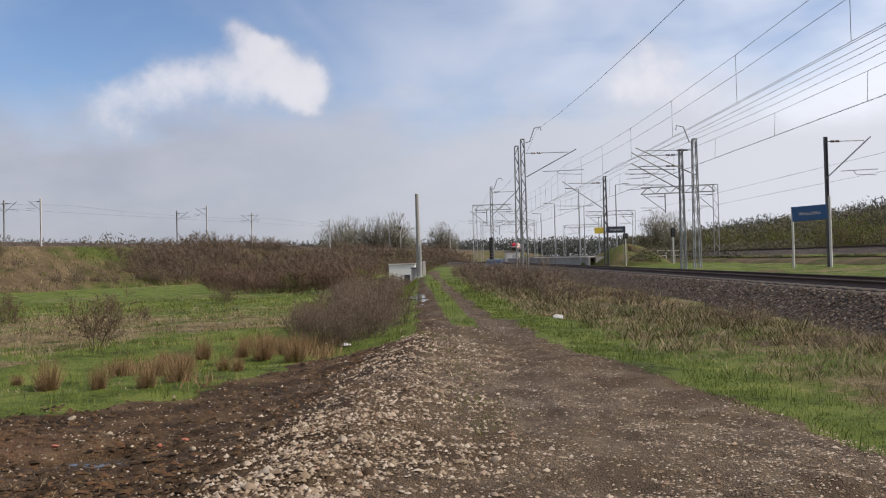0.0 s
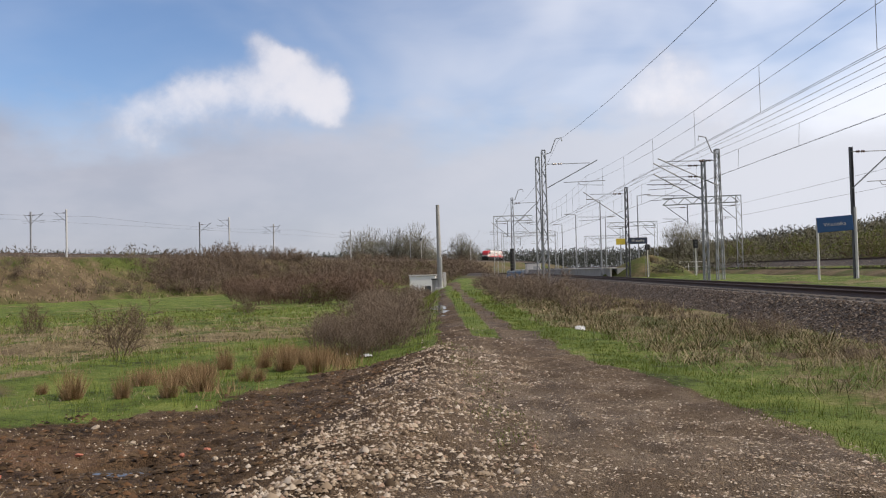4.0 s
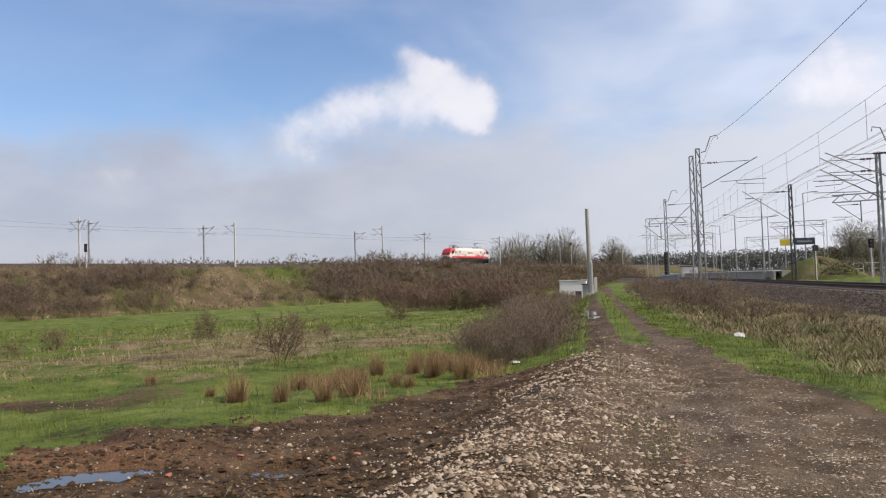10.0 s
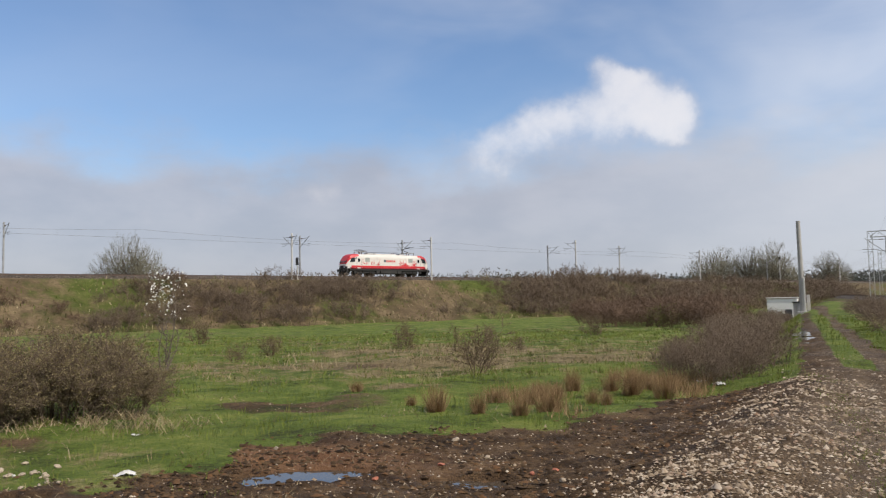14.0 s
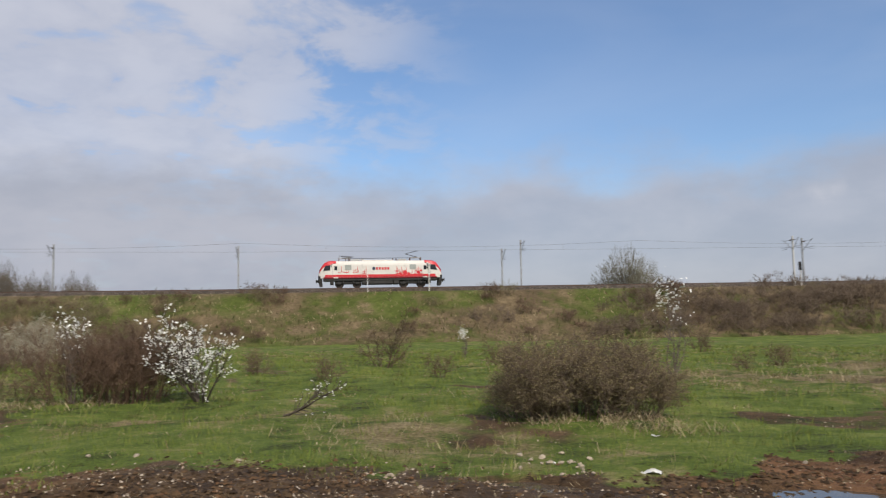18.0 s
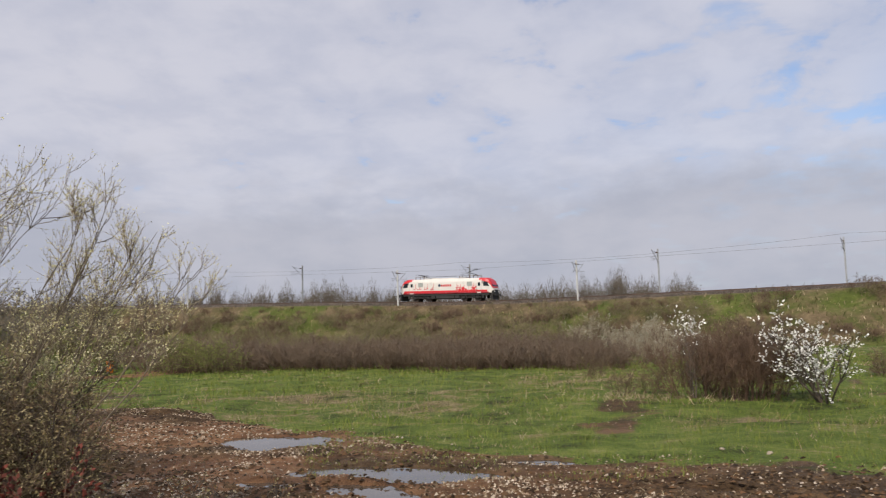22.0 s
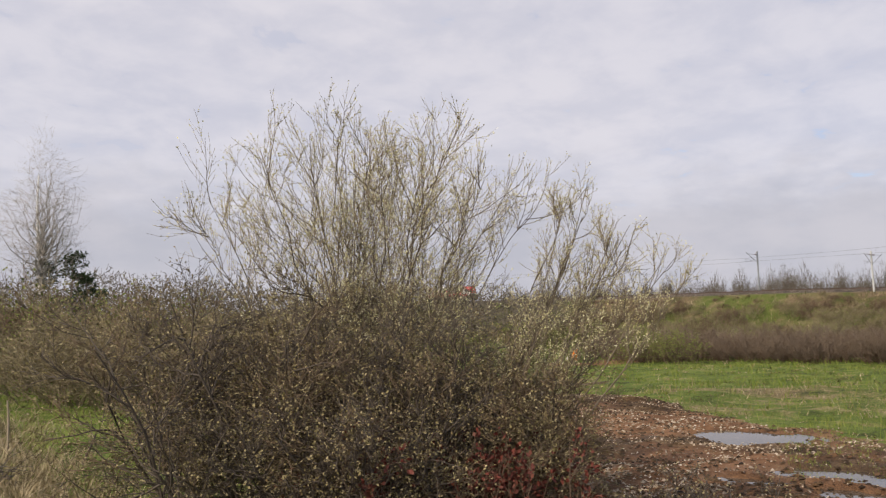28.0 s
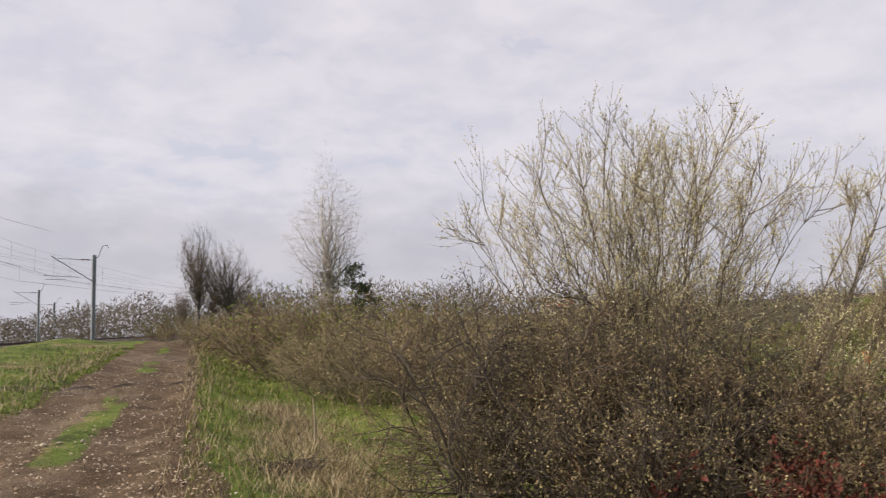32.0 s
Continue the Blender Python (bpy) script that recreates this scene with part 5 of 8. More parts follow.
def lamp_post(az, d, h, s):
    x, y = ground_at(az, d)
    z = zz(x, y)
    ob = tagged(empty("platform_lamp", pose(x, y, z)), "tall slim grey platform lamp with a flat head", "street lamp", "platform lamps")
    part("pole", Geo().tube([(0, 0, -0.3), (0, 0, h * 0.5), (0, 0, h)], [0.09, 0.075, 0.05], 8), STEEL, ob)
    part("arm", Geo().tube([(0, 0, h - 0.05), (s * 0.9, 0, h + 0.08)], 0.035, 6), STEEL, ob)
    part("lamp_head", Geo().box((s * 1.15, 0, h + 0.08), (0.75, 0.28, 0.1), None, 0.03), GREY, ob)
    part("base_box", Geo().box((0, 0, 0.6), (0.24, 0.24, 1.2), None, 0.02), GREY, ob)


for az, d, h, s in ((-7.95, 112, 8.6, -1), (-7.0, 140, 8.8, -1), (-9.65, 92, 8.8, -1), (-12.2, 96, 9.3, 1), (-10.0, 125, 8.8, 1), (-6.5, 165, 9.0, -1), (-5.7, 200, 9.0, 1), (-5.2, 235, 9.0, -1), (-11.0, 165, 9.0, 1)):
    lamp_post(az, d, h, s)


def signal(az, d, h, label, lamps=2, base=None, mat=BLACK):
    x, y = ground_at(az, d)
    z = zz(x, y) if base is None else base
    ob = tagged(empty("railway_signal", pose(x, y, z)), label, "railway signal", "signals")
    part("post", Geo().cyl((0, 0, -0.4), (0, 0, h), 0.07, 10), LIGHTCONC, ob)
    hd = part("signal_head", Geo().box((0, -0.12, h - 0.1), (0.5, 0.16, 0.35 * lamps + 0.2), None, 0.05), mat, ob)
    for k in range(lamps):
        part("lens", Geo().cyl((0, -0.2, h - 0.1 + (k - (lamps - 1) / 2) * 0.35), (0, -0.3, h - 0.1 + (k - (lamps - 1) / 2) * 0.35), 0.11, 12), DARKSTEEL, hd)
    part("ladder", Geo().bar((0.18, 0.1, 0.2), (0.18, 0.1, h - 0.4), 0.03).bar((-0.18, 0.1, 0.2), (-0.18, 0.1, h - 0.4), 0.03), STEEL, ob)


signal(-15.95, 88, 3.4, "short dark railway signal on a pale post", 2)
signal(-12.75, 84, 3.2, "small round-topped signal post in the grass", 1)
s = line_at(61.0, 3.4)
p = on_line(s, 3.4)
signal(61.0, math.hypot(p[0], p[1]), 3.6, "white-faced signal post beside the far track", 2, p[2] - 0.6, LIGHTCONC)
s = line_at(36.0, 3.2)
p = on_line(s, 3.2)
signal(36.0, math.hypot(p[0], p[1]), 3.0, "black signal beside a mast of the far track", 3, p[2] - 0.6)
s = line_at(-2.0, 5)
x, y = ground_at(3.6, 262)
signal(3.0, 255, 7.5, "distant railway signal on the far curve", 2, 5.6)

# platform with its grey edge wall
g = Geo()
pl = tagged(empty("platform"), "low concrete station platform with a pale edge", "platform", kind="structure")
for k in range(24):
    y0 = 88 + k * 5
    x0 = float(track_x(y0)) + 5.75
    x1 = float(track_x(y0 + 5)) + 5.75
    a = math.degrees(math.atan2(x0 - x1, 5))
    part("wall_panel", Geo().box(((x0 + x1) / 2 + 0.1, y0 + 2.5, float(rail_z(y0)) - 0.1), (0.2, 4.96, 1.3), Euler((0, 0, radians(a))).to_matrix(), 0.02), CONCRETE, pl)
    part("edge_slab", Geo().box(((x0 + x1) / 2 + 0.3, y0 + 2.5, float(rail_z(y0)) + 0.6), (0.9, 4.94, 0.1), Euler((0, 0, radians(a))).to_matrix(), 0.02), LIGHTCONC, pl)
    part("paving", Geo().box(((x0 + x1) / 2 + 2.3, y0 + 2.5, float(rail_z(y0)) + 0.1), (3.0, 4.98, 1.0), Euler((0, 0, radians(a))).to_matrix(), 0.02), CONCRETE, pl)
# grassy mound beside the platform's end
u = np.linspace(0, 1, 13)
rings = []
x, y = ground_at(-12.9, 92)
for t in u:
    rings.append([(x + 5.4 * math.cos(a) * t * (1 + 0.15 * math.sin(3 * a)), y + 6.5 * math.sin(a) * t, zz(x, y) - 0.2 + 2.2 * (1 - t ** 1.6) * (1 + 0.2 * math.sin(2 * a + 1))) for a in np.linspace(0, 2 * np.pi, 33)[:-1]])
tagged(new("grass_mound", loft(rings, False).mesh("grass_mound", BANK, True)), "rounded grassy earth mound beside the platform", "mound", kind="structure")
# crossing rails fence and yellow board
x, y = ground_at(-14.9, 96)
ob = tagged(empty("handrail", pose(x, y, zz(x, y))), "pale tubular handrail at the platform ramp", "railing")
for k in range(4):
    part("upright", Geo().cyl((k * 1.0, 0, 0), (k * 1.0, 0, 1.4), 0.04, 6), LIGHTCONC, ob)
for z in (0.8, 1.38):
    part("rail_bar", Geo().cyl((0, 0, z), (3, 0, z), 0.035, 6), LIGHTCONC, ob)
x, y = ground_at(-11.0, 95)
ob = tagged(empty("yellow_sign", pose(x, y, zz(x, y))), "small yellow warning board on a thin post", "sign")
part("post", Geo().cyl((0, 0, 0), (0, 0, 4.2), 0.05, 6), STEEL, ob)
part("board", Geo().box((0, -0.05, 4.0), (1.1, 0.04, 0.7), None, 0.01), YELLOW, ob)
x, y = ground_at(-4.9, 170)
ob = tagged(empty("trackside_hut", pose(x, y, zz(x, y))), "small white trackside hut with a flat roof", "hut")
part("wall", Geo().box((0, 0, 1.3), (3.0, 2.4, 2.6), None, 0.02), WHITE, ob)
part("roof", Geo().box((0, 0, 2.7), (3.4, 2.8, 0.2), None, 0.03), DARKSTEEL, ob)
part("door", Geo().box((0.4, -1.215, 1.0), (0.9, 0.04, 2.0), None, 0.01), GREY, ob)

# white distance post on the far embankment's shoulder
p = on_line(line_at(65.3, 3.8), 3.8)
ob = tagged(empty("distance_post", pose(p[0], p[1], p[2] - 0.75)), "thin white distance post on the embankment's shoulder", "post")
part("stake", Geo().cyl((0, 0, -0.3), (0, 0, 2.5), 0.04, 8), LIMEWASH, ob)
part("cap", Geo().box((0, 0.0, 2.53), (0.12, 0.12, 0.06), None, 0.01), CONCRETE, ob)
# overhead wires of the near track: from support to support
SUP = [-140, -84, -30, 4, 62, 92, 118, 190, 300]


def run(dx, up, drop, r, name="contact_wire"):
    pts = []
    for a, b_ in zip(SUP[:-1], SUP[1:]):
        p0 = (float(track_x(a)) + dx, a, float(rail_z(a)) + up)
        p1 = (float(track_x(b_)) + dx, b_, float(rail_z(b_)) + up)
        pts += sag(p0, p1, drop * abs(b_ - a) / 60, 9)[:-1].tolist()
    wire(name, pts, r)
    return pts


c1 = run(-0.75, 5.55, 0.02, 0.007)
run(-0.55, 5.6, 0.02, 0.007)
run(-0.35, 5.5, 0.02, 0.007)
m1 = run(-0.75, 7.75, 0.75, 0.007, "catenary_wire")
run(-0.55, 7.25, 0.75, 0.007, "catenary_wire")
c2 = run(3.45, 5.5, 0.02, 0.007)
run(3.65, 5.55, 0.02, 0.007)
m2 = run(3.5, 7.0, 0.6, 0.008, "catenary_wire")
run(3.4, 7.75, 0.75, 0.008, "catenary_wire")
run(3.6, 7.55, 0.75, 0.008, "catenary_wire")
pts = []
for a, b_, low in ((-72, 62, 2.9), (62, 118, 1.6), (118, 190, 2.0), (190, 300, 2.4)):
    pts += [(float(track_x(y)) - 2.85, y, z) for _, y, z in sag((0, a, 11.75), (0, b_, 11.75), low, 13)[:-1]]
wire("earth_wire", pts, 0.010)
g = Geo()
for c, m in ((c1, m1), (c2, m2)):
    for k in range(1, len(c)):
        if m[k][2] - c[k][2] > 0.2:
            g.bar(c[k], m[k], 0.011)
tagged(new("dropper_wires", g.mesh("dropper_wires", COPPER)), "thin droppers hanging between the near wires", "overhead wire", kind="stuff")
pts = [(33.0, y, 1.95 + 0.004 * y + 5.5) for y in (-60, 20, 56, 95, 150, 230, 400)]
wire("contact_wire", pts, 0.012)
wire("catenary_wire", [(x, y, z + 1.4) for x, y, z in pts], 0.012)

# bare concrete post, a white shed and a small hut at the road's end
ob = tagged(empty("concrete_post", pose(-2.55, 82.0, zz(-2.55, 82.0))), "tall bare concrete post beside the road, lower right side paled as sunlit", "post")
part("shaft", Geo().tube([(0, 0, -0.5), (0, 0, 3.0), (-0.06, 0, 8.6)], [0.25, 0.23, 0.18], 12), CONCRETE, ob)
# sunlight on the right side, put in as a strip of paler colour
part("sunlit_face", Geo().box((0.2, -0.1, 1.6), (0.16, 0.3, 3.4), None, 0.02), LIGHTCONC, ob, "lower right face paled as if sunlit")
part("footing", Geo().box((0, 0, 0.0), (1.0, 1.0, 0.3), None, 0.04), CONCRETE, ob)
x, y = ground_at(2.95, 94)
ob = tagged(empty("white_shed", pose(x, y, zz(x, y))), "low white-walled shed with a flat dark roof", "shed")
rise = 1.6 - zz(x, y)
part("wall", Geo().box((0, 0, rise / 2 - 0.15), (3.0, 2.6, rise + 0.1), None, 0.02), LIMEWASH, ob)
part("roof", Geo().box((0, 0, rise), (3.2, 2.8, 0.12), None, 0.03), LIGHTCONC, ob, "pale flat roof")
part("dark_gap", Geo().box((0.6, -1.31, 0.7), (0.7, 0.04, 1.4), None, 0.01), DARKSTEEL, ob)
x, y = ground_at(1.95, 84)
ob = tagged(empty("relay_hut", pose(x, y, zz(x, y))), "small grey-brown relay hut behind the concrete post", "hut")
part("wall", Geo().box((0, 0, 0.55), (1.1, 1.0, 1.3), None, 0.02), CONCRETE, ob)
part("roof", Geo().box((0, 0, 1.24), (1.3, 1.2, 0.1), None, 0.02), DARKSTEEL, ob)
part("door", Geo().box((0.1, -0.51, 0.55), (0.6, 0.04, 1.1), None, 0.01), GREY, ob)
x, y = ground_at(1.42, 84.5)
ob = tagged(empty("marker_board", pose(x, y, zz(x, y))), "white upright marker board beside the hut", "marker")
part("face", Geo().box((0, 0, 0.85), (0.3, 0.12, 1.5), None, 0.02), WHITE, ob)
part("stake", Geo().box((0, 0.1, 0.6), (0.08, 0.08, 1.6)), STEEL, ob)

# ---- plants ----


def unit(v):
    return v / (np.linalg.norm(v, axis=-1, keepdims=True) + 1e-9)


def grow(rng, start, way, length, n_, bend, lift):
    """Many crooked shoots at once: start (k, 3), way (k, 3), length (k,)."""
    k = len(start)
    P = np.empty((k, n_, 3))
    P[:, 0] = start
    d = unit(way)
    step = (length / (n_ - 1))[:, None]
    for i in range(1, n_):
        d = unit(d + rng.normal(0, bend, (k, 3)) + np.array([0, 0, lift]))
        P[:, i] = P[:, i - 1] + d * step
    return P


def branch(rng, P, each, lo, hi, angle, length, spread=0.35):
    """Starts, ways and lengths of side shoots on the shoots P."""
    k, n_, _ = P.shape
    idx = np.repeat(np.arange(k), each)
    t = rng.uniform(lo, hi, len(idx)) * (n_ - 1)
    i = np.clip(np.floor(t).astype(int), 0, n_ - 2)
    u = (t - i)[:, None]
    start = P[idx, i] * (1 - u) + P[idx, i + 1] * u
    along = unit(P[idx, i + 1] - P[idx, i])
    side = unit(np.cross(along, rng.normal(0, 1, along.shape)))
    a = rng.normal(angle, spread * angle, len(idx))[:, None]
    way = along * np.cos(a) + side * np.sin(a)
    size = length * rng.uniform(0.55, 1.25, len(idx)) * (1.15 - 0.5 * t / (n_ - 1))
    return start, way, size


def tapered(P, r0, r1):
    return np.broadcast_to(np.linspace(r0, r1, P.shape[1]), P.shape[:2])


def flecks(rng, at, size, way=None, long=1.6):
    """Small two-triangle leaves or buds at the points."""
    k = len(at)
    a = unit(rng.normal(0, 1, (k, 3)) if way is None else way + rng.normal(0, 0.45, (k, 3)))
    b_ = unit(np.cross(a, rng.normal(0, 1, (k, 3))))
    s = (size * rng.uniform(0.6, 1.4, k))[:, None]
    v = np.stack([at, at + a * s * long * 0.5 + b_ * s * 0.5, at + a * s * long, at + a * s * long * 0.5 - b_ * s * 0.5], 1).reshape(-1, 3)
    return v, np.arange(4 * k).reshape(-1, 4)


def spikes(P, r):
    """Thin three-sided tapering twigs from the first to the last point of each shoot."""
    k = len(P)
    a, b_ = P[:, 0], P[:, -1]
    d = unit(b_ - a)
    u = unit(np.cross(d, np.where(np.abs(d[:, 2:]) > 0.9, [[1.0, 0, 0]], [[0, 0, 1.0]])))
    w = np.cross(d, u)
    v = np.stack([a + u * r, a - u * r * 0.5 + w * r * 0.87, a - u * r * 0.5 - w * r * 0.87, b_], 1).reshape(-1, 3)
    return v, (np.arange(k)[:, None, None] * 4 + np.array([(0, 1, 3), (1, 2, 3), (2, 0, 3)])).reshape(-1, 3)


def join(*sets):
    v, f, k = [], [], 0
    mixed = len({b_.shape[1] for _, b_ in sets}) > 1
    for a, b_ in sets:
        if mixed and b_.shape[1] == 4:
            b_ = np.concatenate([b_[:, [0, 1, 2]], b_[:, [0, 2, 3]]])
        v.append(a)
        f.append(b_ + k)
        k += len(a)
    return np.concatenate(v), np.concatenate(f)


def points_on(rng, P, each, lo=0.2, hi=1.0):
    k, n_, _ = P.shape
    idx = np.repeat(np.arange(k), each)
    t = rng.uniform(lo, hi, len(idx)) * (n_ - 1)
    i = np.clip(np.floor(t).astype(int), 0, n_ - 2)
    u = (t - i)[:, None]
    return P[idx, i] * (1 - u) + P[idx, i + 1] * u, unit(P[idx, i + 1] - P[idx, i])


def bush(name, seed, stems, height_, spread, counts, lengths, wood, leaf=None, leaf_size=0.03, leaves=2, radius=0.02, lean=0.55, lift=0.08, label="", category="bush", thick=1.0, group="", leaf_name="foliage", bend=0.16, base=0.25, tint=None, far=False):
    """A many-stemmed shrub: limbs, twigs and leaves are parts. counts: side shoots for each order; lengths: as shares of the height."""
    rng = np.random.default_rng(seed)
    a = rng.uniform(0, 2 * np.pi, stems)
    q = np.sqrt(rng.uniform(0, 1, stems))
    start = np.stack([np.cos(a) * q * spread * base, np.sin(a) * q * spread * base, np.full(stems, -0.08)], 1)
    way = np.stack([np.cos(a) * q * lean, np.sin(a) * q * lean, np.full(stems, 1.0)], 1)
    S = grow(rng, start, way, height_ * rng.uniform(0.62, 1.0, stems) * (1.05 - 0.15 * q), 5 if far else 8, bend * (1.0 if far else 0.7), lift)
    B = grow(rng, *branch(rng, S, counts[0], 0.18, 0.95, 0.75, lengths[0] * height_), 3 if far else 6, bend, lift)
    ob = empty(name)
    v0 = tubes(S, tapered(S, radius, radius * 0.3), 3 if far else 5)
    v1 = tubes(B, tapered(B, radius * 0.45, radius * 0.14), 3 if far else 4)
    part("branch_frame", array_mesh("branch_frame", *join(v0, v1), wood, True), wood, ob)
    fine = []
    last = B
    r = radius * 0.17 * thick
    for i, (c, L_) in enumerate(zip(counts[1:], lengths[1:])):
        end = i == len(counts) - 2
        last = grow(rng, *branch(rng, last, c, 0.15, 1.0, 0.7, L_ * height_), 3 if end else 4, bend, lift * 0.7)
        fine.append(spikes(last, r * 1.25) if end else tubes(last, tapered(last, r, r * 0.55), 3))
        r *= 0.75
    if fine:
        part("twig_growth", array_mesh("twig_growth", *join(*fine), tint or wood), wood, ob)
    if leaf:
        at_, way_ = points_on(rng, last, leaves)
        part(leaf_name, array_mesh(leaf_name, *flecks(rng, at_, leaf_size, way_), leaf), leaf, ob)
    tagged(ob, label, category, group)
    return as_growth(ob)


def as_growth(ob):
    """Twigs and leaves are past counting."""
    for o in ob.children:
        if o.name.split(".")[0] in ("branch_frame", "twig_growth", "foliage", "catkin_growth", "needle_growth", "blossom", "bud_growth"):
            o["kind"] = "stuff"
    return ob


def copies(master, spots, rng, lo=0.8, hi=1.25, sink=0.0, zs=None):
    """The master goes to the first spot; copies stand at the others, each turned and sized."""
    for i, (x, y, k) in enumerate(spots):
        z = zz(x, y) if zs is None else zs[i]
        s = k * rng.uniform(lo, hi)
        m = pose(x, y, z - sink, 0, 0, rng.uniform(0, 360)) @ Matrix.Diagonal((s * rng.uniform(0.9, 1.15), s, s * rng.uniform(0.9, 1.1), 1))
        if i == 0:
            master.matrix_world = m
        else:
            ob = copy_thing(master, Matrix())
            ob.matrix_basis = m


R = random.Random(11)

# the thorn thicket and the pussy willow beside the road
for i, (x, y, h_, sp, st, leafy) in enumerate(((-4.7, -7.1, 2.45, 1.0, 9, 4), (-4.85, -6.55, 2.6, 1.3, 10, 3), (-5.1, -6.2, 2.2, 1.4, 11, 2), (-5.6, -5.75, 1.95, 1.2, 10, 3), (-5.95, -5.3, 1.6, 1.0, 9, 3), (-4.85, -5.8, 1.75, 1.2, 9, 3), (-5.2, -5.35, 1.5, 1.1, 9, 2), (-5.7, -6.8, 2.2, 1.4, 8, 4), (-6.5, -6.2, 2.1, 1.3, 8, 3), (-6.1, -7.5, 2.2, 1.3, 8, 4), (-7.0, -6.9, 2.0, 1.2, 7, 4))):
    ob = bush("thorn_bush", 100 + i, st + 4, h_, sp, (9, 8, 5), (0.34, 0.2, 0.1), DARKTWIG, LEAF, 0.0130, leafy, 0.020, 0.72 if y < -5.9 else 0.45, 0.06, "dense dark blackthorn bush with opening pale leaf buds", "bush", 1.0, "roadside thicket", bend=0.26, base=0.6, tint=DARKTWIG if i % 2 else TWIG)
    ob.matrix_world = pose(x, y, zz(x, y), 0, 0, 40 * i)


def pussy_willow():
    """Many limbs that fan out of one stool to a dome, forked again and again into upright shoots set with catkins."""
    rng = np.random.default_rng(201)
    k = 52
    a, q = rng.uniform(0, 2 * np.pi, k), rng.uniform(0.0, 1, k) ** 0.6
    out = np.stack([np.cos(a), np.sin(a)], 1)
    start = np.concatenate([out * q[:, None] * 0.4, np.full((k, 1), -0.1)], 1)
    goal = np.concatenate([out * q[:, None] * 2.2, ((4.05 - 0.85 * q ** 2) * rng.uniform(0.88, 1.0, k))[:, None]], 1)
    t = np.linspace(0, 1, 12)[None, :, None]
    S = start[:, None] + (goal - start)[:, None] * np.concatenate([t ** 1.15, t ** 1.15, t ** 0.92], 2)
    S += np.cumsum(rng.normal(0, 0.055, S.shape), 1) * np.array([1, 1, 0.4])
    B = grow(rng, *branch(rng, S, 13, 0.16, 0.98, 0.66, 0.85), 7, 0.12, 0.12)
    C = grow(rng, *branch(rng, B, 6, 0.12, 0.98, 0.62, 0.42), 5, 0.12, 0.12)
    D = grow(rng, *branch(rng, C, 3, 0.1, 0.9, 0.6, 0.17), 3, 0.1, 0.14)
    ob = empty("willow_bush", pose(-6.4, -7.35, zz(-6.4, -7.35)))
    part("branch_frame", array_mesh("branch_frame", *join(tubes(S, tapered(S, 0.0125, 0.0022), 5), tubes(B, tapered(B, 0.0048, 0.0016), 4)), LIMB, True), LIMB, ob)
    part("twig_growth", array_mesh("twig_growth", *join(tubes(C, tapered(C, 0.0022, 0.0013), 3), spikes(D, 0.0021)), PALETWIG), PALETWIG, ob)
    c_, w_ = points_on(rng, C, 8, 0.15)
    b_, v_ = points_on(rng, D, 2, 0.3)
    part("catkin_growth", array_mesh("catkin_growth", *flecks(rng, np.concatenate([c_, b_]), 0.0105, np.concatenate([w_, v_]), 1.9), BUD), BUD, ob)
    tagged(ob, "tall pussy willow bush with pale yellow catkins on upright twigs", "bush", "roadside thicket")
    as_growth(ob)


pussy_willow()


def leaning_willow():
    """Few long limbs that lean out of the thicket, forked into a narrow upright crown."""
    rng = np.random.default_rng(31)
    start = np.array([[-5.95, -5.75, -0.1], [-5.8, -5.8, -0.1], [-5.7, -5.9, -0.1], [-5.9, -5.75, -0.1], [-5.85, -5.8, -0.1], [-5.8, -5.9, -0.1]])
    goal = np.array([[-7.3, -5.05, 3.15], [-7.5, -4.75, 2.5], [-7.2, -5.15, 2.75], [-7.65, -4.5, 2.25], [-7.35, -4.9, 2.75], [-7.5, -4.75, 2.6]])
    start = np.concatenate([start, start + 0.05, start - 0.04])
    goal = np.concatenate([goal, goal + rng.normal(0, 0.16, goal.shape) - [0, 0, 0.15], goal + rng.normal(0, 0.22, goal.shape) - [0, 0, 0.4]])
    t = np.linspace(0, 1, 10)[None, :, None]
    S = start[:, None] + (goal - start)[:, None] * np.concatenate([t ** 0.8, t ** 0.8, t ** 1.15], 2)
    S += np.cumsum(rng.normal(0, 0.028, S.shape), 1) * np.array([1, 1, 0.6])
    B = grow(rng, *branch(rng, S, 10, 0.4, 0.98, 0.6, 0.52), 6, 0.12, 0.2)
    C = grow(rng, *branch(rng, B, 6, 0.12, 0.98, 0.6, 0.28), 4, 0.12, 0.14)
    D = grow(rng, *branch(rng, C, 3, 0.1, 0.9, 0.6, 0.13), 3, 0.1, 0.12)
    ob = empty("willow_bush")
    part("branch_frame", array_mesh("branch_frame", *join(tubes(S, tapered(S, 0.013, 0.0026), 6), tubes(B, tapered(B, 0.0042, 0.0016), 4)), LIMB, True), LIMB, ob)
    part("twig_growth", array_mesh("twig_growth", *join(tubes(C, tapered(C, 0.0021, 0.0012), 3), spikes(D, 0.0019)), PALETWIG), PALETWIG, ob)
    c_, w_ = points_on(rng, C, 7, 0.1)
    b_, v_ = points_on(rng, D, 2, 0.3)
    part("catkin_growth", array_mesh("catkin_growth", *flecks(rng, np.concatenate([c_, b_]), 0.0092, np.concatenate([w_, v_]), 1.9), BUD), BUD, ob)
    tagged(ob, "slanting pussy willow limbs with yellow-green catkins reaching over the mud", "bush", "roadside thicket")
    as_growth(ob)


leaning_willow()
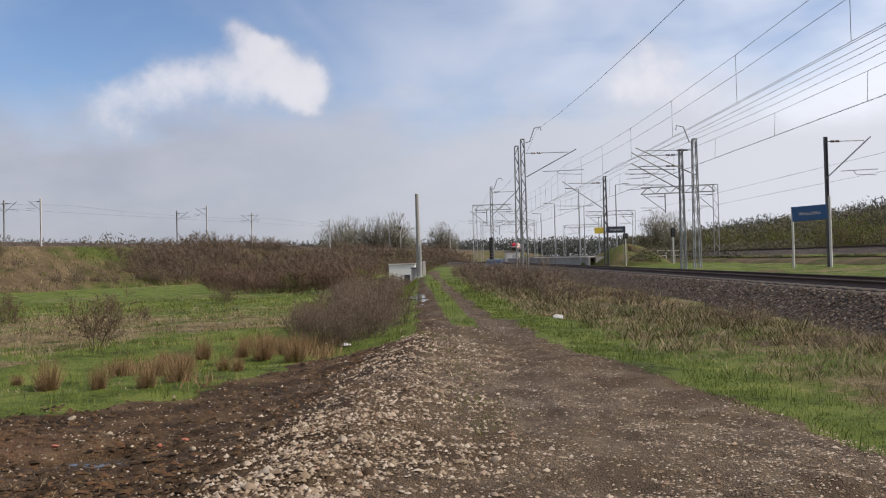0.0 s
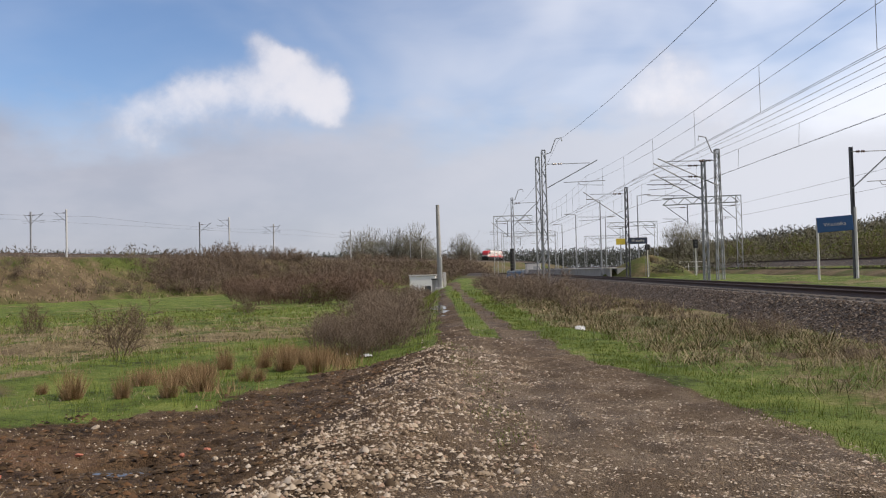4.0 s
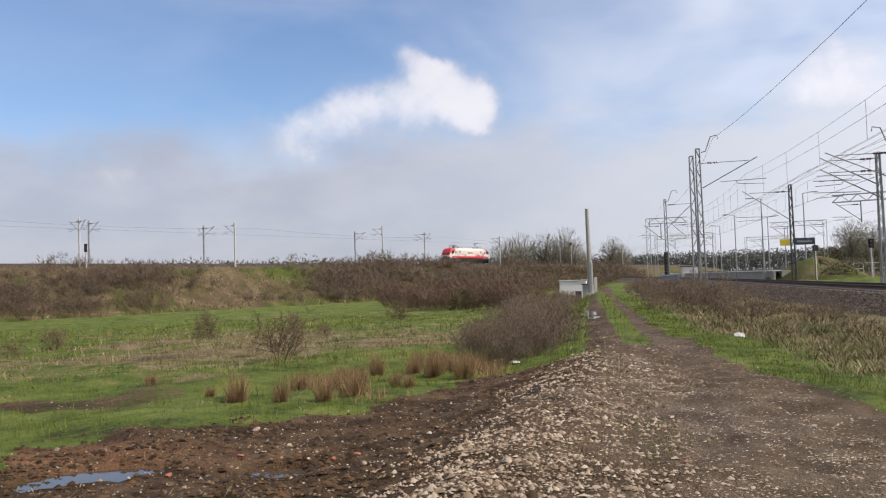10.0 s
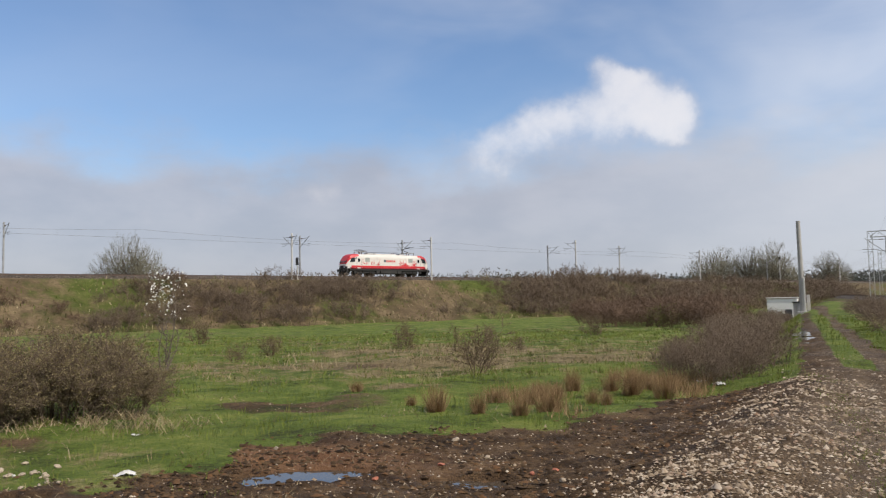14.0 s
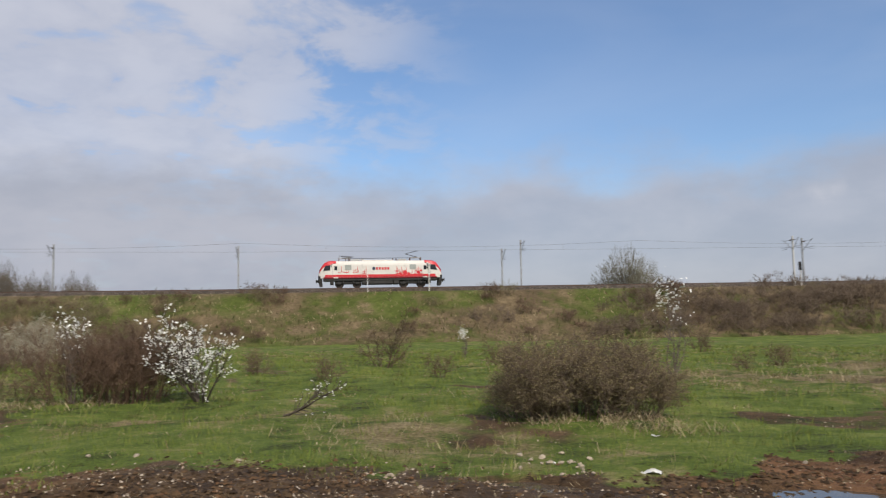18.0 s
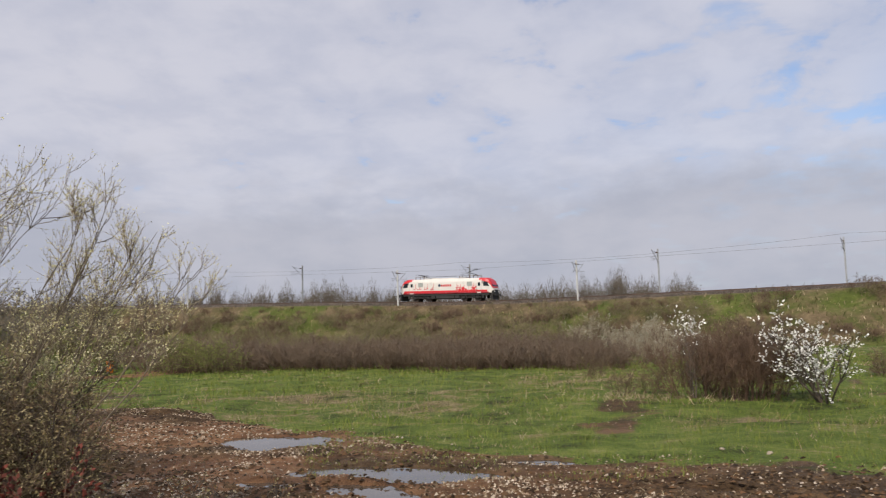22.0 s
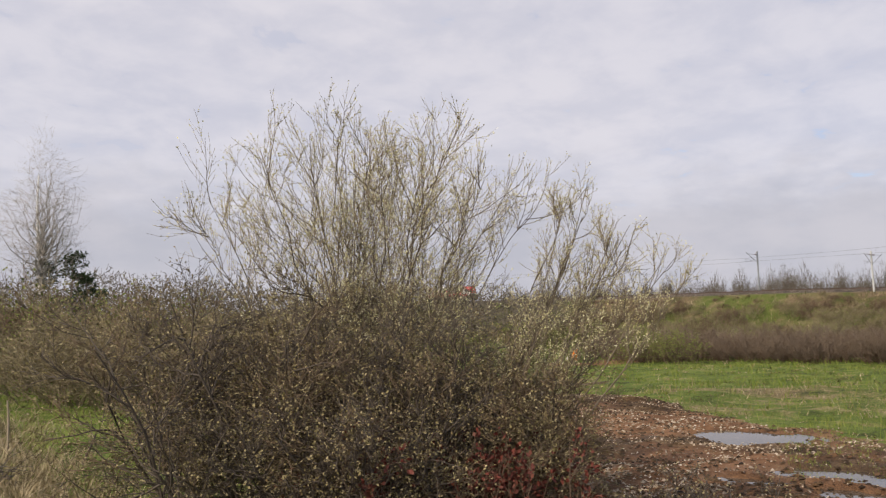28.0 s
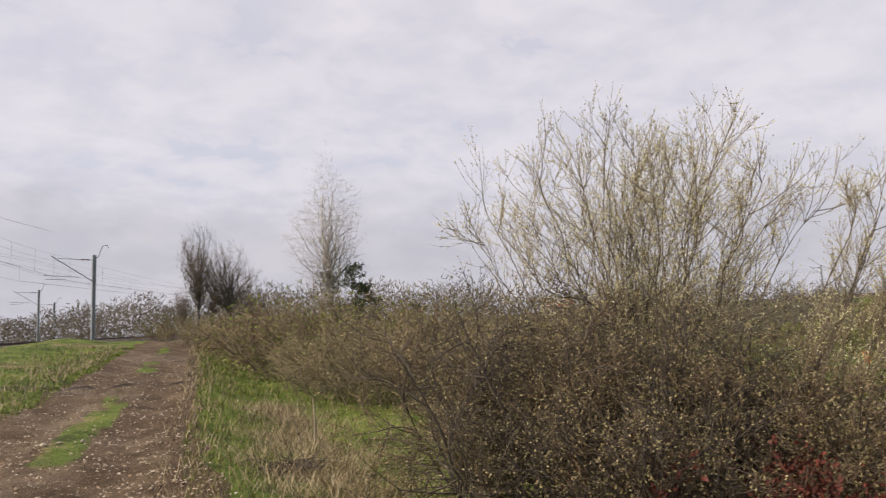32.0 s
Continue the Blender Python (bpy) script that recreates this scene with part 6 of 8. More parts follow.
# red bramble shoots at its foot, thin dead stalks
for i, (x, y) in enumerate(((-4.75, -5.2), (-5.1, -4.85), (-5.4, -4.55), (-4.95, -5.0))):
    ob = bush("bramble", 240 + i, 11, 1.25, 0.8, (6, 4), (0.3, 0.14), REDTWIG, REDLEAF, 0.026, 4, 0.008, 0.4, 0.04, "red-leaved bramble shoots at the foot of the thicket", "bramble", 1.3, "brambles", bend=0.16, base=0.6)
    ob.matrix_world = pose(x, y, zz(x, y), 0, 0, 70 * i)
m = bush("twig_shrub", 250, 14, 0.80, 0.8, (6, 5), (0.42, 0.2), DARKTWIG, LEAF, 0.013, 2, 0.009, 0.8, 0.02, "low sparse thorn shoots growing out of the mud", "shrub", 2.2, "low shoots", bend=0.2, base=0.6)
copies(m, [(-6.0, -3.2, 1.0), (-5.6, -2.7, 0.8), (-6.6, -3.5, 0.95), (-5.2, -3.3, 1.0), (-6.1, -2.2, 0.7), (-6.9, -2.9, 0.7), (-5.0, -2.6, 0.7)], R)

# brown bare shrubs: masters at three sizes, then copies
brown = bush("bare_shrub", 300, 26, 1.75, 1.3, (7, 7), (0.42, 0.2), BROWNTWIG, None, 0.02, 1, 0.012, 0.42, 0.14, "leafless brown shrub beside the gravel road", "shrub", 1.9, "roadside shrubs", base=0.6, far=True)
spots = [(-2.5, 19.0, 0.5), (-2.1, 19.8, 0.62), (-3.1, 19.9, 0.5), (-1.95, 21.0, 0.72), (-2.8, 21.3, 0.7), (-3.7, 21.0, 0.52), (-2.0, 22.6, 0.8), (-2.9, 23.2, 0.78), (-3.9, 22.8, 0.55), (-2.1, 24.8, 0.85), (-3.1, 25.6, 0.75), (-4.3, 25.0, 0.55), (-2.3, 27.5, 0.85), (-3.5, 28.6, 0.75), (-4.9, 28.0, 0.6), (-2.6, 31, 0.8), (-3.9, 32.0, 0.75), (-2.8, 35, 0.85), (-4.4, 36.5, 0.75), (-3.1, 39.5, 0.85), (-4.8, 41.5, 0.8), (-3.3, 45, 0.8), (-5.6, 47.5, 0.8), (-3.7, 52, 0.8), (-6.2, 55, 0.85), (-5.2, 60, 0.7), (-7, 63, 0.9), (-7, 70, 0.85), (-9, 72, 0.9), (-4.7, 76, 0.85), (-5.4, 80, 0.9), (-3.9, 79, 0.75), (-4.4, 70, 0.75), (-6.2, 84, 0.9), (-4.6, 85, 0.8), (-3.5, 74, 0.5)]
copies(brown, spots, R)
# brown brush on the bank right of the road ahead
brush = bush("bank_brush", 305, 26, 1.25, 1.4, (8, 8), (0.42, 0.22), BROWNTWIG, None, 0.03, 1, 0.013, 0.9, 0.04, "brown dead brush on the low railway bank", "shrub", 1.9, "bank brush", base=0.8, far=True)
copies(brush, [(2.6 + R.uniform(-0.4, 2.0), y + R.uniform(-1, 1), R.uniform(0.8, 1.2)) for y in range(37, 88, 4)] + [(3.2 + R.uniform(0, 1.6), y, R.uniform(0.5, 0.7)) for y in range(28, 44, 5)] + [(R.uniform(5.6, 6.6), 10 + 3 * k + R.uniform(-1, 1), R.uniform(0.25, 0.4)) for k in range(7)], R)

# single small trees and bushes of the meadow
ob = bush("meadow_bush", 320, 8, 1.5, 1.0, (7, 5, 4), (0.38, 0.2, 0.1), TWIG, LEAF, 0.02, 1, 0.02, 0.62, 0.04, "small bare thorn bush standing in the meadow", "bush", 1.5, "meadow bushes", base=0.2, far=True)
copies(ob, [(-9.0, 20.5, 0.95), (-32.8, 15.6, 1.6), (-25.8, 10.2, 0.8), (-13.9, 50.3, 1.0), (-24.0, 13.5, 0.6), (-30.0, 9.0, 0.8), (-31.7, -0.5, 0.6), (-28.5, 19.0, 0.7), (-19.1, 22.4, 0.55), (-17.0, 31.0, 0.7), (-21.0, 27.0, 0.6), (-12.5, 33.0, 0.6), (-15.0, 36.0, 0.7), (-25.0, 1.0, 0.7), (-24.3, 0.2, 0.6), (-23.0, 42.0, 0.8), (-38.0, 30.0, 0.9), (-35.0, 38.0, 0.9)], R)
ob = bush("leafy_thicket", 330, 34, 2.1, 1.9, (9, 8, 4), (0.36, 0.2, 0.1), BROWNTWIG, LEAF, 0.019, 3, 0.018, 0.62, 0.04, "broad dark thorn thicket with olive leaf buds", "bush", 1.5, "meadow thickets", base=0.7)
copies(ob, [(-12.6, 9.9, 0.72), (-12.9, 9.2, 0.5), (-12.1, 10.7, 0.56), (-13.2, 10.5, 0.78)], R, 0.95, 1.05)
ob = bush("brown_thicket", 331, 46, 2.1, 1.5, (10, 11), (0.34, 0.18), REDTWIG, None, 0.03, 1, 0.011, 0.38, 0.06, "dense reddish-brown leafless thicket in the meadow", "bush", 1.6, "meadow thickets", base=0.7)
copies(ob, [(-22.75, 3.3, 0.95), (-23.1, 2.6, 1.08), (-23.2, 3.3, 1.02)], R, 0.95, 1.1)
ob = bush("blossom_bush", 340, 10, 2.25, 1.4, (8, 5), (0.36, 0.18), DARKTWIG, BLOSSOM, 0.034, 5, 0.026, 0.95, 0.09, "blackthorn bush covered in white spring blossom", "bush", 1.0, "blossoming bushes", "blossom", base=0.08)
ob.matrix_world = pose(-21.6, 5.0, zz(-21.6, 5.0)) @ Matrix.Diagonal((1.15, 1.15, 1.15, 1))
for seed, x, y, h_, tip in ((341, -15.8, 15.8, 2.9, 0.62), (342, -22.4, 1.95, 2.2, 0.5), (343, -37.8, 22.8, 1.6, 0.3)):
    rng = np.random.default_rng(seed)
    ob = bush("blossom_sapling", seed, 4, h_, 0.4, (12, 4), (0.17, 0.1), BARK, None, 0.03, 0, 0.022, 0.16, 0.08, "slim sapling with white blossom at its top", "sapling", 1.2, "blossoming bushes", base=0.3)
    ob.matrix_world = pose(x, y, zz(x, y), 0, 0, seed)
    top = rng.normal(0, 1, (190, 3)) * np.array([0.17, 0.17, 0.2]) * h_ * 0.5 + np.array([0, 0, h_ * 0.86])
    part("blossom", array_mesh("blossom", *flecks(rng, top, 0.04), BLOSSOM), BLOSSOM, ob)
# a fallen blossoming branch
rng = np.random.default_rng(9)
S = grow(rng, np.array([[0, 0, 0.05], [0.1, 0, 0.05], [0, 0.1, 0.05]]), np.array([[1, 0, 0.45], [0.9, 0.3, 0.55], [1, -0.2, 0.3]]), np.array([1.7, 1.3, 1.4]), 7, 0.1, 0.02)
B = grow(rng, *branch(rng, S, 16, 0.1, 1, 0.8, 0.5), 5, 0.18, 0.08)
ob = empty("fallen_branch", pose(-15.9, 5.2, zz(-15.9, 5.2), 0, 0, 60) @ Matrix.Diagonal((0.85, 0.85, 0.85, 1)))
part("branch_frame", array_mesh("branch_frame", *join(tubes(S, tapered(S, 0.022, 0.006), 5), tubes(B, tapered(B, 0.010, 0.004), 4)), DARKTWIG), DARKTWIG, ob)
at_, w_ = points_on(rng, B, 2, 0.7)
part("blossom", array_mesh("blossom", *flecks(rng, at_, 0.03), BLOSSOM), BLOSSOM, ob)
tagged(ob, "broken dark branch with a few white blossoms lying in the grass", "branch")

# hedge in front of the far bank, and scrub all over its face
hedge = bush("hedge_shrub", 360, 38, 1.7, 2.0, (6, 9), (0.36, 0.2), REDTWIG, None, 0.05, 1, 0.014, 0.75, 0.06, "rounded brown leafless hedge shrub at the meadow's edge", "shrub", 2.0, "hedge", base=0.95, tint=BROWNTWIG, far=True)
spots = []
for az in np.arange(89.5, 120, 1.35):
    d = np.interp(az, [89, 97, 105, 113, 120], [40, 42, 45, 49, 52]) + R.uniform(-1, 2)
    spots.append((*ground_at(az, d), R.uniform(0.85, 1.15)))
    spots.append((*ground_at(az + 0.6, d + 1.8), R.uniform(0.9, 1.2)))
    if az > 92:
        spots.append((*ground_at(az + 0.3, d + 4.0), R.uniform(1.0, 1.3)))
copies(hedge, spots, R, 0.9, 1.1)
green = bush("green_shrub", 361, 24, 2.0, 1.8, (8, 6), (0.42, 0.2), TWIG, GREENLEAF, 0.035, 5, 0.016, 0.6, 0.06, "shrub in fresh yellow-green leaf", "shrub", 2.4, "green shrubs", base=0.6, far=True)
copies(green, [(*ground_at(119, 49), 1.0), (*ground_at(116.2, 47), 1.05), (*ground_at(118, 51), 1.0), (*ground_at(5.75, 82), 1.15), (*ground_at(10.4, 75), 1.0), (*ground_at(-26.4, 84), 2.0), (*ground_at(-27.2, 88), 1.8), (*ground_at(-19.5, 120), 1.8), (*ground_at(-22, 105), 1.6), (*ground_at(122, 62), 1.3), (*ground_at(126, 56), 1.3), (*ground_at(131, 60), 1.4)], R)


def bank_spot(s, off):
    """A place on the near face of the far embankment, off metres from the rails."""
    x, y, _ = on_line(s, off)
    zr, zg = float(np.interp(s, LS, LZ)) - 0.75, float(height(np.array([x]), np.array([y]), False)[0])
    w = np.interp(off, [4.6, 7, 10, 13, 16, 19], [0.0, 0.22, 0.44, 0.66, 0.86, 0.99])
    return x, y, zr * (1 - w) + zg * w


olive = bush("bank_shrub", 370, 18, 2.5, 1.6, (5, 8), (0.40, 0.2), OLIVETWIG, GREENLEAF, 0.032, 1, 0.015, 0.5, 0.08, "thin olive-brown shrub on the embankment's face", "shrub", 3.4, "embankment shrubs", base=0.7, far=True)
dark = bush("scrub_bush", 371, 22, 2.2, 2.4, (6, 9), (0.40, 0.2), BROWNTWIG, None, 0.06, 1, 0.017, 0.75, 0.07, "low reddish-brown leafless shrub on the embankment's face", "shrub", 3.8, "embankment shrubs", base=0.9, far=True)
so, zo, sd, zd = [], [], [], []
while len(sd) < 250:
    x, y, z = bank_spot(R.uniform(-250, 5), R.uniform(5.0, 19))
    az = math.degrees(math.atan2(-x, y))
    if R.random() < np.interp(az, [3, 8, 20, 22.5, 29, 31.5, 45, 49], [0.5, 0.9, 0.9, 0.06, 0.06, 1, 1, 0.05]):
        sd.append((x, y, R.uniform(0.9, 1.5) * (1.25 if az < 20 else 1.0)))
        zd.append(z)
for k in range(34):
    x, y, z = bank_spot(R.uniform(-250, -90), R.uniform(5, 18))
    so.append((x, y, R.uniform(0.6, 1.2)))
    zo.append(z)
for k in range(46):
    s, off = R.uniform(-70, 55), R.choice([R.uniform(5, 9), R.uniform(9, 19)])
    x, y, z = bank_spot(s, off)
    (sd if R.random() < 0.7 else so).append((x, y, R.uniform(0.45, 1.05)))
    (zd if len(zd) < len(sd) else zo).append(z)
for k in range(380):
    s, off = R.uniform(38, 205), R.uniform(4.8, 20)
    x, y, z = bank_spot(s, off)
    low = np.interp(off, [5, 8, 12, 20], [0.34, 0.7, 1.1, 1.25])
    if R.random() < 0.55:
        so.append((x, y, low * R.uniform(0.75, 1.2)))
        zo.append(z)
    else:
        sd.append((x, y, low * R.uniform(0.7, 1.1)))
        zd.append(z)
pale = bush("pale_shrub", 372, 18, 1.9, 1.7, (7, 8), (0.4, 0.2), PALETWIG, PALEBUD, 0.03, 3, 0.014, 0.8, 0.05, "pale grey-green shrub in bud before the embankment", "shrub", 2.0, "pale shrubs", base=0.8, far=True)
copies(pale, [(*ground_at(85.5, 45), 1.0), (*ground_at(86.8, 48), 1.1), (*ground_at(88.3, 46), 1.0), (*ground_at(84.4, 52), 1.2), (*ground_at(87.6, 55), 1.4), (*ground_at(86.2, 58), 1.5), (*ground_at(89.8, 57), 1.3)], R)
# scrub between the meadow and the bank ahead
for k in range(64):
    x, y = ground_at(R.uniform(6.0, 16.0), R.uniform(72, 150))
    sd.append((x, y, R.uniform(0.9, 1.7)))
    zd.append(zz(x, y))
for k in range(26):
    x, y = ground_at(R.uniform(90, 118), R.uniform(55, 105))
    so.append((x, y, R.uniform(0.8, 1.3)))
    zo.append(zz(x, y))
n_ = 250
copies(dark, sd[:n_], R, 0.9, 1.1, 0.1, zd[:n_])
mixed = bush("brown_shrub", 373, 20, 2.2, 2.0, (6, 9), (0.40, 0.2), REDTWIG, None, 0.06, 1, 0.016, 0.6, 0.08, "rounded brown leafless shrub at the embankment's foot", "shrub", 3.6, "embankment shrubs", base=0.8, far=True)
copies(mixed, sd[n_:], R, 0.9, 1.1, 0.1, zd[n_:])
copies(olive, so, R, 0.9, 1.1, 0.1, zo)


# trees with one trunk
def tree(name, seed, h_, crown, counts, lengths, wood, leaf=None, leaf_size=0.1, leaves=1, label="", lo=0.3, angle=0.8, lift=0.05, trunk=0.16, thick=1.0, droop=0.0, group="trees", leaf_name="foliage", trunk_mat=None, far=False):
    rng = np.random.default_rng(seed)
    T = grow(rng, np.array([[0, 0, -0.3]]), np.array([[0, 0, 1.0]]), np.array([h_ + 0.3]), 14, 0.03, 0.06)
    B = grow(rng, *branch(rng, T, counts[0], lo, 0.97, angle, crown), 4 if far else 8, 0.12, lift)
    C = grow(rng, *branch(rng, B, counts[1], 0.2, 1.0, 0.7, lengths[0]), 3 if far else 6, 0.14, lift - droop)
    D = grow(rng, *branch(rng, C, counts[2], 0.15, 1.0, 0.6, lengths[1]), 3, 0.14, lift - droop * 2)
    ob = empty(name)
    part("trunk", array_mesh("trunk", *tubes(T, tapered(T, trunk, trunk * 0.15), 9), trunk_mat or wood, True), wood, ob)
    part("branch_frame", array_mesh("branch_frame", *join(tubes(B, tapered(B, trunk * 0.36, trunk * 0.1), 3 if far else 5), spikes(C, trunk * 0.13 * thick) if far else tubes(C, tapered(C, trunk * 0.12 * thick, trunk * 0.05 * thick), 3)), wood, True), wood, ob)
    part("twig_growth", array_mesh("twig_growth", *spikes(D, trunk * 0.06 * thick), wood), wood, ob)
    if leaf:
        at_, way_ = points_on(rng, D, leaves)
        part(leaf_name, array_mesh(leaf_name, *flecks(rng, at_, leaf_size, way_), leaf), leaf, ob)
    tagged(ob, label, "tree", group)
    return as_growth(ob)


def bare_tree(name, seed, h_, lobes, sprays, spray, wood, twig, label, group, trunk=0.16, thin=0.02, rise=0.3, trunk_mat=None, wide=0.0, loose=0.28):
    """A leafless crown: limbs run from the trunk into the lobes (x, y, z, width, height as shares of the height), and sprays of twigs fill them."""
    rng = np.random.default_rng(seed)
    L_ = np.array(lobes) * h_
    T = grow(rng, np.array([[0, 0, -0.3]]), np.array([[0, 0, 1.0]]), np.array([h_ * 0.8]), 10, 0.03, 0.06)
    pickl = rng.choice(len(L_), sprays, p=L_[:, 3] ** 2 * L_[:, 4] / np.sum(L_[:, 3] ** 2 * L_[:, 4]))
    at_ = L_[pickl, :3] + unit(rng.normal(0, 1, (sprays, 3))) * rng.uniform(0, 1, (sprays, 1)) ** 0.42 * L_[pickl][:, [3, 3, 4]]
    root = np.stack([0 * at_[:, 0], 0 * at_[:, 0], h_ * 0.22 * (1 - wide) + wide * at_[:, 2]], 1)
    way_ = unit(unit(at_ - root) + rng.normal(0, loose, at_.shape) + [0, 0, rise])
    length = spray * rng.uniform(0.6, 1.3, sprays)
    P = grow(rng, at_ - way_ * length[:, None] * 0.5, way_, length, 3, 0.12, 0.05)
    Q = grow(rng, *branch(rng, P, 2, 0.1, 0.9, 0.6, spray * 0.6), 3, 0.12, 0.08)
    # limbs from the trunk to a share of the sprays
    k = min(sprays, 90)
    to = at_[:k]
    low = np.clip(to[:, 2] / h_ * 0.62, 0.12, 0.7)
    foot = np.stack([0 * low, 0 * low, low * h_], 1)
    t = np.linspace(0, 1, 5)[None, :, None]
    M = foot[:, None] + (to - foot)[:, None] * np.concatenate([t ** 0.9, t ** 0.9, t ** 1.25], 2)
    M[:, 1:-1] += rng.normal(0, 0.018 * h_, M[:, 1:-1].shape)
    ob = empty(name)
    part("trunk", array_mesh("trunk", *tubes(T, tapered(T, trunk, trunk * 0.25), 8), trunk_mat or wood, True), wood, ob)
    part("branch_frame", array_mesh("branch_frame", *tubes(M, tapered(M, trunk * 0.26, thin * 1.2), 3), wood, True), wood, ob)
    part("twig_growth", array_mesh("twig_growth", *join(spikes(P, thin), spikes(Q, thin * 0.75)), twig), twig, ob)
    tagged(ob, label, "tree", group)
    return as_growth(ob)


birch = bare_tree("birch_tree", 400, 11.2, [(0, 0, 0.40, 0.19, 0.16), (0.03, 0.02, 0.55, 0.20, 0.18), (-0.03, 0, 0.7, 0.15, 0.16), (0.01, 0, 0.86, 0.08, 0.14)], 1150, 0.85, BIRCHTWIG, BIRCHTWIG, "tall white-barked birch, still leafless, with fine drooping twigs", "roadside trees", 0.13, 0.0058, -0.05, BIRCHBARK, 0.9, 0.5)
x, y = ground_at(158.5, 45)
birch.matrix_world = pose(x, y, zz(x, y), 0, 0, 0)
GREYBARK = plain("grey_tree_bark", (0.10, 0.083, 0.067), 0.9, 0.0, 0.35, 6.0, 0.5)
rt = bare_tree("roadside_tree", 401, 6.2, [(0, 0, 0.72, 0.2, 0.28), (-0.18, 0.08, 0.6, 0.15, 0.2), (0.18, -0.08, 0.62, 0.15, 0.2)], 560, 0.8, GREYBARK, GREYBARK, "leafless grey roadside tree with spreading crown", "roadside trees", 0.12, 0.007, 0.25, None, 0.0, 0.5)
copies(rt, [(*ground_at(167.2, 44), 0.96), (*ground_at(165.2, 45), 0.98), (*ground_at(166.2, 50), 0.74), (*ground_at(164.0, 52), 0.6), (*ground_at(168.2, 58), 0.55)], R, 0.95, 1.05)
shrub = bush("roadside_shrub", 410, 22, 2.4, 2.0, (8, 9), (0.42, 0.2), OLIVETWIG, LEAF, 0.034, 1, 0.018, 0.75, 0.05, "brown and olive roadside shrub in bud", "shrub", 1.8, "roadside hedge", base=0.7, far=True)
copies(shrub, [(*ground_at(az, d), k) for az, d, k in ((160.2, 26, 0.95), (157.6, 28, 1.05), (161.6, 31, 1.0), (159, 33, 1.1), (162.6, 36, 1.05), (160.4, 39, 1.1), (148, 27, 1.0), (145, 26, 1.0), (163.6, 42, 1.0), (152, 30, 1.1), (148, 36, 1.1), (142, 34, 1.0), (138, 38, 1.0), (157.4, 19.5, 0.62), (155.6, 18.5, 0.66), (154, 20, 0.8), (152, 18.5, 0.75), (156.6, 22, 0.85), (150, 20, 0.85), (158.4, 23, 0.8), (147, 21, 0.9), (166.3, 41, 0.75), (168.0, 43, 0.6), (164.8, 40, 0.9), (163.4, 38, 1.05), (161.8, 35, 1.1))], R)
rust = bush("roadside_shrub", 411, 22, 2.3, 1.8, (8, 6), (0.42, 0.2), REDTWIG, GREENLEAF, 0.05, 1, 0.018, 0.7, 0.05, "reddish roadside shrub with the first green leaves", "shrub", 1.8, "roadside hedge", base=0.7, far=True)
copies(rust, [(*ground_at(az, d), k) for az, d, k in ((157.0, 22.5, 0.85), (158.8, 25, 1.0), (159.8, 27, 1.0), (160.8, 29, 1.0), (162, 34, 1.0), (155, 26, 1.0), (150.5, 26, 1.0), (166, 52, 1.0), (168, 64, 1.1), (170, 70, 1.1))], R)
pine = tree("pine_tree", 420, 8.6, 1.9, (26, 7, 5), (0.7, 0.35), BARK, NEEDLE, 0.10, 4, "dark green pine behind the roadside hedge", 0.35, 1.1, 0.06, 0.14, 1.2, 0.0, "pines", "needle_growth")
copies(pine, [(*ground_at(156.9, 82), 1.0), (*ground_at(155.9, 84), 0.92), (*ground_at(158.1, 90), 1.0), (*ground_at(155.1, 95), 0.85), (*ground_at(152, 90), 0.75)], R, 0.95, 1.08)
far = bare_tree("far_tree", 430, 13, [(0, 0, 0.62, 0.30, 0.34), (-0.24, 0.1, 0.52, 0.22, 0.26), (0.24, -0.1, 0.54, 0.22, 0.28), (0.05, 0.2, 0.5, 0.25, 0.25)], 1300, 1.15, FARWOOD, FARTWIG, "distant leafless tree with a rounded crown", "distant trees", 0.22, 0.026)
copies(far, [(*ground_at(az, d), k * 1.2) for az, d, k in ((7.5, 300, 1.5), (6.6, 305, 1.4), (4.95, 300, 1.38), (4.3, 306, 1.3), (3.45, 300, 1.4), (2.9, 306, 1.25), (0.2, 330, 1.15), (-0.5, 335, 1.05), (47.2, 205, 1.32), (46.3, 210, 1.2), (48.3, 210, 1.0), (49.5, 215, 0.6), (43.5, 230, 0.75), (-14.8, 190, 0.8), (-16.0, 200, 0.7), (51, 220, 0.55), (54, 224, 0.5), (59, 230, 0.56), (62, 228, 0.5), (65.5, 230, 0.56), (69, 232, 0.52), (72, 235, 0.62), (74.5, 232, 0.6), (78, 230, 0.56))], R, 0.95, 1.05)
slim = bare_tree("slim_far_tree", 431, 10.5, [(0, 0, 0.62, 0.13, 0.36), (-0.08, 0.04, 0.5, 0.12, 0.32), (0.08, -0.03, 0.52, 0.11, 0.3)], 500, 1.15, FARWOOD, FARWOOD, "slim leafless tree in the row behind the embankment", "tree row", 0.12, 0.019, 1.0)
ROW_AZ, ROW_TOP = [80, 82, 86, 88, 92, 100, 107, 115, 126], [0.052, 0.066, 0.064, 0.069, 0.064, 0.060, 0.062, 0.060, 0.058]
spots = []
for az in np.concatenate([np.arange(83.5, 91.5, 0.42), np.arange(92.5, 98.8, 0.4), np.arange(99.6, 107.2, 0.36), np.arange(107.8, 128, 0.36)]):
    d = R.uniform(195, 225)
    top = np.interp(az, ROW_AZ, ROW_TOP) * R.uniform(0.82, 1.06)
    spots.append((*ground_at(az + R.uniform(-0.3, 0.3), d), (top * d + 0.6) / 9.0))
copies(slim, spots, R, 0.97, 1.03)


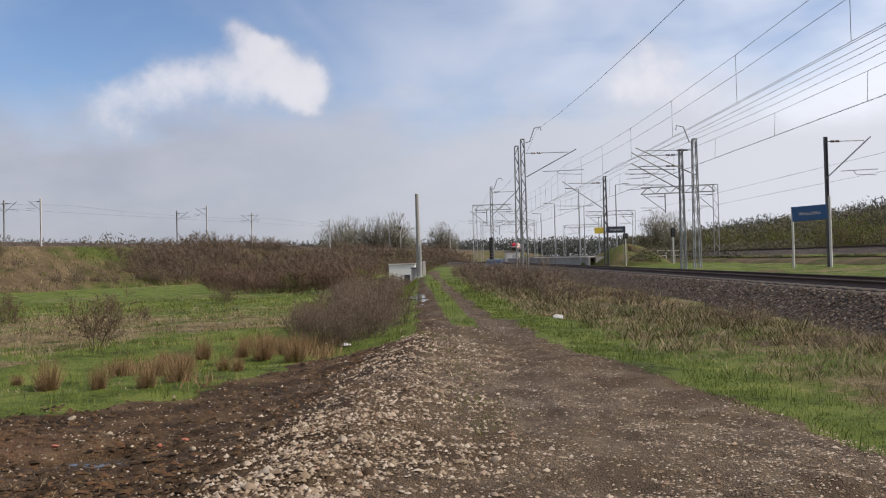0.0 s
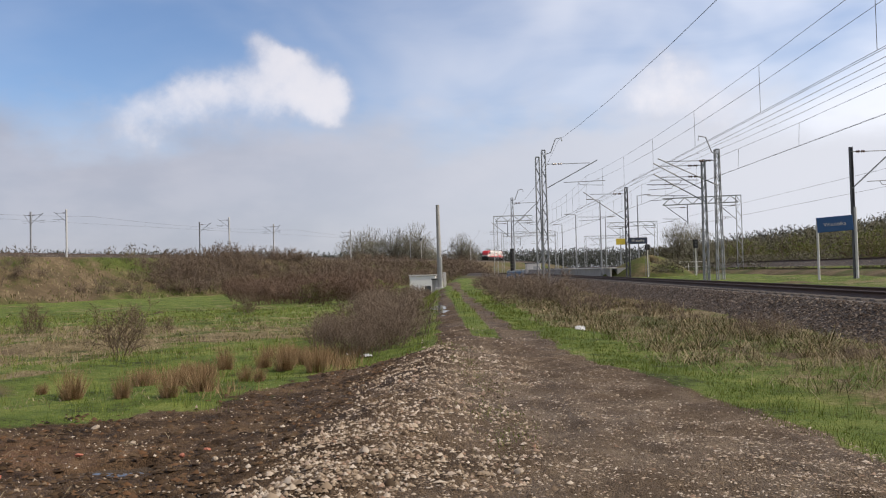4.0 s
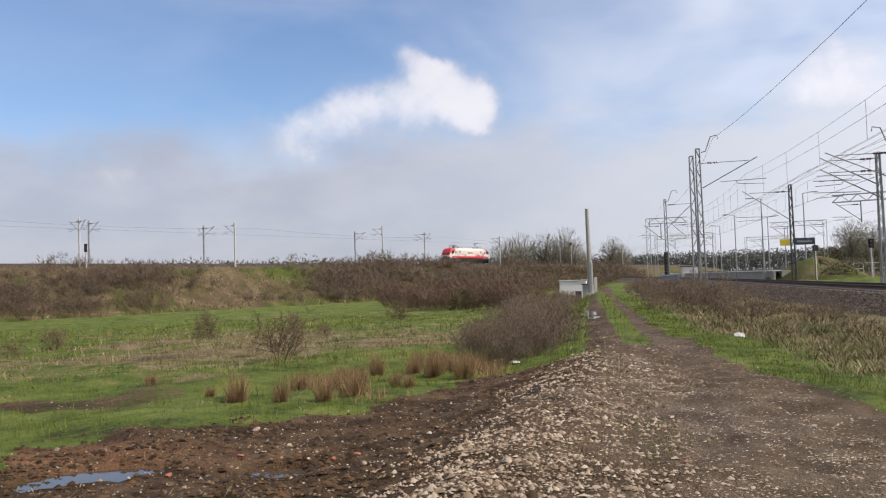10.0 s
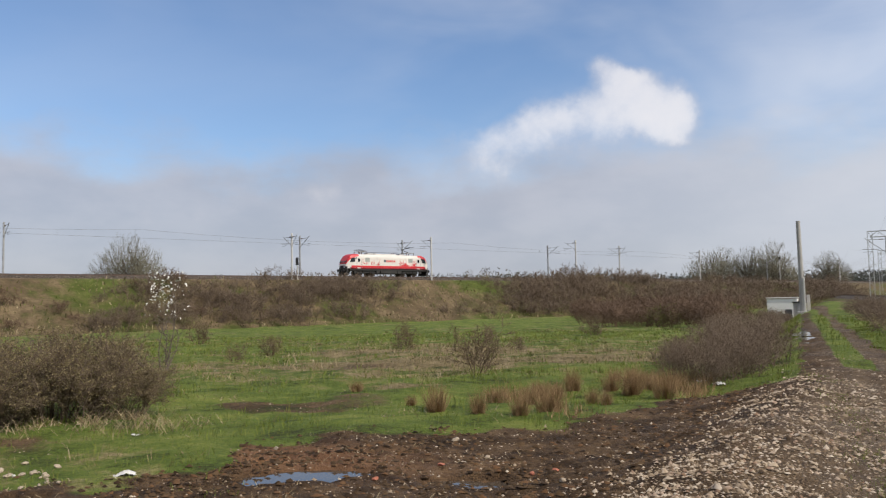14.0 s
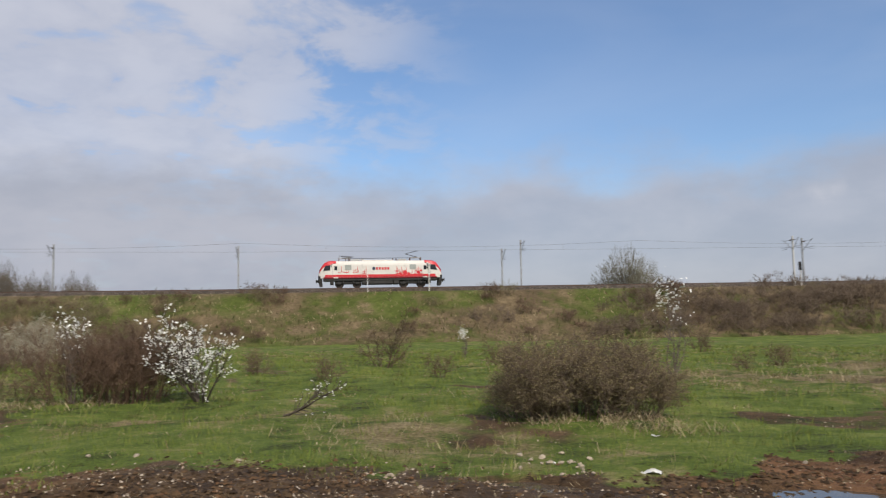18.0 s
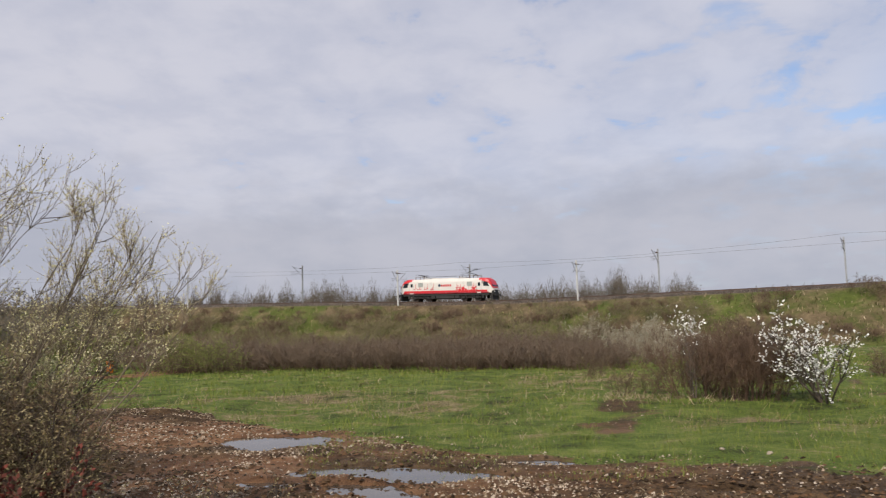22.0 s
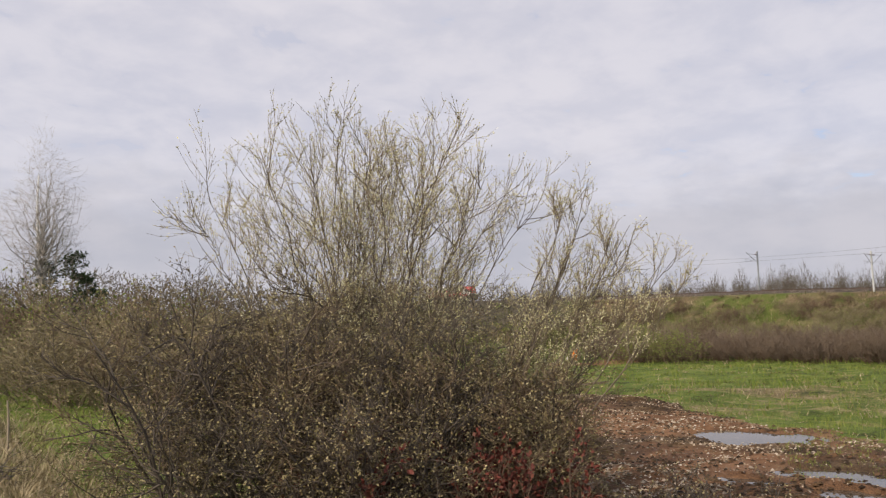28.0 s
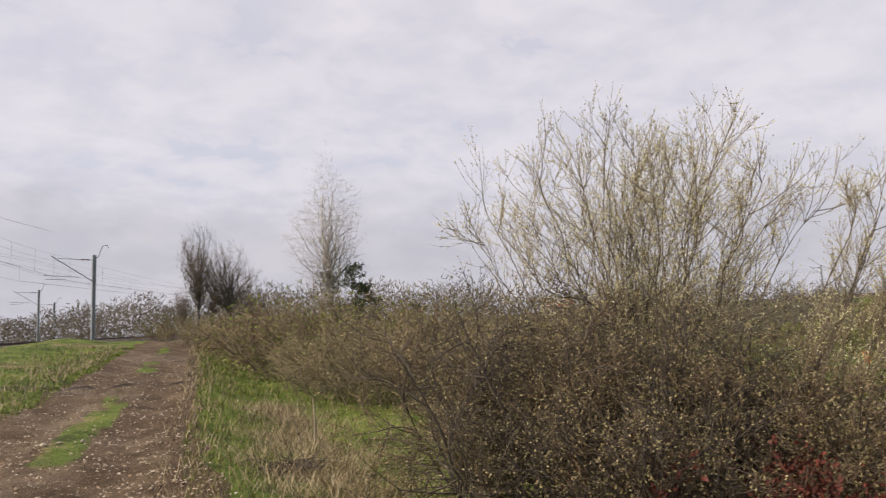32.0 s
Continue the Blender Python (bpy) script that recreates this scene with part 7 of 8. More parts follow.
def wood_band(name, label, azs, dist, tops, seed, mat, gap=0.5, width=1.0, count=150, clump=1.0):
    """Far wood: hundreds of crowns of small twig clumps on thin stems, in one mesh."""
    rng = np.random.default_rng(seed)
    sets = []
    az = azs[0]
    while az < azs[1]:
        d = rng.uniform(*dist)
        x, y = ground_at(az, d)
        g0 = float(height(np.array([x]), np.array([y]), False)[0])
        h_ = np.interp(az, np.linspace(azs[0], azs[1], len(tops)), tops) * d + 1.6 - g0
        h_ = max(2.0, h_ * rng.uniform(0.78, 1.04))
        P = grow(rng, np.repeat([[x, y, g0 - 0.5]], 3, 0) + rng.normal(0, 0.08 * h_, (3, 3)) * [1, 1, 0], rng.normal(0, 0.15, (3, 3)) + [0, 0, 1], h_ * rng.uniform(0.6, 0.9, 3), 3, 0.05, 0.05)
        off = unit(rng.normal(0, 1, (count, 3))) * rng.uniform(0.25, 1, (count, 1)) ** 0.5 * np.array([0.3 * width, 0.3 * width, 0.42])
        c = off * h_ + np.array([x, y, g0 + 0.56 * h_])
        long = h_ * rng.uniform(0.05, 0.12, (count, 1))
        tip = unit(off * [0.6 / width, 0.6 / width, 0.4] + rng.normal(0, 0.22, (count, 3)) + [0, 0, 0.22]) * long
        sets += [spikes(P, d * 0.0006), spikes(np.stack([c - tip * 0.5, c + tip * 0.5], 1), d * 0.0007 * clump)]
        az += gap * rng.uniform(0.5, 1.5)
    tagged(new(name, array_mesh(name, *join(*sets), mat)), label, "forest", kind="stuff")


wood_band("far_wood_north", "distant grey-brown wood along the horizon", (-14, 44), (560, 640), (0.031, 0.032, 0.034, 0.038, 0.040, 0.040), 501, FARPINE, 0.3, 2.0, 130)
wood_band("far_pines_north", "distant dark pine wood along the horizon", (-14, 36), (600, 700), (0.030, 0.030, 0.032, 0.036, 0.039, 0.040), 502, FARPINE, 0.3, 2.0, 130)
wood_band("far_wood_east", "brown and green wooded slope beyond the tracks", (-34, -13), (190, 300), (0.066, 0.056, 0.048, 0.036, 0.030), 503, HAZEWOOD, 0.14, 1.5, 240, 0.85)
wood_band("far_pines_east", "dark wood on the slope beyond the tracks", (-36, -15), (300, 350), (0.078, 0.068, 0.056, 0.046, 0.034), 504, FARPINE, 0.2, 1.5, 200, 0.9)
wood_band("near_scrub_east", "brown willow scrub beyond the outer track", (-36, -12), (85, 130), (0.030, 0.024, 0.018, 0.014), 505, HAZEWOOD, 0.25, 2.2, 150)
wood_band("far_wood_south", "bare wood beyond the road and the railway", (165, 196), (150, 230), (0.055, 0.078, 0.055, 0.042, 0.04, 0.04), 506, FARWOOD, 0.35, 1.3, 240, 0.8)
wood_band("wood_southwest", "bare grey wood behind the roadside hedge", (124, 166), (110, 160), (0.060, 0.075, 0.085, 0.09, 0.085), 507, FARWOOD, 0.45, 1.2, 240, 0.8)
wood_band("low_scrub_west", "far low scrub behind the embankment", (20, 84), (180, 260), (0.047, 0.046, 0.047, 0.045), 508, FARWOOD, 0.7, 1.7, 110)

# ---- loose ground cover ----


def stones(name, xy, z, size, mat, label, seed, squash=0.8, whole=False):
    """Many small angular stones in one mesh."""
    rng = np.random.default_rng(seed)
    k = len(xy)
    base = np.array([(1, 0, 0), (-1, 0, 0), (0, 1, 0), (0, -1, 0), (0, 0, 1), (0, 0, -1)], float)
    v = base[None] * rng.uniform(0.6, 1.25, (k, 6, 1)) + rng.normal(0, 0.18, (k, 6, 3))
    v[:, :, 2] *= squash
    a = rng.uniform(0, 2 * np.pi, k)
    c, s = np.cos(a)[:, None], np.sin(a)[:, None]
    x = (v[:, :, 0] * c - v[:, :, 1] * s) * size[:, None] + xy[:, 0:1]
    y = (v[:, :, 0] * s + v[:, :, 1] * c) * size[:, None] * 0.8 + xy[:, 1:2]
    zz_ = v[:, :, 2] * size[:, None] + (z + size * 0.12)[:, None]
    V = np.stack([x, y, zz_], -1).reshape(-1, 3)
    f0 = np.array([(0, 2, 4), (2, 1, 4), (1, 3, 4), (3, 0, 4)] + ([(2, 0, 5), (1, 2, 5), (3, 1, 5), (0, 3, 5)] if whole else []))
    F_ = (np.arange(k)[:, None, None] * 6 + f0).reshape(-1, 3)
    return tagged(new(name, array_mesh(name, V, F_, mat)), label, "stones", kind="stuff")


def scatter(rng, count, az, r, power=1.0):
    a = np.radians(rng.uniform(*az, count))
    q = r[0] + (r[1] - r[0]) * rng.uniform(0, 1, count) ** power
    return np.stack([-np.sin(a) * q, np.cos(a) * q], 1)


def lay_stones():
    rng = np.random.default_rng(77)
    p = scatter(rng, 150000, (-36, 130), (3.6, 24), 1.35)
    m = masks(p[:, 0], p[:, 1])
    d = p[:, 0] - road_x(p[:, 1])
    wide = np.interp(p[:, 1], WIDE_Y, WIDE)
    patch = fbm(p[:, 0] * 0.8, p[:, 1] * 0.8, 61, 3)
    edge = np.exp(-((d + wide - 0.7) / 1.25) ** 2) * sstep(1.0, 3.5, p[:, 1]) * sstep(24, 16, p[:, 1])
    share = 0.95 * edge * (0.25 + 0.75 * sstep(0.36, 0.54, patch)) + m["mud"] * (0.05 + 0.30 * sstep(0.42, 0.6, patch)) * np.where(d > -wide + 1.0, 0.55, 0.75)
    keep = rng.uniform(0, 1, len(p)) < np.maximum(share, 0.22 * m["mud"]) * (0.25 + 0.75 * m["mud"])
    inpud = np.zeros(len(p), bool)
    for q in PUDDLES:
        inpud |= off_puddle(p[:, 0], p[:, 1], q) < 0.95
    p = p[keep & ~inpud]
    d = p[:, 0] - road_x(p[:, 1])
    size = rng.uniform(0.007, 0.021, len(p)) * np.where(rng.uniform(0, 1, len(p)) < 0.08, 1.7, 1.0) * np.interp(d + np.interp(p[:, 1], WIDE_Y, WIDE), [-1.5, 0, 1.6, 2.4], [1.0, 1.4, 1.4, 0.85])
    stones("gravel", p, height(p[:, 0], p[:, 1]), size, STONE, "pale limestone gravel scattered over road and mud", 5)
    # small flat pebbles trodden into the wheel lanes
    p = scatter(rng, 70000, (-36, 14), (3.6, 24), 1.5)
    d = p[:, 0] - road_x(p[:, 1])
    wide = np.interp(p[:, 1], WIDE_Y, WIDE)
    p = p[(np.abs(d) < wide + 0.15) & (rng.uniform(0, 1, len(p)) < 0.12 + 0.85 * sstep(0.40, 0.56, fbm(p[:, 0] * 1.1, p[:, 1] * 0.6, 65, 4)))]
    stones("road_gravel", p, height(p[:, 0], p[:, 1]), rng.uniform(0.006, 0.019, len(p)), STONE, "small pale pebbles trodden into the brown road", 15, 0.4)
    # pebbles washed out over the wet end of the lot
    p = scatter(rng, 70000, (62, 133), (8.0, 26), 0.9)
    p = p[rng.uniform(0, 1, len(p)) < lot(p[:, 0], p[:, 1]) * (0.08 + 0.85 * sstep(0.44, 0.58, fbm(p[:, 0] * 0.7, p[:, 1] * 0.7, 63, 3)))]
    for q in PUDDLES:
        p = p[off_puddle(p[:, 0], p[:, 1], q) > 0.95]
    stones("gravel_west", p, height(p[:, 0], p[:, 1]), rng.uniform(0.012, 0.034, len(p)), STONE, "pale pebbles strewn over the wet mud", 14)
    # stones close round the standing place
    a, r = rng.uniform(0, 2 * np.pi, 4200), 4.0 * np.sqrt(rng.uniform(0.01, 1, 4200))
    p = np.stack([np.cos(a) * r, np.sin(a) * r], 1)
    stones("near_gravel", p, height(p[:, 0], p[:, 1]), rng.uniform(0.006, 0.02, len(p)), STONE, "pale pebbles pressed into the road", 16, 0.5)
    # clods of churned mud
    p = scatter(rng, 90000, (-5, 132), (4.0, 24), 1.4)
    keep = rng.uniform(0, 1, len(p)) < lot(p[:, 0], p[:, 1]) * sstep(-0.2, -1.0, p[:, 0] - road_x(p[:, 1]) + np.interp(p[:, 1], WIDE_Y, WIDE)) * (0.25 + 0.7 * sstep(0.42, 0.6, fbm(p[:, 0] * 0.6, p[:, 1] * 0.6, 67, 3)))
    for q in PUDDLES:
        keep &= off_puddle(p[:, 0], p[:, 1], q) > 0.95
    p = p[keep]
    stones("mud_clods", p, height(p[:, 0], p[:, 1]), rng.uniform(0.015, 0.06, len(p)), CLOD, "dark churned clods of wet mud", 8, 0.5)
    # road behind the walker
    p = scatter(rng, 26000, (150, 190), (8, 34), 1.2)
    m = masks(p[:, 0], p[:, 1])
    p = p[rng.uniform(0, 1, len(p)) < m["mud"] * 0.75]
    stones("gravel_south", p, height(p[:, 0], p[:, 1]), rng.uniform(0.008, 0.028, len(p)), STONE, "pale stones in the ruts of the dirt road", 6)
    # ballast shoulder facing the road
    k = 18000
    y = 8 + 62 * rng.uniform(0, 1, k) ** 1.3
    o = rng.uniform(-3.2, -1.7, k)
    x = track_x(y) + o
    z = rail_z(y) + np.interp(o, [-3.6, -3.3, -2.4, -1.8, -1.7], [-1.0, -0.95, -0.55, -0.2, -0.2])
    stones("ballast_stones", np.stack([x, y], 1), z, rng.uniform(0.02, 0.045, k), BALLASTSTONE, "dark broken ballast stones on the track shoulder", 7)


lay_stones()


def blades(name, xy, z, hgt, wid, lean, mat, label, seed, arch=0.12, way=None):
    """Single grass blades of three faces; arch bends them over, way gives the bearing in which each leans."""
    rng = np.random.default_rng(seed)
    k = len(xy)
    a, b_ = rng.uniform(0, 2 * np.pi, k), rng.uniform(0, 2 * np.pi, k)
    if way is not None:
        b_ = way + rng.normal(0, 0.5, k)
    base = np.concatenate([xy, (z - 0.02)[:, None]], 1)
    side = np.stack([np.cos(a), np.sin(a), 0 * a], 1) * (wid / 2)[:, None]
    tip = np.stack([np.cos(b_) * lean * hgt, np.sin(b_) * lean * hgt, hgt * np.sqrt(np.clip(1.05 - lean ** 2, 0.05, 1))], 1)
    mid = base + tip * 0.55 + np.array([0, 0, arch]) * hgt[:, None]
    V = np.stack([base - side, base + side, mid + side * 0.7, base + tip, mid - side * 0.7], 1).reshape(-1, 3)
    i = np.arange(k)[:, None] * 5
    F_ = np.concatenate([i + np.array([[0, 1, 2]]), i + np.array([[0, 2, 4]]), i + np.array([[4, 2, 3]])], 0)
    return tagged(new(name, array_mesh(name, V, F_, mat)), label, "grass", kind="stuff")


def sow():
    rng = np.random.default_rng(91)
    p = scatter(rng, 250000, (-34, 168), (5.0, 62), 1.3)
    m = masks(p[:, 0], p[:, 1])
    d = p[:, 0] - road_x(p[:, 1])
    r = np.hypot(p[:, 0], p[:, 1])
    clump = fbm(p[:, 0] * 1.6, p[:, 1] * 1.6, 71, 3)
    ok = (rng.uniform(0, 1, len(p)) > m["mud"] * 1.15 - 0.03 * sstep(0.55, 0.7, clump)) & (p[:, 0] < 7.0) & (rng.uniform(0, 1, len(p)) < 0.35 + 1.2 * sstep(0.36, 0.56, clump))
    p, d, r, clump, dry = p[ok], d[ok], r[ok], clump[ok], m["dry"][ok]
    z = height(p[:, 0], p[:, 1])
    far_ = np.clip(r / 14, 0.8, 4)
    straw = rng.uniform(0, 1, len(p)) < np.clip((dry - 0.22) * 1.3 + 0.06 + 0.30 * sstep(3.4, 4.4, d), 0, 0.93)
    h_ = rng.uniform(0.04, 0.13, len(p)) * (0.7 + 1.0 * sstep(0.42, 0.62, clump)) * far_ ** 0.3
    w_ = rng.uniform(0.006, 0.013, len(p)) * far_
    g_ = ~straw
    blades("meadow_grass", p[g_], z[g_], h_[g_], w_[g_], rng.uniform(0.1, 0.6, g_.sum()), BLADE, "short fresh green meadow grass", 1)
    blades("dry_grass", p[straw], z[straw], h_[straw] * 1.5, w_[straw] * 0.9, rng.uniform(0.3, 0.98, straw.sum()), STRAW, "bleached dry grass of last year", 2)
    # long dry grass on the low bank and round the thicket
    parts = []
    yc = 4.5 + 55 * rng.uniform(0, 1, 1500) ** 1.35
    xc = road_x(yc) + np.interp(yc, WIDE_Y, WIDE) + rng.uniform(1.2, 5.4, len(yc))
    q = np.stack([xc, yc], 1)[:, None] + rng.normal(0, 1, (len(yc), 22, 2)) * rng.uniform(0.06, 0.2, (len(yc), 1, 1))
    parts.append(q.reshape(-1, 2))
    a = rng.uniform(0, 1, 9500)
    parts.append(np.stack([-3.5 - 0.9 * a + rng.normal(0, 0.45, len(a)), -9.6 + 2.6 * a + rng.normal(0, 0.6, len(a))], 1))
    parts.append(np.stack([-5.0 + rng.normal(0, 0.5, 1500), -4.3 + rng.normal(0, 0.4, 1500)], 1))
    parts.append(np.stack([-11.6 + rng.normal(0, 0.9, 3600), 9.9 + rng.normal(0, 0.7, 3600)], 1))
    parts.append(np.stack([-22.4 + rng.normal(0, 0.9, 1500), 1.5 + rng.normal(0, 1.6, 1500)], 1))
    q = np.concatenate(parts)
    clump = fbm(q[:, 0] * 1.2, q[:, 1] * 1.2, 79, 3)
    q = q[(clump > 0.44 + 0.1 * rng.uniform(-1, 1, len(q))) & (q[:, 0] < 7.2)]
    r = np.hypot(q[:, 0], q[:, 1])
    blades("long_dry_grass", q, height(q[:, 0], q[:, 1]), rng.uniform(0.12, 0.36, len(q)), rng.uniform(0.006, 0.011, len(q)) * np.clip(r / 12, 0.8, 3), rng.uniform(0.65, 1.0, len(q)), STRAW, "long flattened straw-coloured grass along the bank", 3)
    y = 4.5 + 40 * rng.uniform(0, 1, 14000) ** 1.5
    x = road_x(y) + np.interp(y, WIDE_Y, WIDE) + 0.05 + rng.beta(1.6, 2.6, len(y)) * 1.25 + 0.25 * np.sin(y * 1.3)
    blades("verge_band", np.stack([x, y], 1), height(x, y), rng.uniform(0.025, 0.07, len(y)), rng.uniform(0.006, 0.012, len(y)) * np.clip(y / 10, 0.8, 2), rng.uniform(0.1, 0.7, len(y)), BLADE, "fresh green strip of grass along the gravel road", 31)
    # sparse green tufts on the stony crown of the road
    c = np.array([(-0.25, 15.3), (-0.1, 13.4), (0.25, 10.6), (0.1, 9.1), (0.3, 7.5), (0.0, 12.0), (-0.5, 16.4), (0.4, 8.4)])
    q = (c[:, None] + rng.normal(0, 1, (len(c), 260, 2)) * np.array([0.16, 0.34])).reshape(-1, 2)
    blades("crown_tufts", q, height(q[:, 0], q[:, 1]), rng.uniform(0.02, 0.07, len(q)), rng.uniform(0.004, 0.009, len(q)), rng.uniform(0.2, 0.8, len(q)), BLADE, "thin green tufts on the stony crown of the road", 33)
    # tufts of old stalks and weeds all over the meadow
    for name, count, mat, tall, label, seed in (("straw_tufts", 2600, STRAW, 0.15, "bleached tufts of last year's grass in the meadow", 21), ("weed_tufts", 2600, WEED, 0.22, "low olive and brown weeds in the meadow", 22)):
        c = scatter(rng, count, (2, 118), (9.5, 70), 0.75)
        m = masks(c[:, 0], c[:, 1])
        c = c[(m["mud"] < 0.3) & (fbm(c[:, 0] * 0.22, c[:, 1] * 0.3, seed, 3) > 0.42)]
        n_ = 13
        w = rng.uniform(0.08, 0.28, len(c))
        q = (c[:, None] + rng.normal(0, 1, (len(c), n_, 2)) * w[:, None, None]).reshape(-1, 2)
        h_ = np.repeat(rng.uniform(0.45, 1.15, len(c)) * tall, n_) * rng.uniform(0.5, 1.1, len(q))
        blades(name, q, height(q[:, 0], q[:, 1]), h_, rng.uniform(0.008, 0.016, len(q)) * np.clip(np.hypot(q[:, 0], q[:, 1]) / 16, 1, 3.5), rng.uniform(0.55, 1.0, len(q)), mat, label, seed)
    # heaps of dead grass that arch over one another on the low bank
    yc = 5 + 42 * rng.uniform(0, 1, 620) ** 1.3
    xc = road_x(yc) + np.interp(yc, WIDE_Y, WIDE) + 1.3 + 4.3 * rng.beta(1.3, 1.1, len(yc))
    kk = 54
    a = rng.uniform(0, 2 * np.pi, (len(yc), kk))
    e = np.abs(rng.normal(0, 0.2, (len(yc), kk)))
    q = np.stack([xc[:, None] + np.cos(a) * e, yc[:, None] + np.sin(a) * e], -1).reshape(-1, 2)
    hh = np.repeat(rng.uniform(0.12, 0.40, len(yc)), kk) * rng.uniform(0.35, 1.2, len(q))
    ok = (q[:, 0] < 6.9) & (np.repeat(fbm(xc * 0.8, yc * 0.8, 97, 3), kk) > 0.36)
    toss = rng.uniform(0, 1, len(q)) < np.repeat(np.where(rng.uniform(0, 1, len(yc)) < 0.5, 0.9, 0.3), kk)
    for name, pick_, mat, label, seed in (("dead_grass_heaps", ok & ~toss, STRAW, "heaps of bleached dead grass on the low railway bank", 37), ("brown_weed_heaps", ok & toss, WEED, "brown withered weeds among the dead grass", 38)):
        w_ = rng.uniform(0.005, 0.010, len(q)) * np.clip(q[:, 1] / 12, 0.8, 2.2)
        blades(name, q[pick_], height(q[pick_, 0], q[pick_, 1]), hh[pick_], w_[pick_], rng.uniform(0.7, 1.02, pick_.sum()), mat, label, seed, 0.34, a.ravel()[pick_] + rng.normal(0, 0.8, pick_.sum()))
    # rough tufts over the face of the far embankment
    for name, mat, count, label, seed in (("bank_straw", STRAW, 9000, "pale dead grass tufts on the far embankment", 41), ("bank_weeds", WEED, 15000, "brown and olive weeds on the far embankment", 42), ("bank_grass", BLADE, 3500, "fresh grass tufts on the far embankment", 43)):
        u, off = rng.uniform(-230, 190, count), rng.uniform(4.7, 20, count)
        x, y, h, z = (np.interp(u, LS, v) for v in (LX, LY, LH, LZ))
        x, y = x - np.sin(h) * off, y + np.cos(h) * off
        w = np.interp(off, [4.6, 7, 10, 13, 16, 19], [0.02, 0.22, 0.44, 0.66, 0.86, 0.98])
        g = height(x, y, False)
        z = z + (g - z) * w - 0.75 * (1 - w) + 1.6 * (fbm(x * 0.21, y * 0.21, 11, 4) - 0.47)
        k = fbm(x * 0.13, y * 0.13, seed, 3) > 0.40
        blades(name, np.stack([x, y], 1)[k], z[k] - 0.1, rng.uniform(0.25, 0.75, k.sum()), rng.uniform(0.05, 0.13, k.sum()), rng.uniform(0.2, 0.9, k.sum()), mat, label, seed, 0.3)
    # rusty grass round the tussocks and before the shrubs
    c = np.stack([rng.uniform(-6.8, -2.6, 520), rng.uniform(12.6, 20.5, 520)], 1)
    c = c[(lot(c[:, 0], c[:, 1]) < 0.2) & (fbm(c[:, 0] * 0.5, c[:, 1] * 0.5, 95, 3) + 0.05 * (c[:, 0] + 4.5) > 0.44)]
    q = (c[:, None] + rng.normal(0, 1, (len(c), 40, 2)) * rng.uniform(0.08, 0.3, (len(c), 1, 1))).reshape(-1, 2)
    blades("rusty_grass", q, height(q[:, 0], q[:, 1]), rng.uniform(0.10, 0.38, len(q)), rng.uniform(0.006, 0.012, len(q)), rng.uniform(0.1, 0.75, len(q)), RUSTGRASS, "rusty dead grass of the wet hollow", 35)
    # straw on the verge before the thicket, by the dirt road
    a = rng.uniform(0, 1, 520)
    c = np.stack([-3.2 - 2.3 * a + rng.normal(0, 0.4, len(a)), -7.2 - 10.0 * a + rng.normal(0, 0.5, len(a))], 1)
    q = (c[:, None] + rng.normal(0, 1, (len(c), 20, 2)) * rng.uniform(0.05, 0.2, (len(c), 1, 1))).reshape(-1, 2)
    blades("verge_hay", q, height(q[:, 0], q[:, 1]), rng.uniform(0.10, 0.34, len(q)), rng.uniform(0.006, 0.011, len(q)), rng.uniform(0.5, 1.0, len(q)), STRAW, "bleached hay lying on the verge before the thicket", 36)
    # green grass along the dirt road behind
    a = rng.uniform(0, 1, 22000) ** 1.3
    y = -6.5 - 36 * a
    x = road_x(y) + rng.choice([-1, 1], len(y)) * (1.5 + rng.exponential(1.2, len(y)))
    k = (x < 7) & (x > -16)
    blades("verge_grass", np.stack([x, y], 1)[k], height(x, y)[k], rng.uniform(0.03, 0.12, k.sum()), rng.uniform(0.006, 0.014, k.sum()) * np.clip(-y[k] / 12, 0.8, 3), rng.uniform(0.1, 0.7, k.sum()), BLADE, "fresh green grass beside the dirt road", 4)
    k2 = k & (rng.uniform(0, 1, len(k)) < 0.3)
    blades("verge_straw", np.stack([x + 0.3, y], 1)[k2], height(x + 0.3, y)[k2], rng.uniform(0.1, 0.3, k2.sum()), rng.uniform(0.006, 0.014, k2.sum()) * np.clip(-y[k2] / 12, 0.8, 3), rng.uniform(0.3, 0.95, k2.sum()), STRAW, "dry grass beside the dirt road", 8)
    # bits of straw and small green tufts on the bare lot
    q = scatter(rng, 16000, (20, 132), (5.0, 25), 1.3)
    q = q[(lot(q[:, 0], q[:, 1]) > 0.3) & (fbm(q[:, 0] * 0.9, q[:, 1] * 0.9, 83, 3) > 0.43)]
    blades("straw_litter", q, height(q[:, 0], q[:, 1]) + 0.015, rng.uniform(0.05, 0.16, len(q)), rng.uniform(0.004, 0.009, len(q)), rng.uniform(0.9, 1.0, len(q)), STRAW, "bits of dry straw trodden into the mud", 12)
    q = scatter(rng, 30000, (40, 112), (8.6, 18), 0.8)
    q = q[(lot(q[:, 0], q[:, 1]) > 0.15) & (fbm(q[:, 0] * 0.8, q[:, 1] * 0.8, 87, 3) + 0.05 * (np.hypot(q[:, 0], q[:, 1]) - 11) > 0.47)]
    blades("mud_tufts", q, height(q[:, 0], q[:, 1]), rng.uniform(0.03, 0.10, len(q)), rng.uniform(0.005, 0.011, len(q)), rng.uniform(0.2, 0.7, len(q)), BLADE, "thin green tufts sprouting from the mud", 13)
    # straw on the ballast foot and round the hedges, seen from far
    y = rng.uniform(40, 90, 6000)
    x = road_x(y) - rng.uniform(1.3, 2.6, len(y))
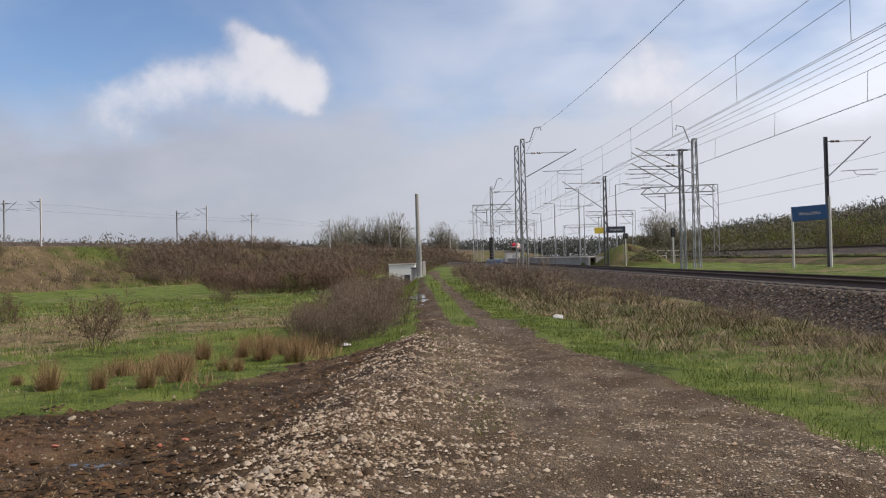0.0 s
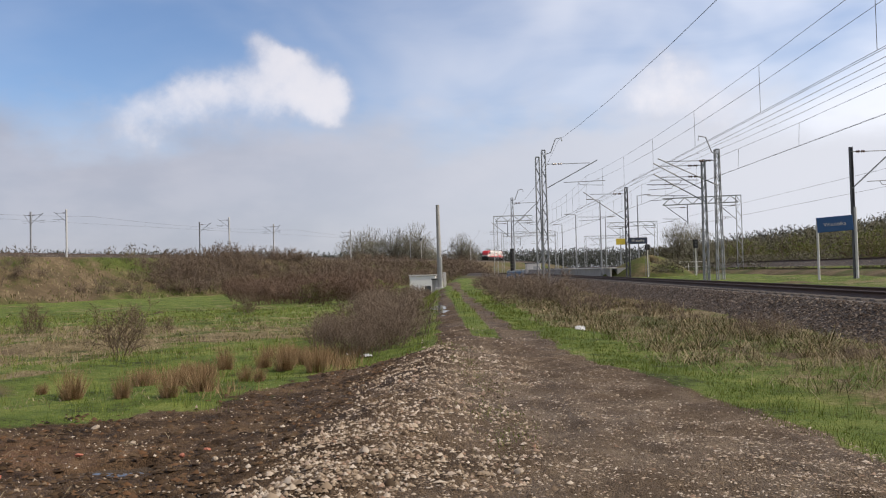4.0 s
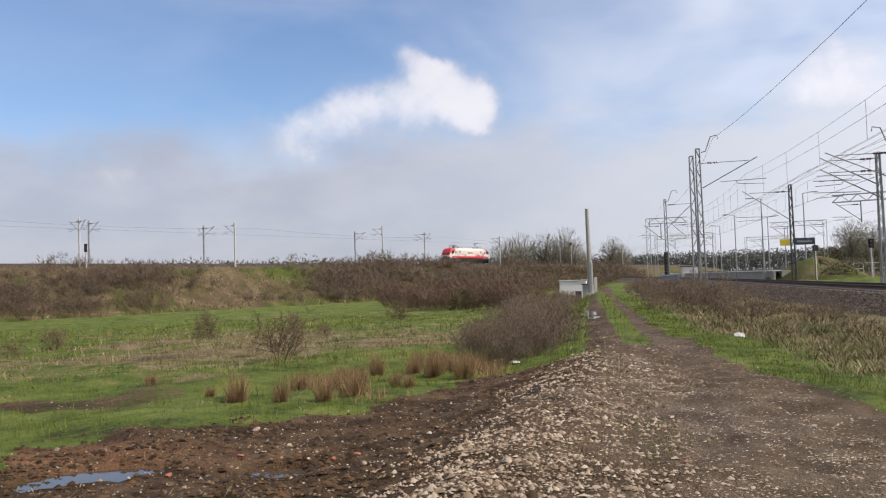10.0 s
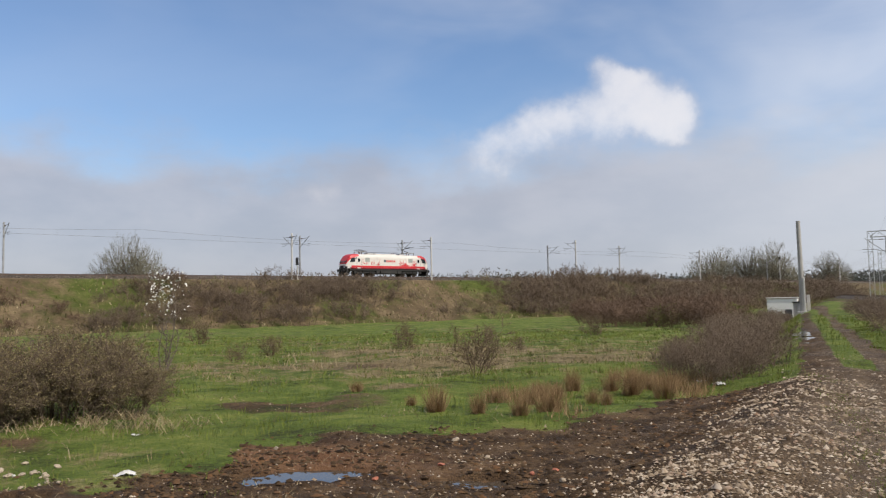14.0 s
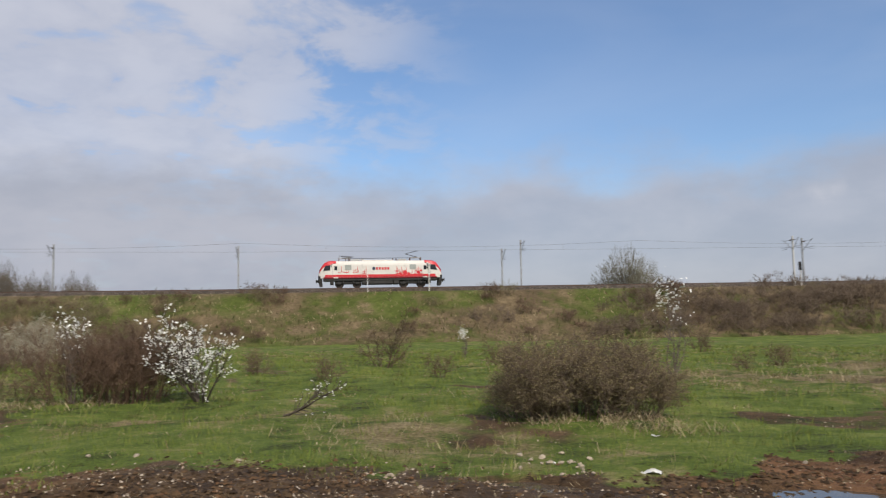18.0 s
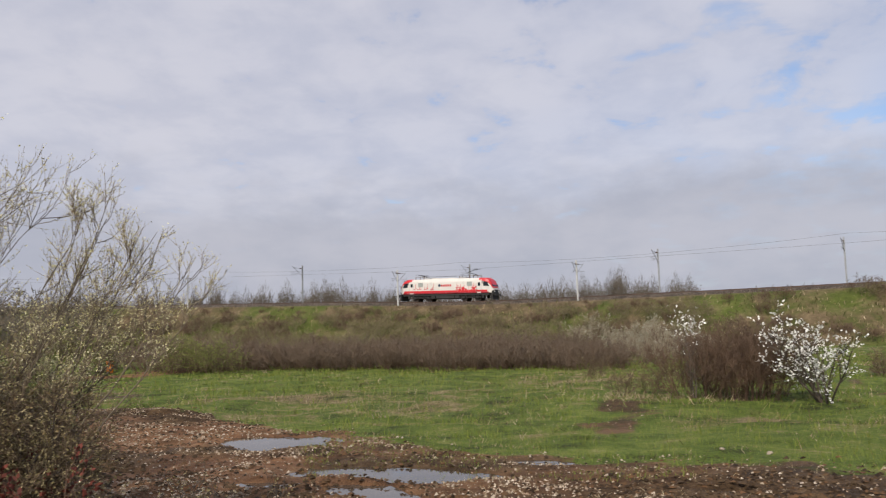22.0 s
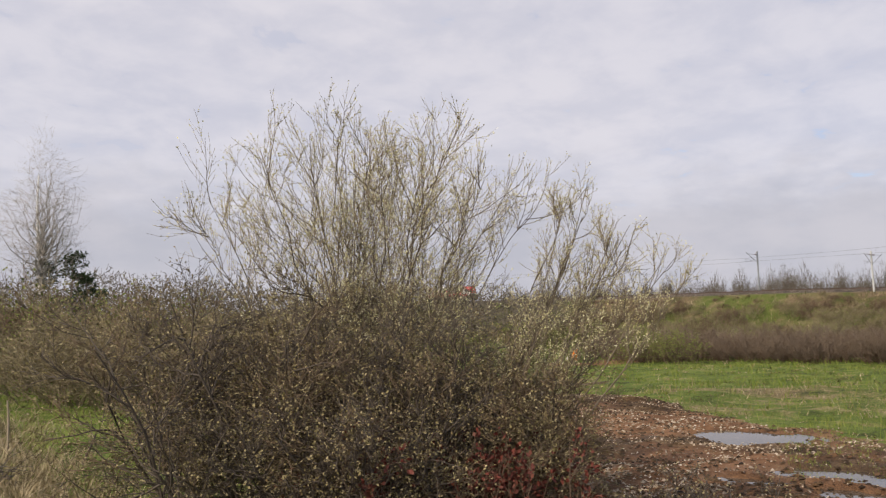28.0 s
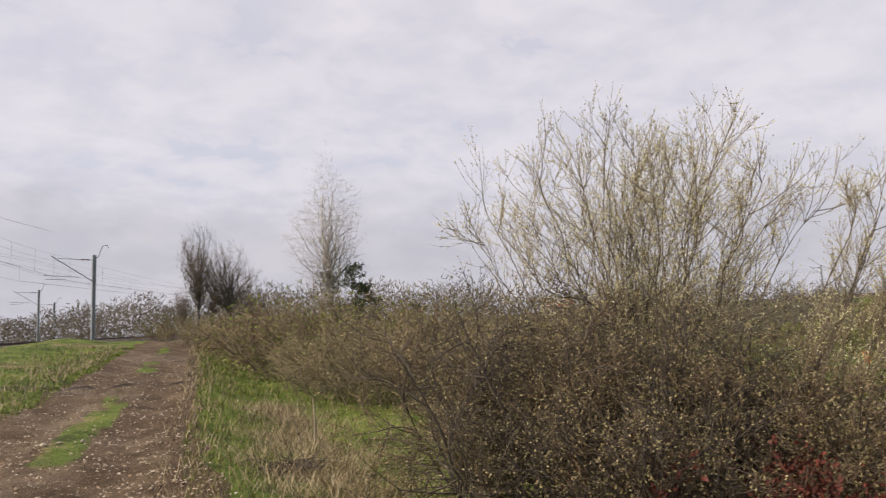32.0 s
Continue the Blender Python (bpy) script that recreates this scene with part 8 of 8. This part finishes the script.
    blades("road_edge_grass", np.stack([x, y], 1), height(x, y), rng.uniform(0.1, 0.3, len(y)), rng.uniform(0.02, 0.04, len(y)), rng.uniform(0.1, 0.6, len(y)), BLADE, "green grass at the road's edge", 9)


sow()


def tussock(seed, mat, h_, count):
    """A sheaf of blades that spread outwards from one foot."""
    rng = np.random.default_rng(seed)
    a = rng.uniform(0, 2 * np.pi, count)
    q = rng.uniform(0, 1, count)
    xy = np.stack([np.cos(a) * q, np.sin(a) * q], 1) * 0.15
    lean = np.clip(0.05 + 0.6 * q + rng.normal(0, 0.22, count), 0, 1)
    ob = blades("tussock", xy, np.zeros(count), (0.25 + 0.75 * rng.uniform(0, 1, count) ** 1.3) * h_, rng.uniform(0.002, 0.005, count), lean, mat, "rusty brown grass tussock in the wet meadow", seed, 0.2, a + rng.normal(0, 0.7, count))
    del ob["kind"]
    return tagged(ob, "rusty brown grass tussock in the wet meadow", "tussock", "tussocks")


spots = [(-6.8, 13.0), (-5.6, 12.5), (-4.9, 13.2), (-5.4, 16.4), (-5.0, 16.9), (-5.9, 16.0), (-4.4, 15.6), (-4.1, 17.2), (-3.6, 17.9), (-4.6, 17.6), (-6.4, 15.2), (-4.5, 13.9), (-3.9, 14.8), (-7.9, 14.6), (-3.4, 16.6), (-5.2, 14.4), (-4.2, 19.0), (-5.0, 19.4), (-9.6, 15.8), (-3.3, 18.6)]
first = tussock(801, RUSTGRASS, 0.56, 800)
for i, (x, y) in enumerate(spots):
    s = R.uniform(0.55, 1.1)
    m = pose(x + R.uniform(-0.3, 0.3), y + R.uniform(-0.4, 0.4), zz(x, y), 0, 0, R.uniform(0, 360)) @ Matrix.Diagonal((s * R.uniform(0.9, 1.3), s * R.uniform(0.9, 1.3), s * R.uniform(0.9, 1.25), 1))
    if i == 0:
        first.matrix_world = m
    else:
        copy_thing(first, Matrix()).matrix_basis = m


def lump(name, m, size, mat, label, category, seed, group="", squash=0.6):
    """An angular chunk of rubble with chipped faces."""
    rng = np.random.default_rng(seed)
    bm = bmesh.new()
    bmesh.ops.create_icosphere(bm, subdivisions=2, radius=1.0)
    k = rng.normal(0, 1, (5, 3))
    k /= np.linalg.norm(k, axis=1, keepdims=True)
    for v in bm.verts:
        p = np.array(v.co)
        for q in k:
            d = p @ q - 0.62
            if d > 0:
                p = p - q * d
        p = p * (1 + 0.06 * rng.normal())
        v.co = p * np.array([1, 0.75, squash]) * size
    me = bpy.data.meshes.new(name)
    bm.to_mesh(me)
    bm.free()
    me.materials.append(mat)
    ob = new(name, me)
    ob.matrix_world = m
    return tagged(ob, label, category, group)


for i in range(26):
    x, y = -8.6 + R.gauss(0, 0.5), 6.35 + R.gauss(0, 0.28)
    lump("rubble_chunk", pose(x, y, zz(x, y) + 0.02, R.uniform(-20, 20), R.uniform(-20, 20), R.uniform(0, 360)), R.uniform(0.025, 0.062), RUBBLE if R.random() < 0.92 else LIGHTCONC, "pale broken concrete chunk on the mud", "rubble", 900 + i, "rubble heap")
for i, (x, y, s) in enumerate(((-5.0, 10.5, 0.11), (-7.0, 9.0, 0.07), (-4.0, 9.3, 0.06), (-9.3, 4.3, 0.07), (-11.3, 3.0, 0.07), (-12.6, 1.9, 0.08), (-12.9, 1.3, 0.06), (-10.0, -4.8, 0.07), (-11.2, -5.0, 0.06), (-2.6, 7.9, 0.06), (0.3, 6.4, 0.06), (-1.6, 11.8, 0.07), (1.9, 9.0, 0.06), (-0.9, -13.0, 0.1), (-1.1, -13.3, 0.08), (-1.4, -13.2, 0.07))):
    lump("loose_stone", pose(x, y, zz(x, y) + 0.01, 0, 0, R.uniform(0, 360)), s * 0.75, RUBBLE, "large pale stone lying loose on the ground", "stone", 940 + i, "loose stones")
for i, (x, y) in enumerate(((-4.25, 8.5), (-3.1, 8.4), (-2.9, 8.6), (-4.6, 7.6))):
    lump("brick_piece", pose(x, y, zz(x, y) + 0.02, 0, R.uniform(-15, 15), R.uniform(0, 360)), 0.045, BRICKRED, "broken red brick piece pressed in the mud", "brick", 960 + i, "brick pieces", 0.5)


def litter(x, y, size, seed, label):
    rng = np.random.default_rng(seed)
    n_ = 9
    u, v = np.meshgrid(np.linspace(-1, 1, n_), np.linspace(-1, 1, n_), indexing="ij")
    zc = rng.uniform(0, 1, (n_, n_)) * 0.35 * (1 - 0.3 * (u ** 2 + v ** 2)) + 0.15 * np.sin(3 * u + seed) + 0.1
    P = np.stack([u * size + rng.normal(0, 0.05 * size, u.shape), v * size * 0.6 + rng.normal(0, 0.05 * size, u.shape), np.clip(zc, 0.02, 1) * size], -1).reshape(-1, 3)
    i, j = np.meshgrid(np.arange(n_ - 1), np.arange(n_ - 1), indexing="ij")
    f = np.stack([i * n_ + j, (i + 1) * n_ + j, (i + 1) * n_ + j + 1, i * n_ + j + 1], -1).reshape(-1, 4)
    ob = new("litter", array_mesh("litter", P, f, DIRTYWHITE))
    ob.matrix_world = pose(x, y, zz(x, y), 0, 0, 40 * seed)
    return tagged(ob, label, "litter", "litter")


litter(-7.6, 6.95, 0.12, 1, "crumpled white plastic sheet on the muddy ground")
litter(2.75, 20.0, 0.2, 2, "crumpled white plastic bag in the roadside grass")
litter(-2.45, 19.0, 0.16, 3, "white plastic rubbish dumped under the shrubs")
litter(-2.95, 19.9, 0.13, 4, "white plastic rubbish dumped under the shrubs")
litter(-9.6, 9.0, 0.06, 5, "scrap of pale plastic lying in the grass")
# orange post box of a pipeline beside a pale marker
x, y = ground_at(123.3, 57)
ob = tagged(empty("orange_marker", pose(x, y, zz(x, y))), "small orange utility marker box on the bare soil", "marker")
part("case", Geo().box((0, 0, 0.35), (0.36, 0.3, 0.7), None, 0.04), ORANGE, ob)
part("cap", Geo().box((0, 0, 0.73), (0.42, 0.36, 0.08), None, 0.02), ORANGE, ob)
x, y = ground_at(123.8, 57)
ob = tagged(empty("white_stake", pose(x, y, zz(x, y))), "short white stake beside the orange marker", "stake")
part("stake", Geo().cyl((0, 0, -0.1), (0, 0, 0.35), 0.05, 8), WHITE, ob)
# dead sticks and a dark root clump by the dirt road
for i, (x, y, a, h_, mat) in enumerate(((-4.6, -12.6, 250, 0.85, PALETWIG), (-4.3, -12.2, 30, 0.6, PALETWIG), (-5.0, -11.2, 120, 0.5, DARKTWIG))):
    rng = np.random.default_rng(970 + i)
    P = grow(rng, np.array([[0, 0, -0.05]]), np.array([[0.35, 0, 1.0]]), np.array([h_]), 7, 0.06, 0.0)
    ob = new("dead_stick", array_mesh("dead_stick", *tubes(P, tapered(P, 0.02, 0.011), 6), mat, True))
    ob.matrix_world = pose(x, y, zz(x, y), 0, 0, a)
    tagged(ob, "bleached dead stick standing in the grass", "stick", "dead sticks")
rng = np.random.default_rng(980)
k = 260
P = grow(rng, rng.normal(0, 0.12, (k, 3)) * [1.4, 1, 0.1], rng.normal(0, 1, (k, 3)) * [1, 1, 0.25] + [0, 0, 0.45], rng.uniform(0.25, 0.6, k), 6, 0.15, -0.22)
ob = new("root_clump", array_mesh("root_clump", *tubes(P, tapered(P, 0.006, 0.003), 3), DARKTWIG))
ob.matrix_world = pose(-3.45, -10.4, zz(-3.45, -10.4) + 0.05)
tagged(ob, "dark dead clump of old roots and stalks", "root clump")

# ---- what moves ----
def way_run(t):
    u = t - 18
    return 20.78 * u - 0.031 * u * u


def motions():
    rows = []
    for k in range(0, 65):
        t = k * 0.5
        s = way_run(t)
        x, y, z = on_line(s)
        h = float(np.interp(s, LS, LH))
        a, b_ = on_line(s - 5), on_line(s + 5)
        grade = math.degrees(math.atan2(b_[2] - a[2], 10))
        rows.append((t, pose(x, y, z, 0, -grade, math.degrees(h))))
    walk(loco, rows)
    for ob in [o for o in loco.children if o.name.startswith("wheelset")]:
        at_ = ob.location.copy()
        walk(ob, [(k / FPS, pose(at_.x, at_.y, at_.z, 0, math.degrees(way_run(k / FPS) / 0.625) % 360.0, 0)) for k in range(0, 32 * FPS + 1)])


motions()
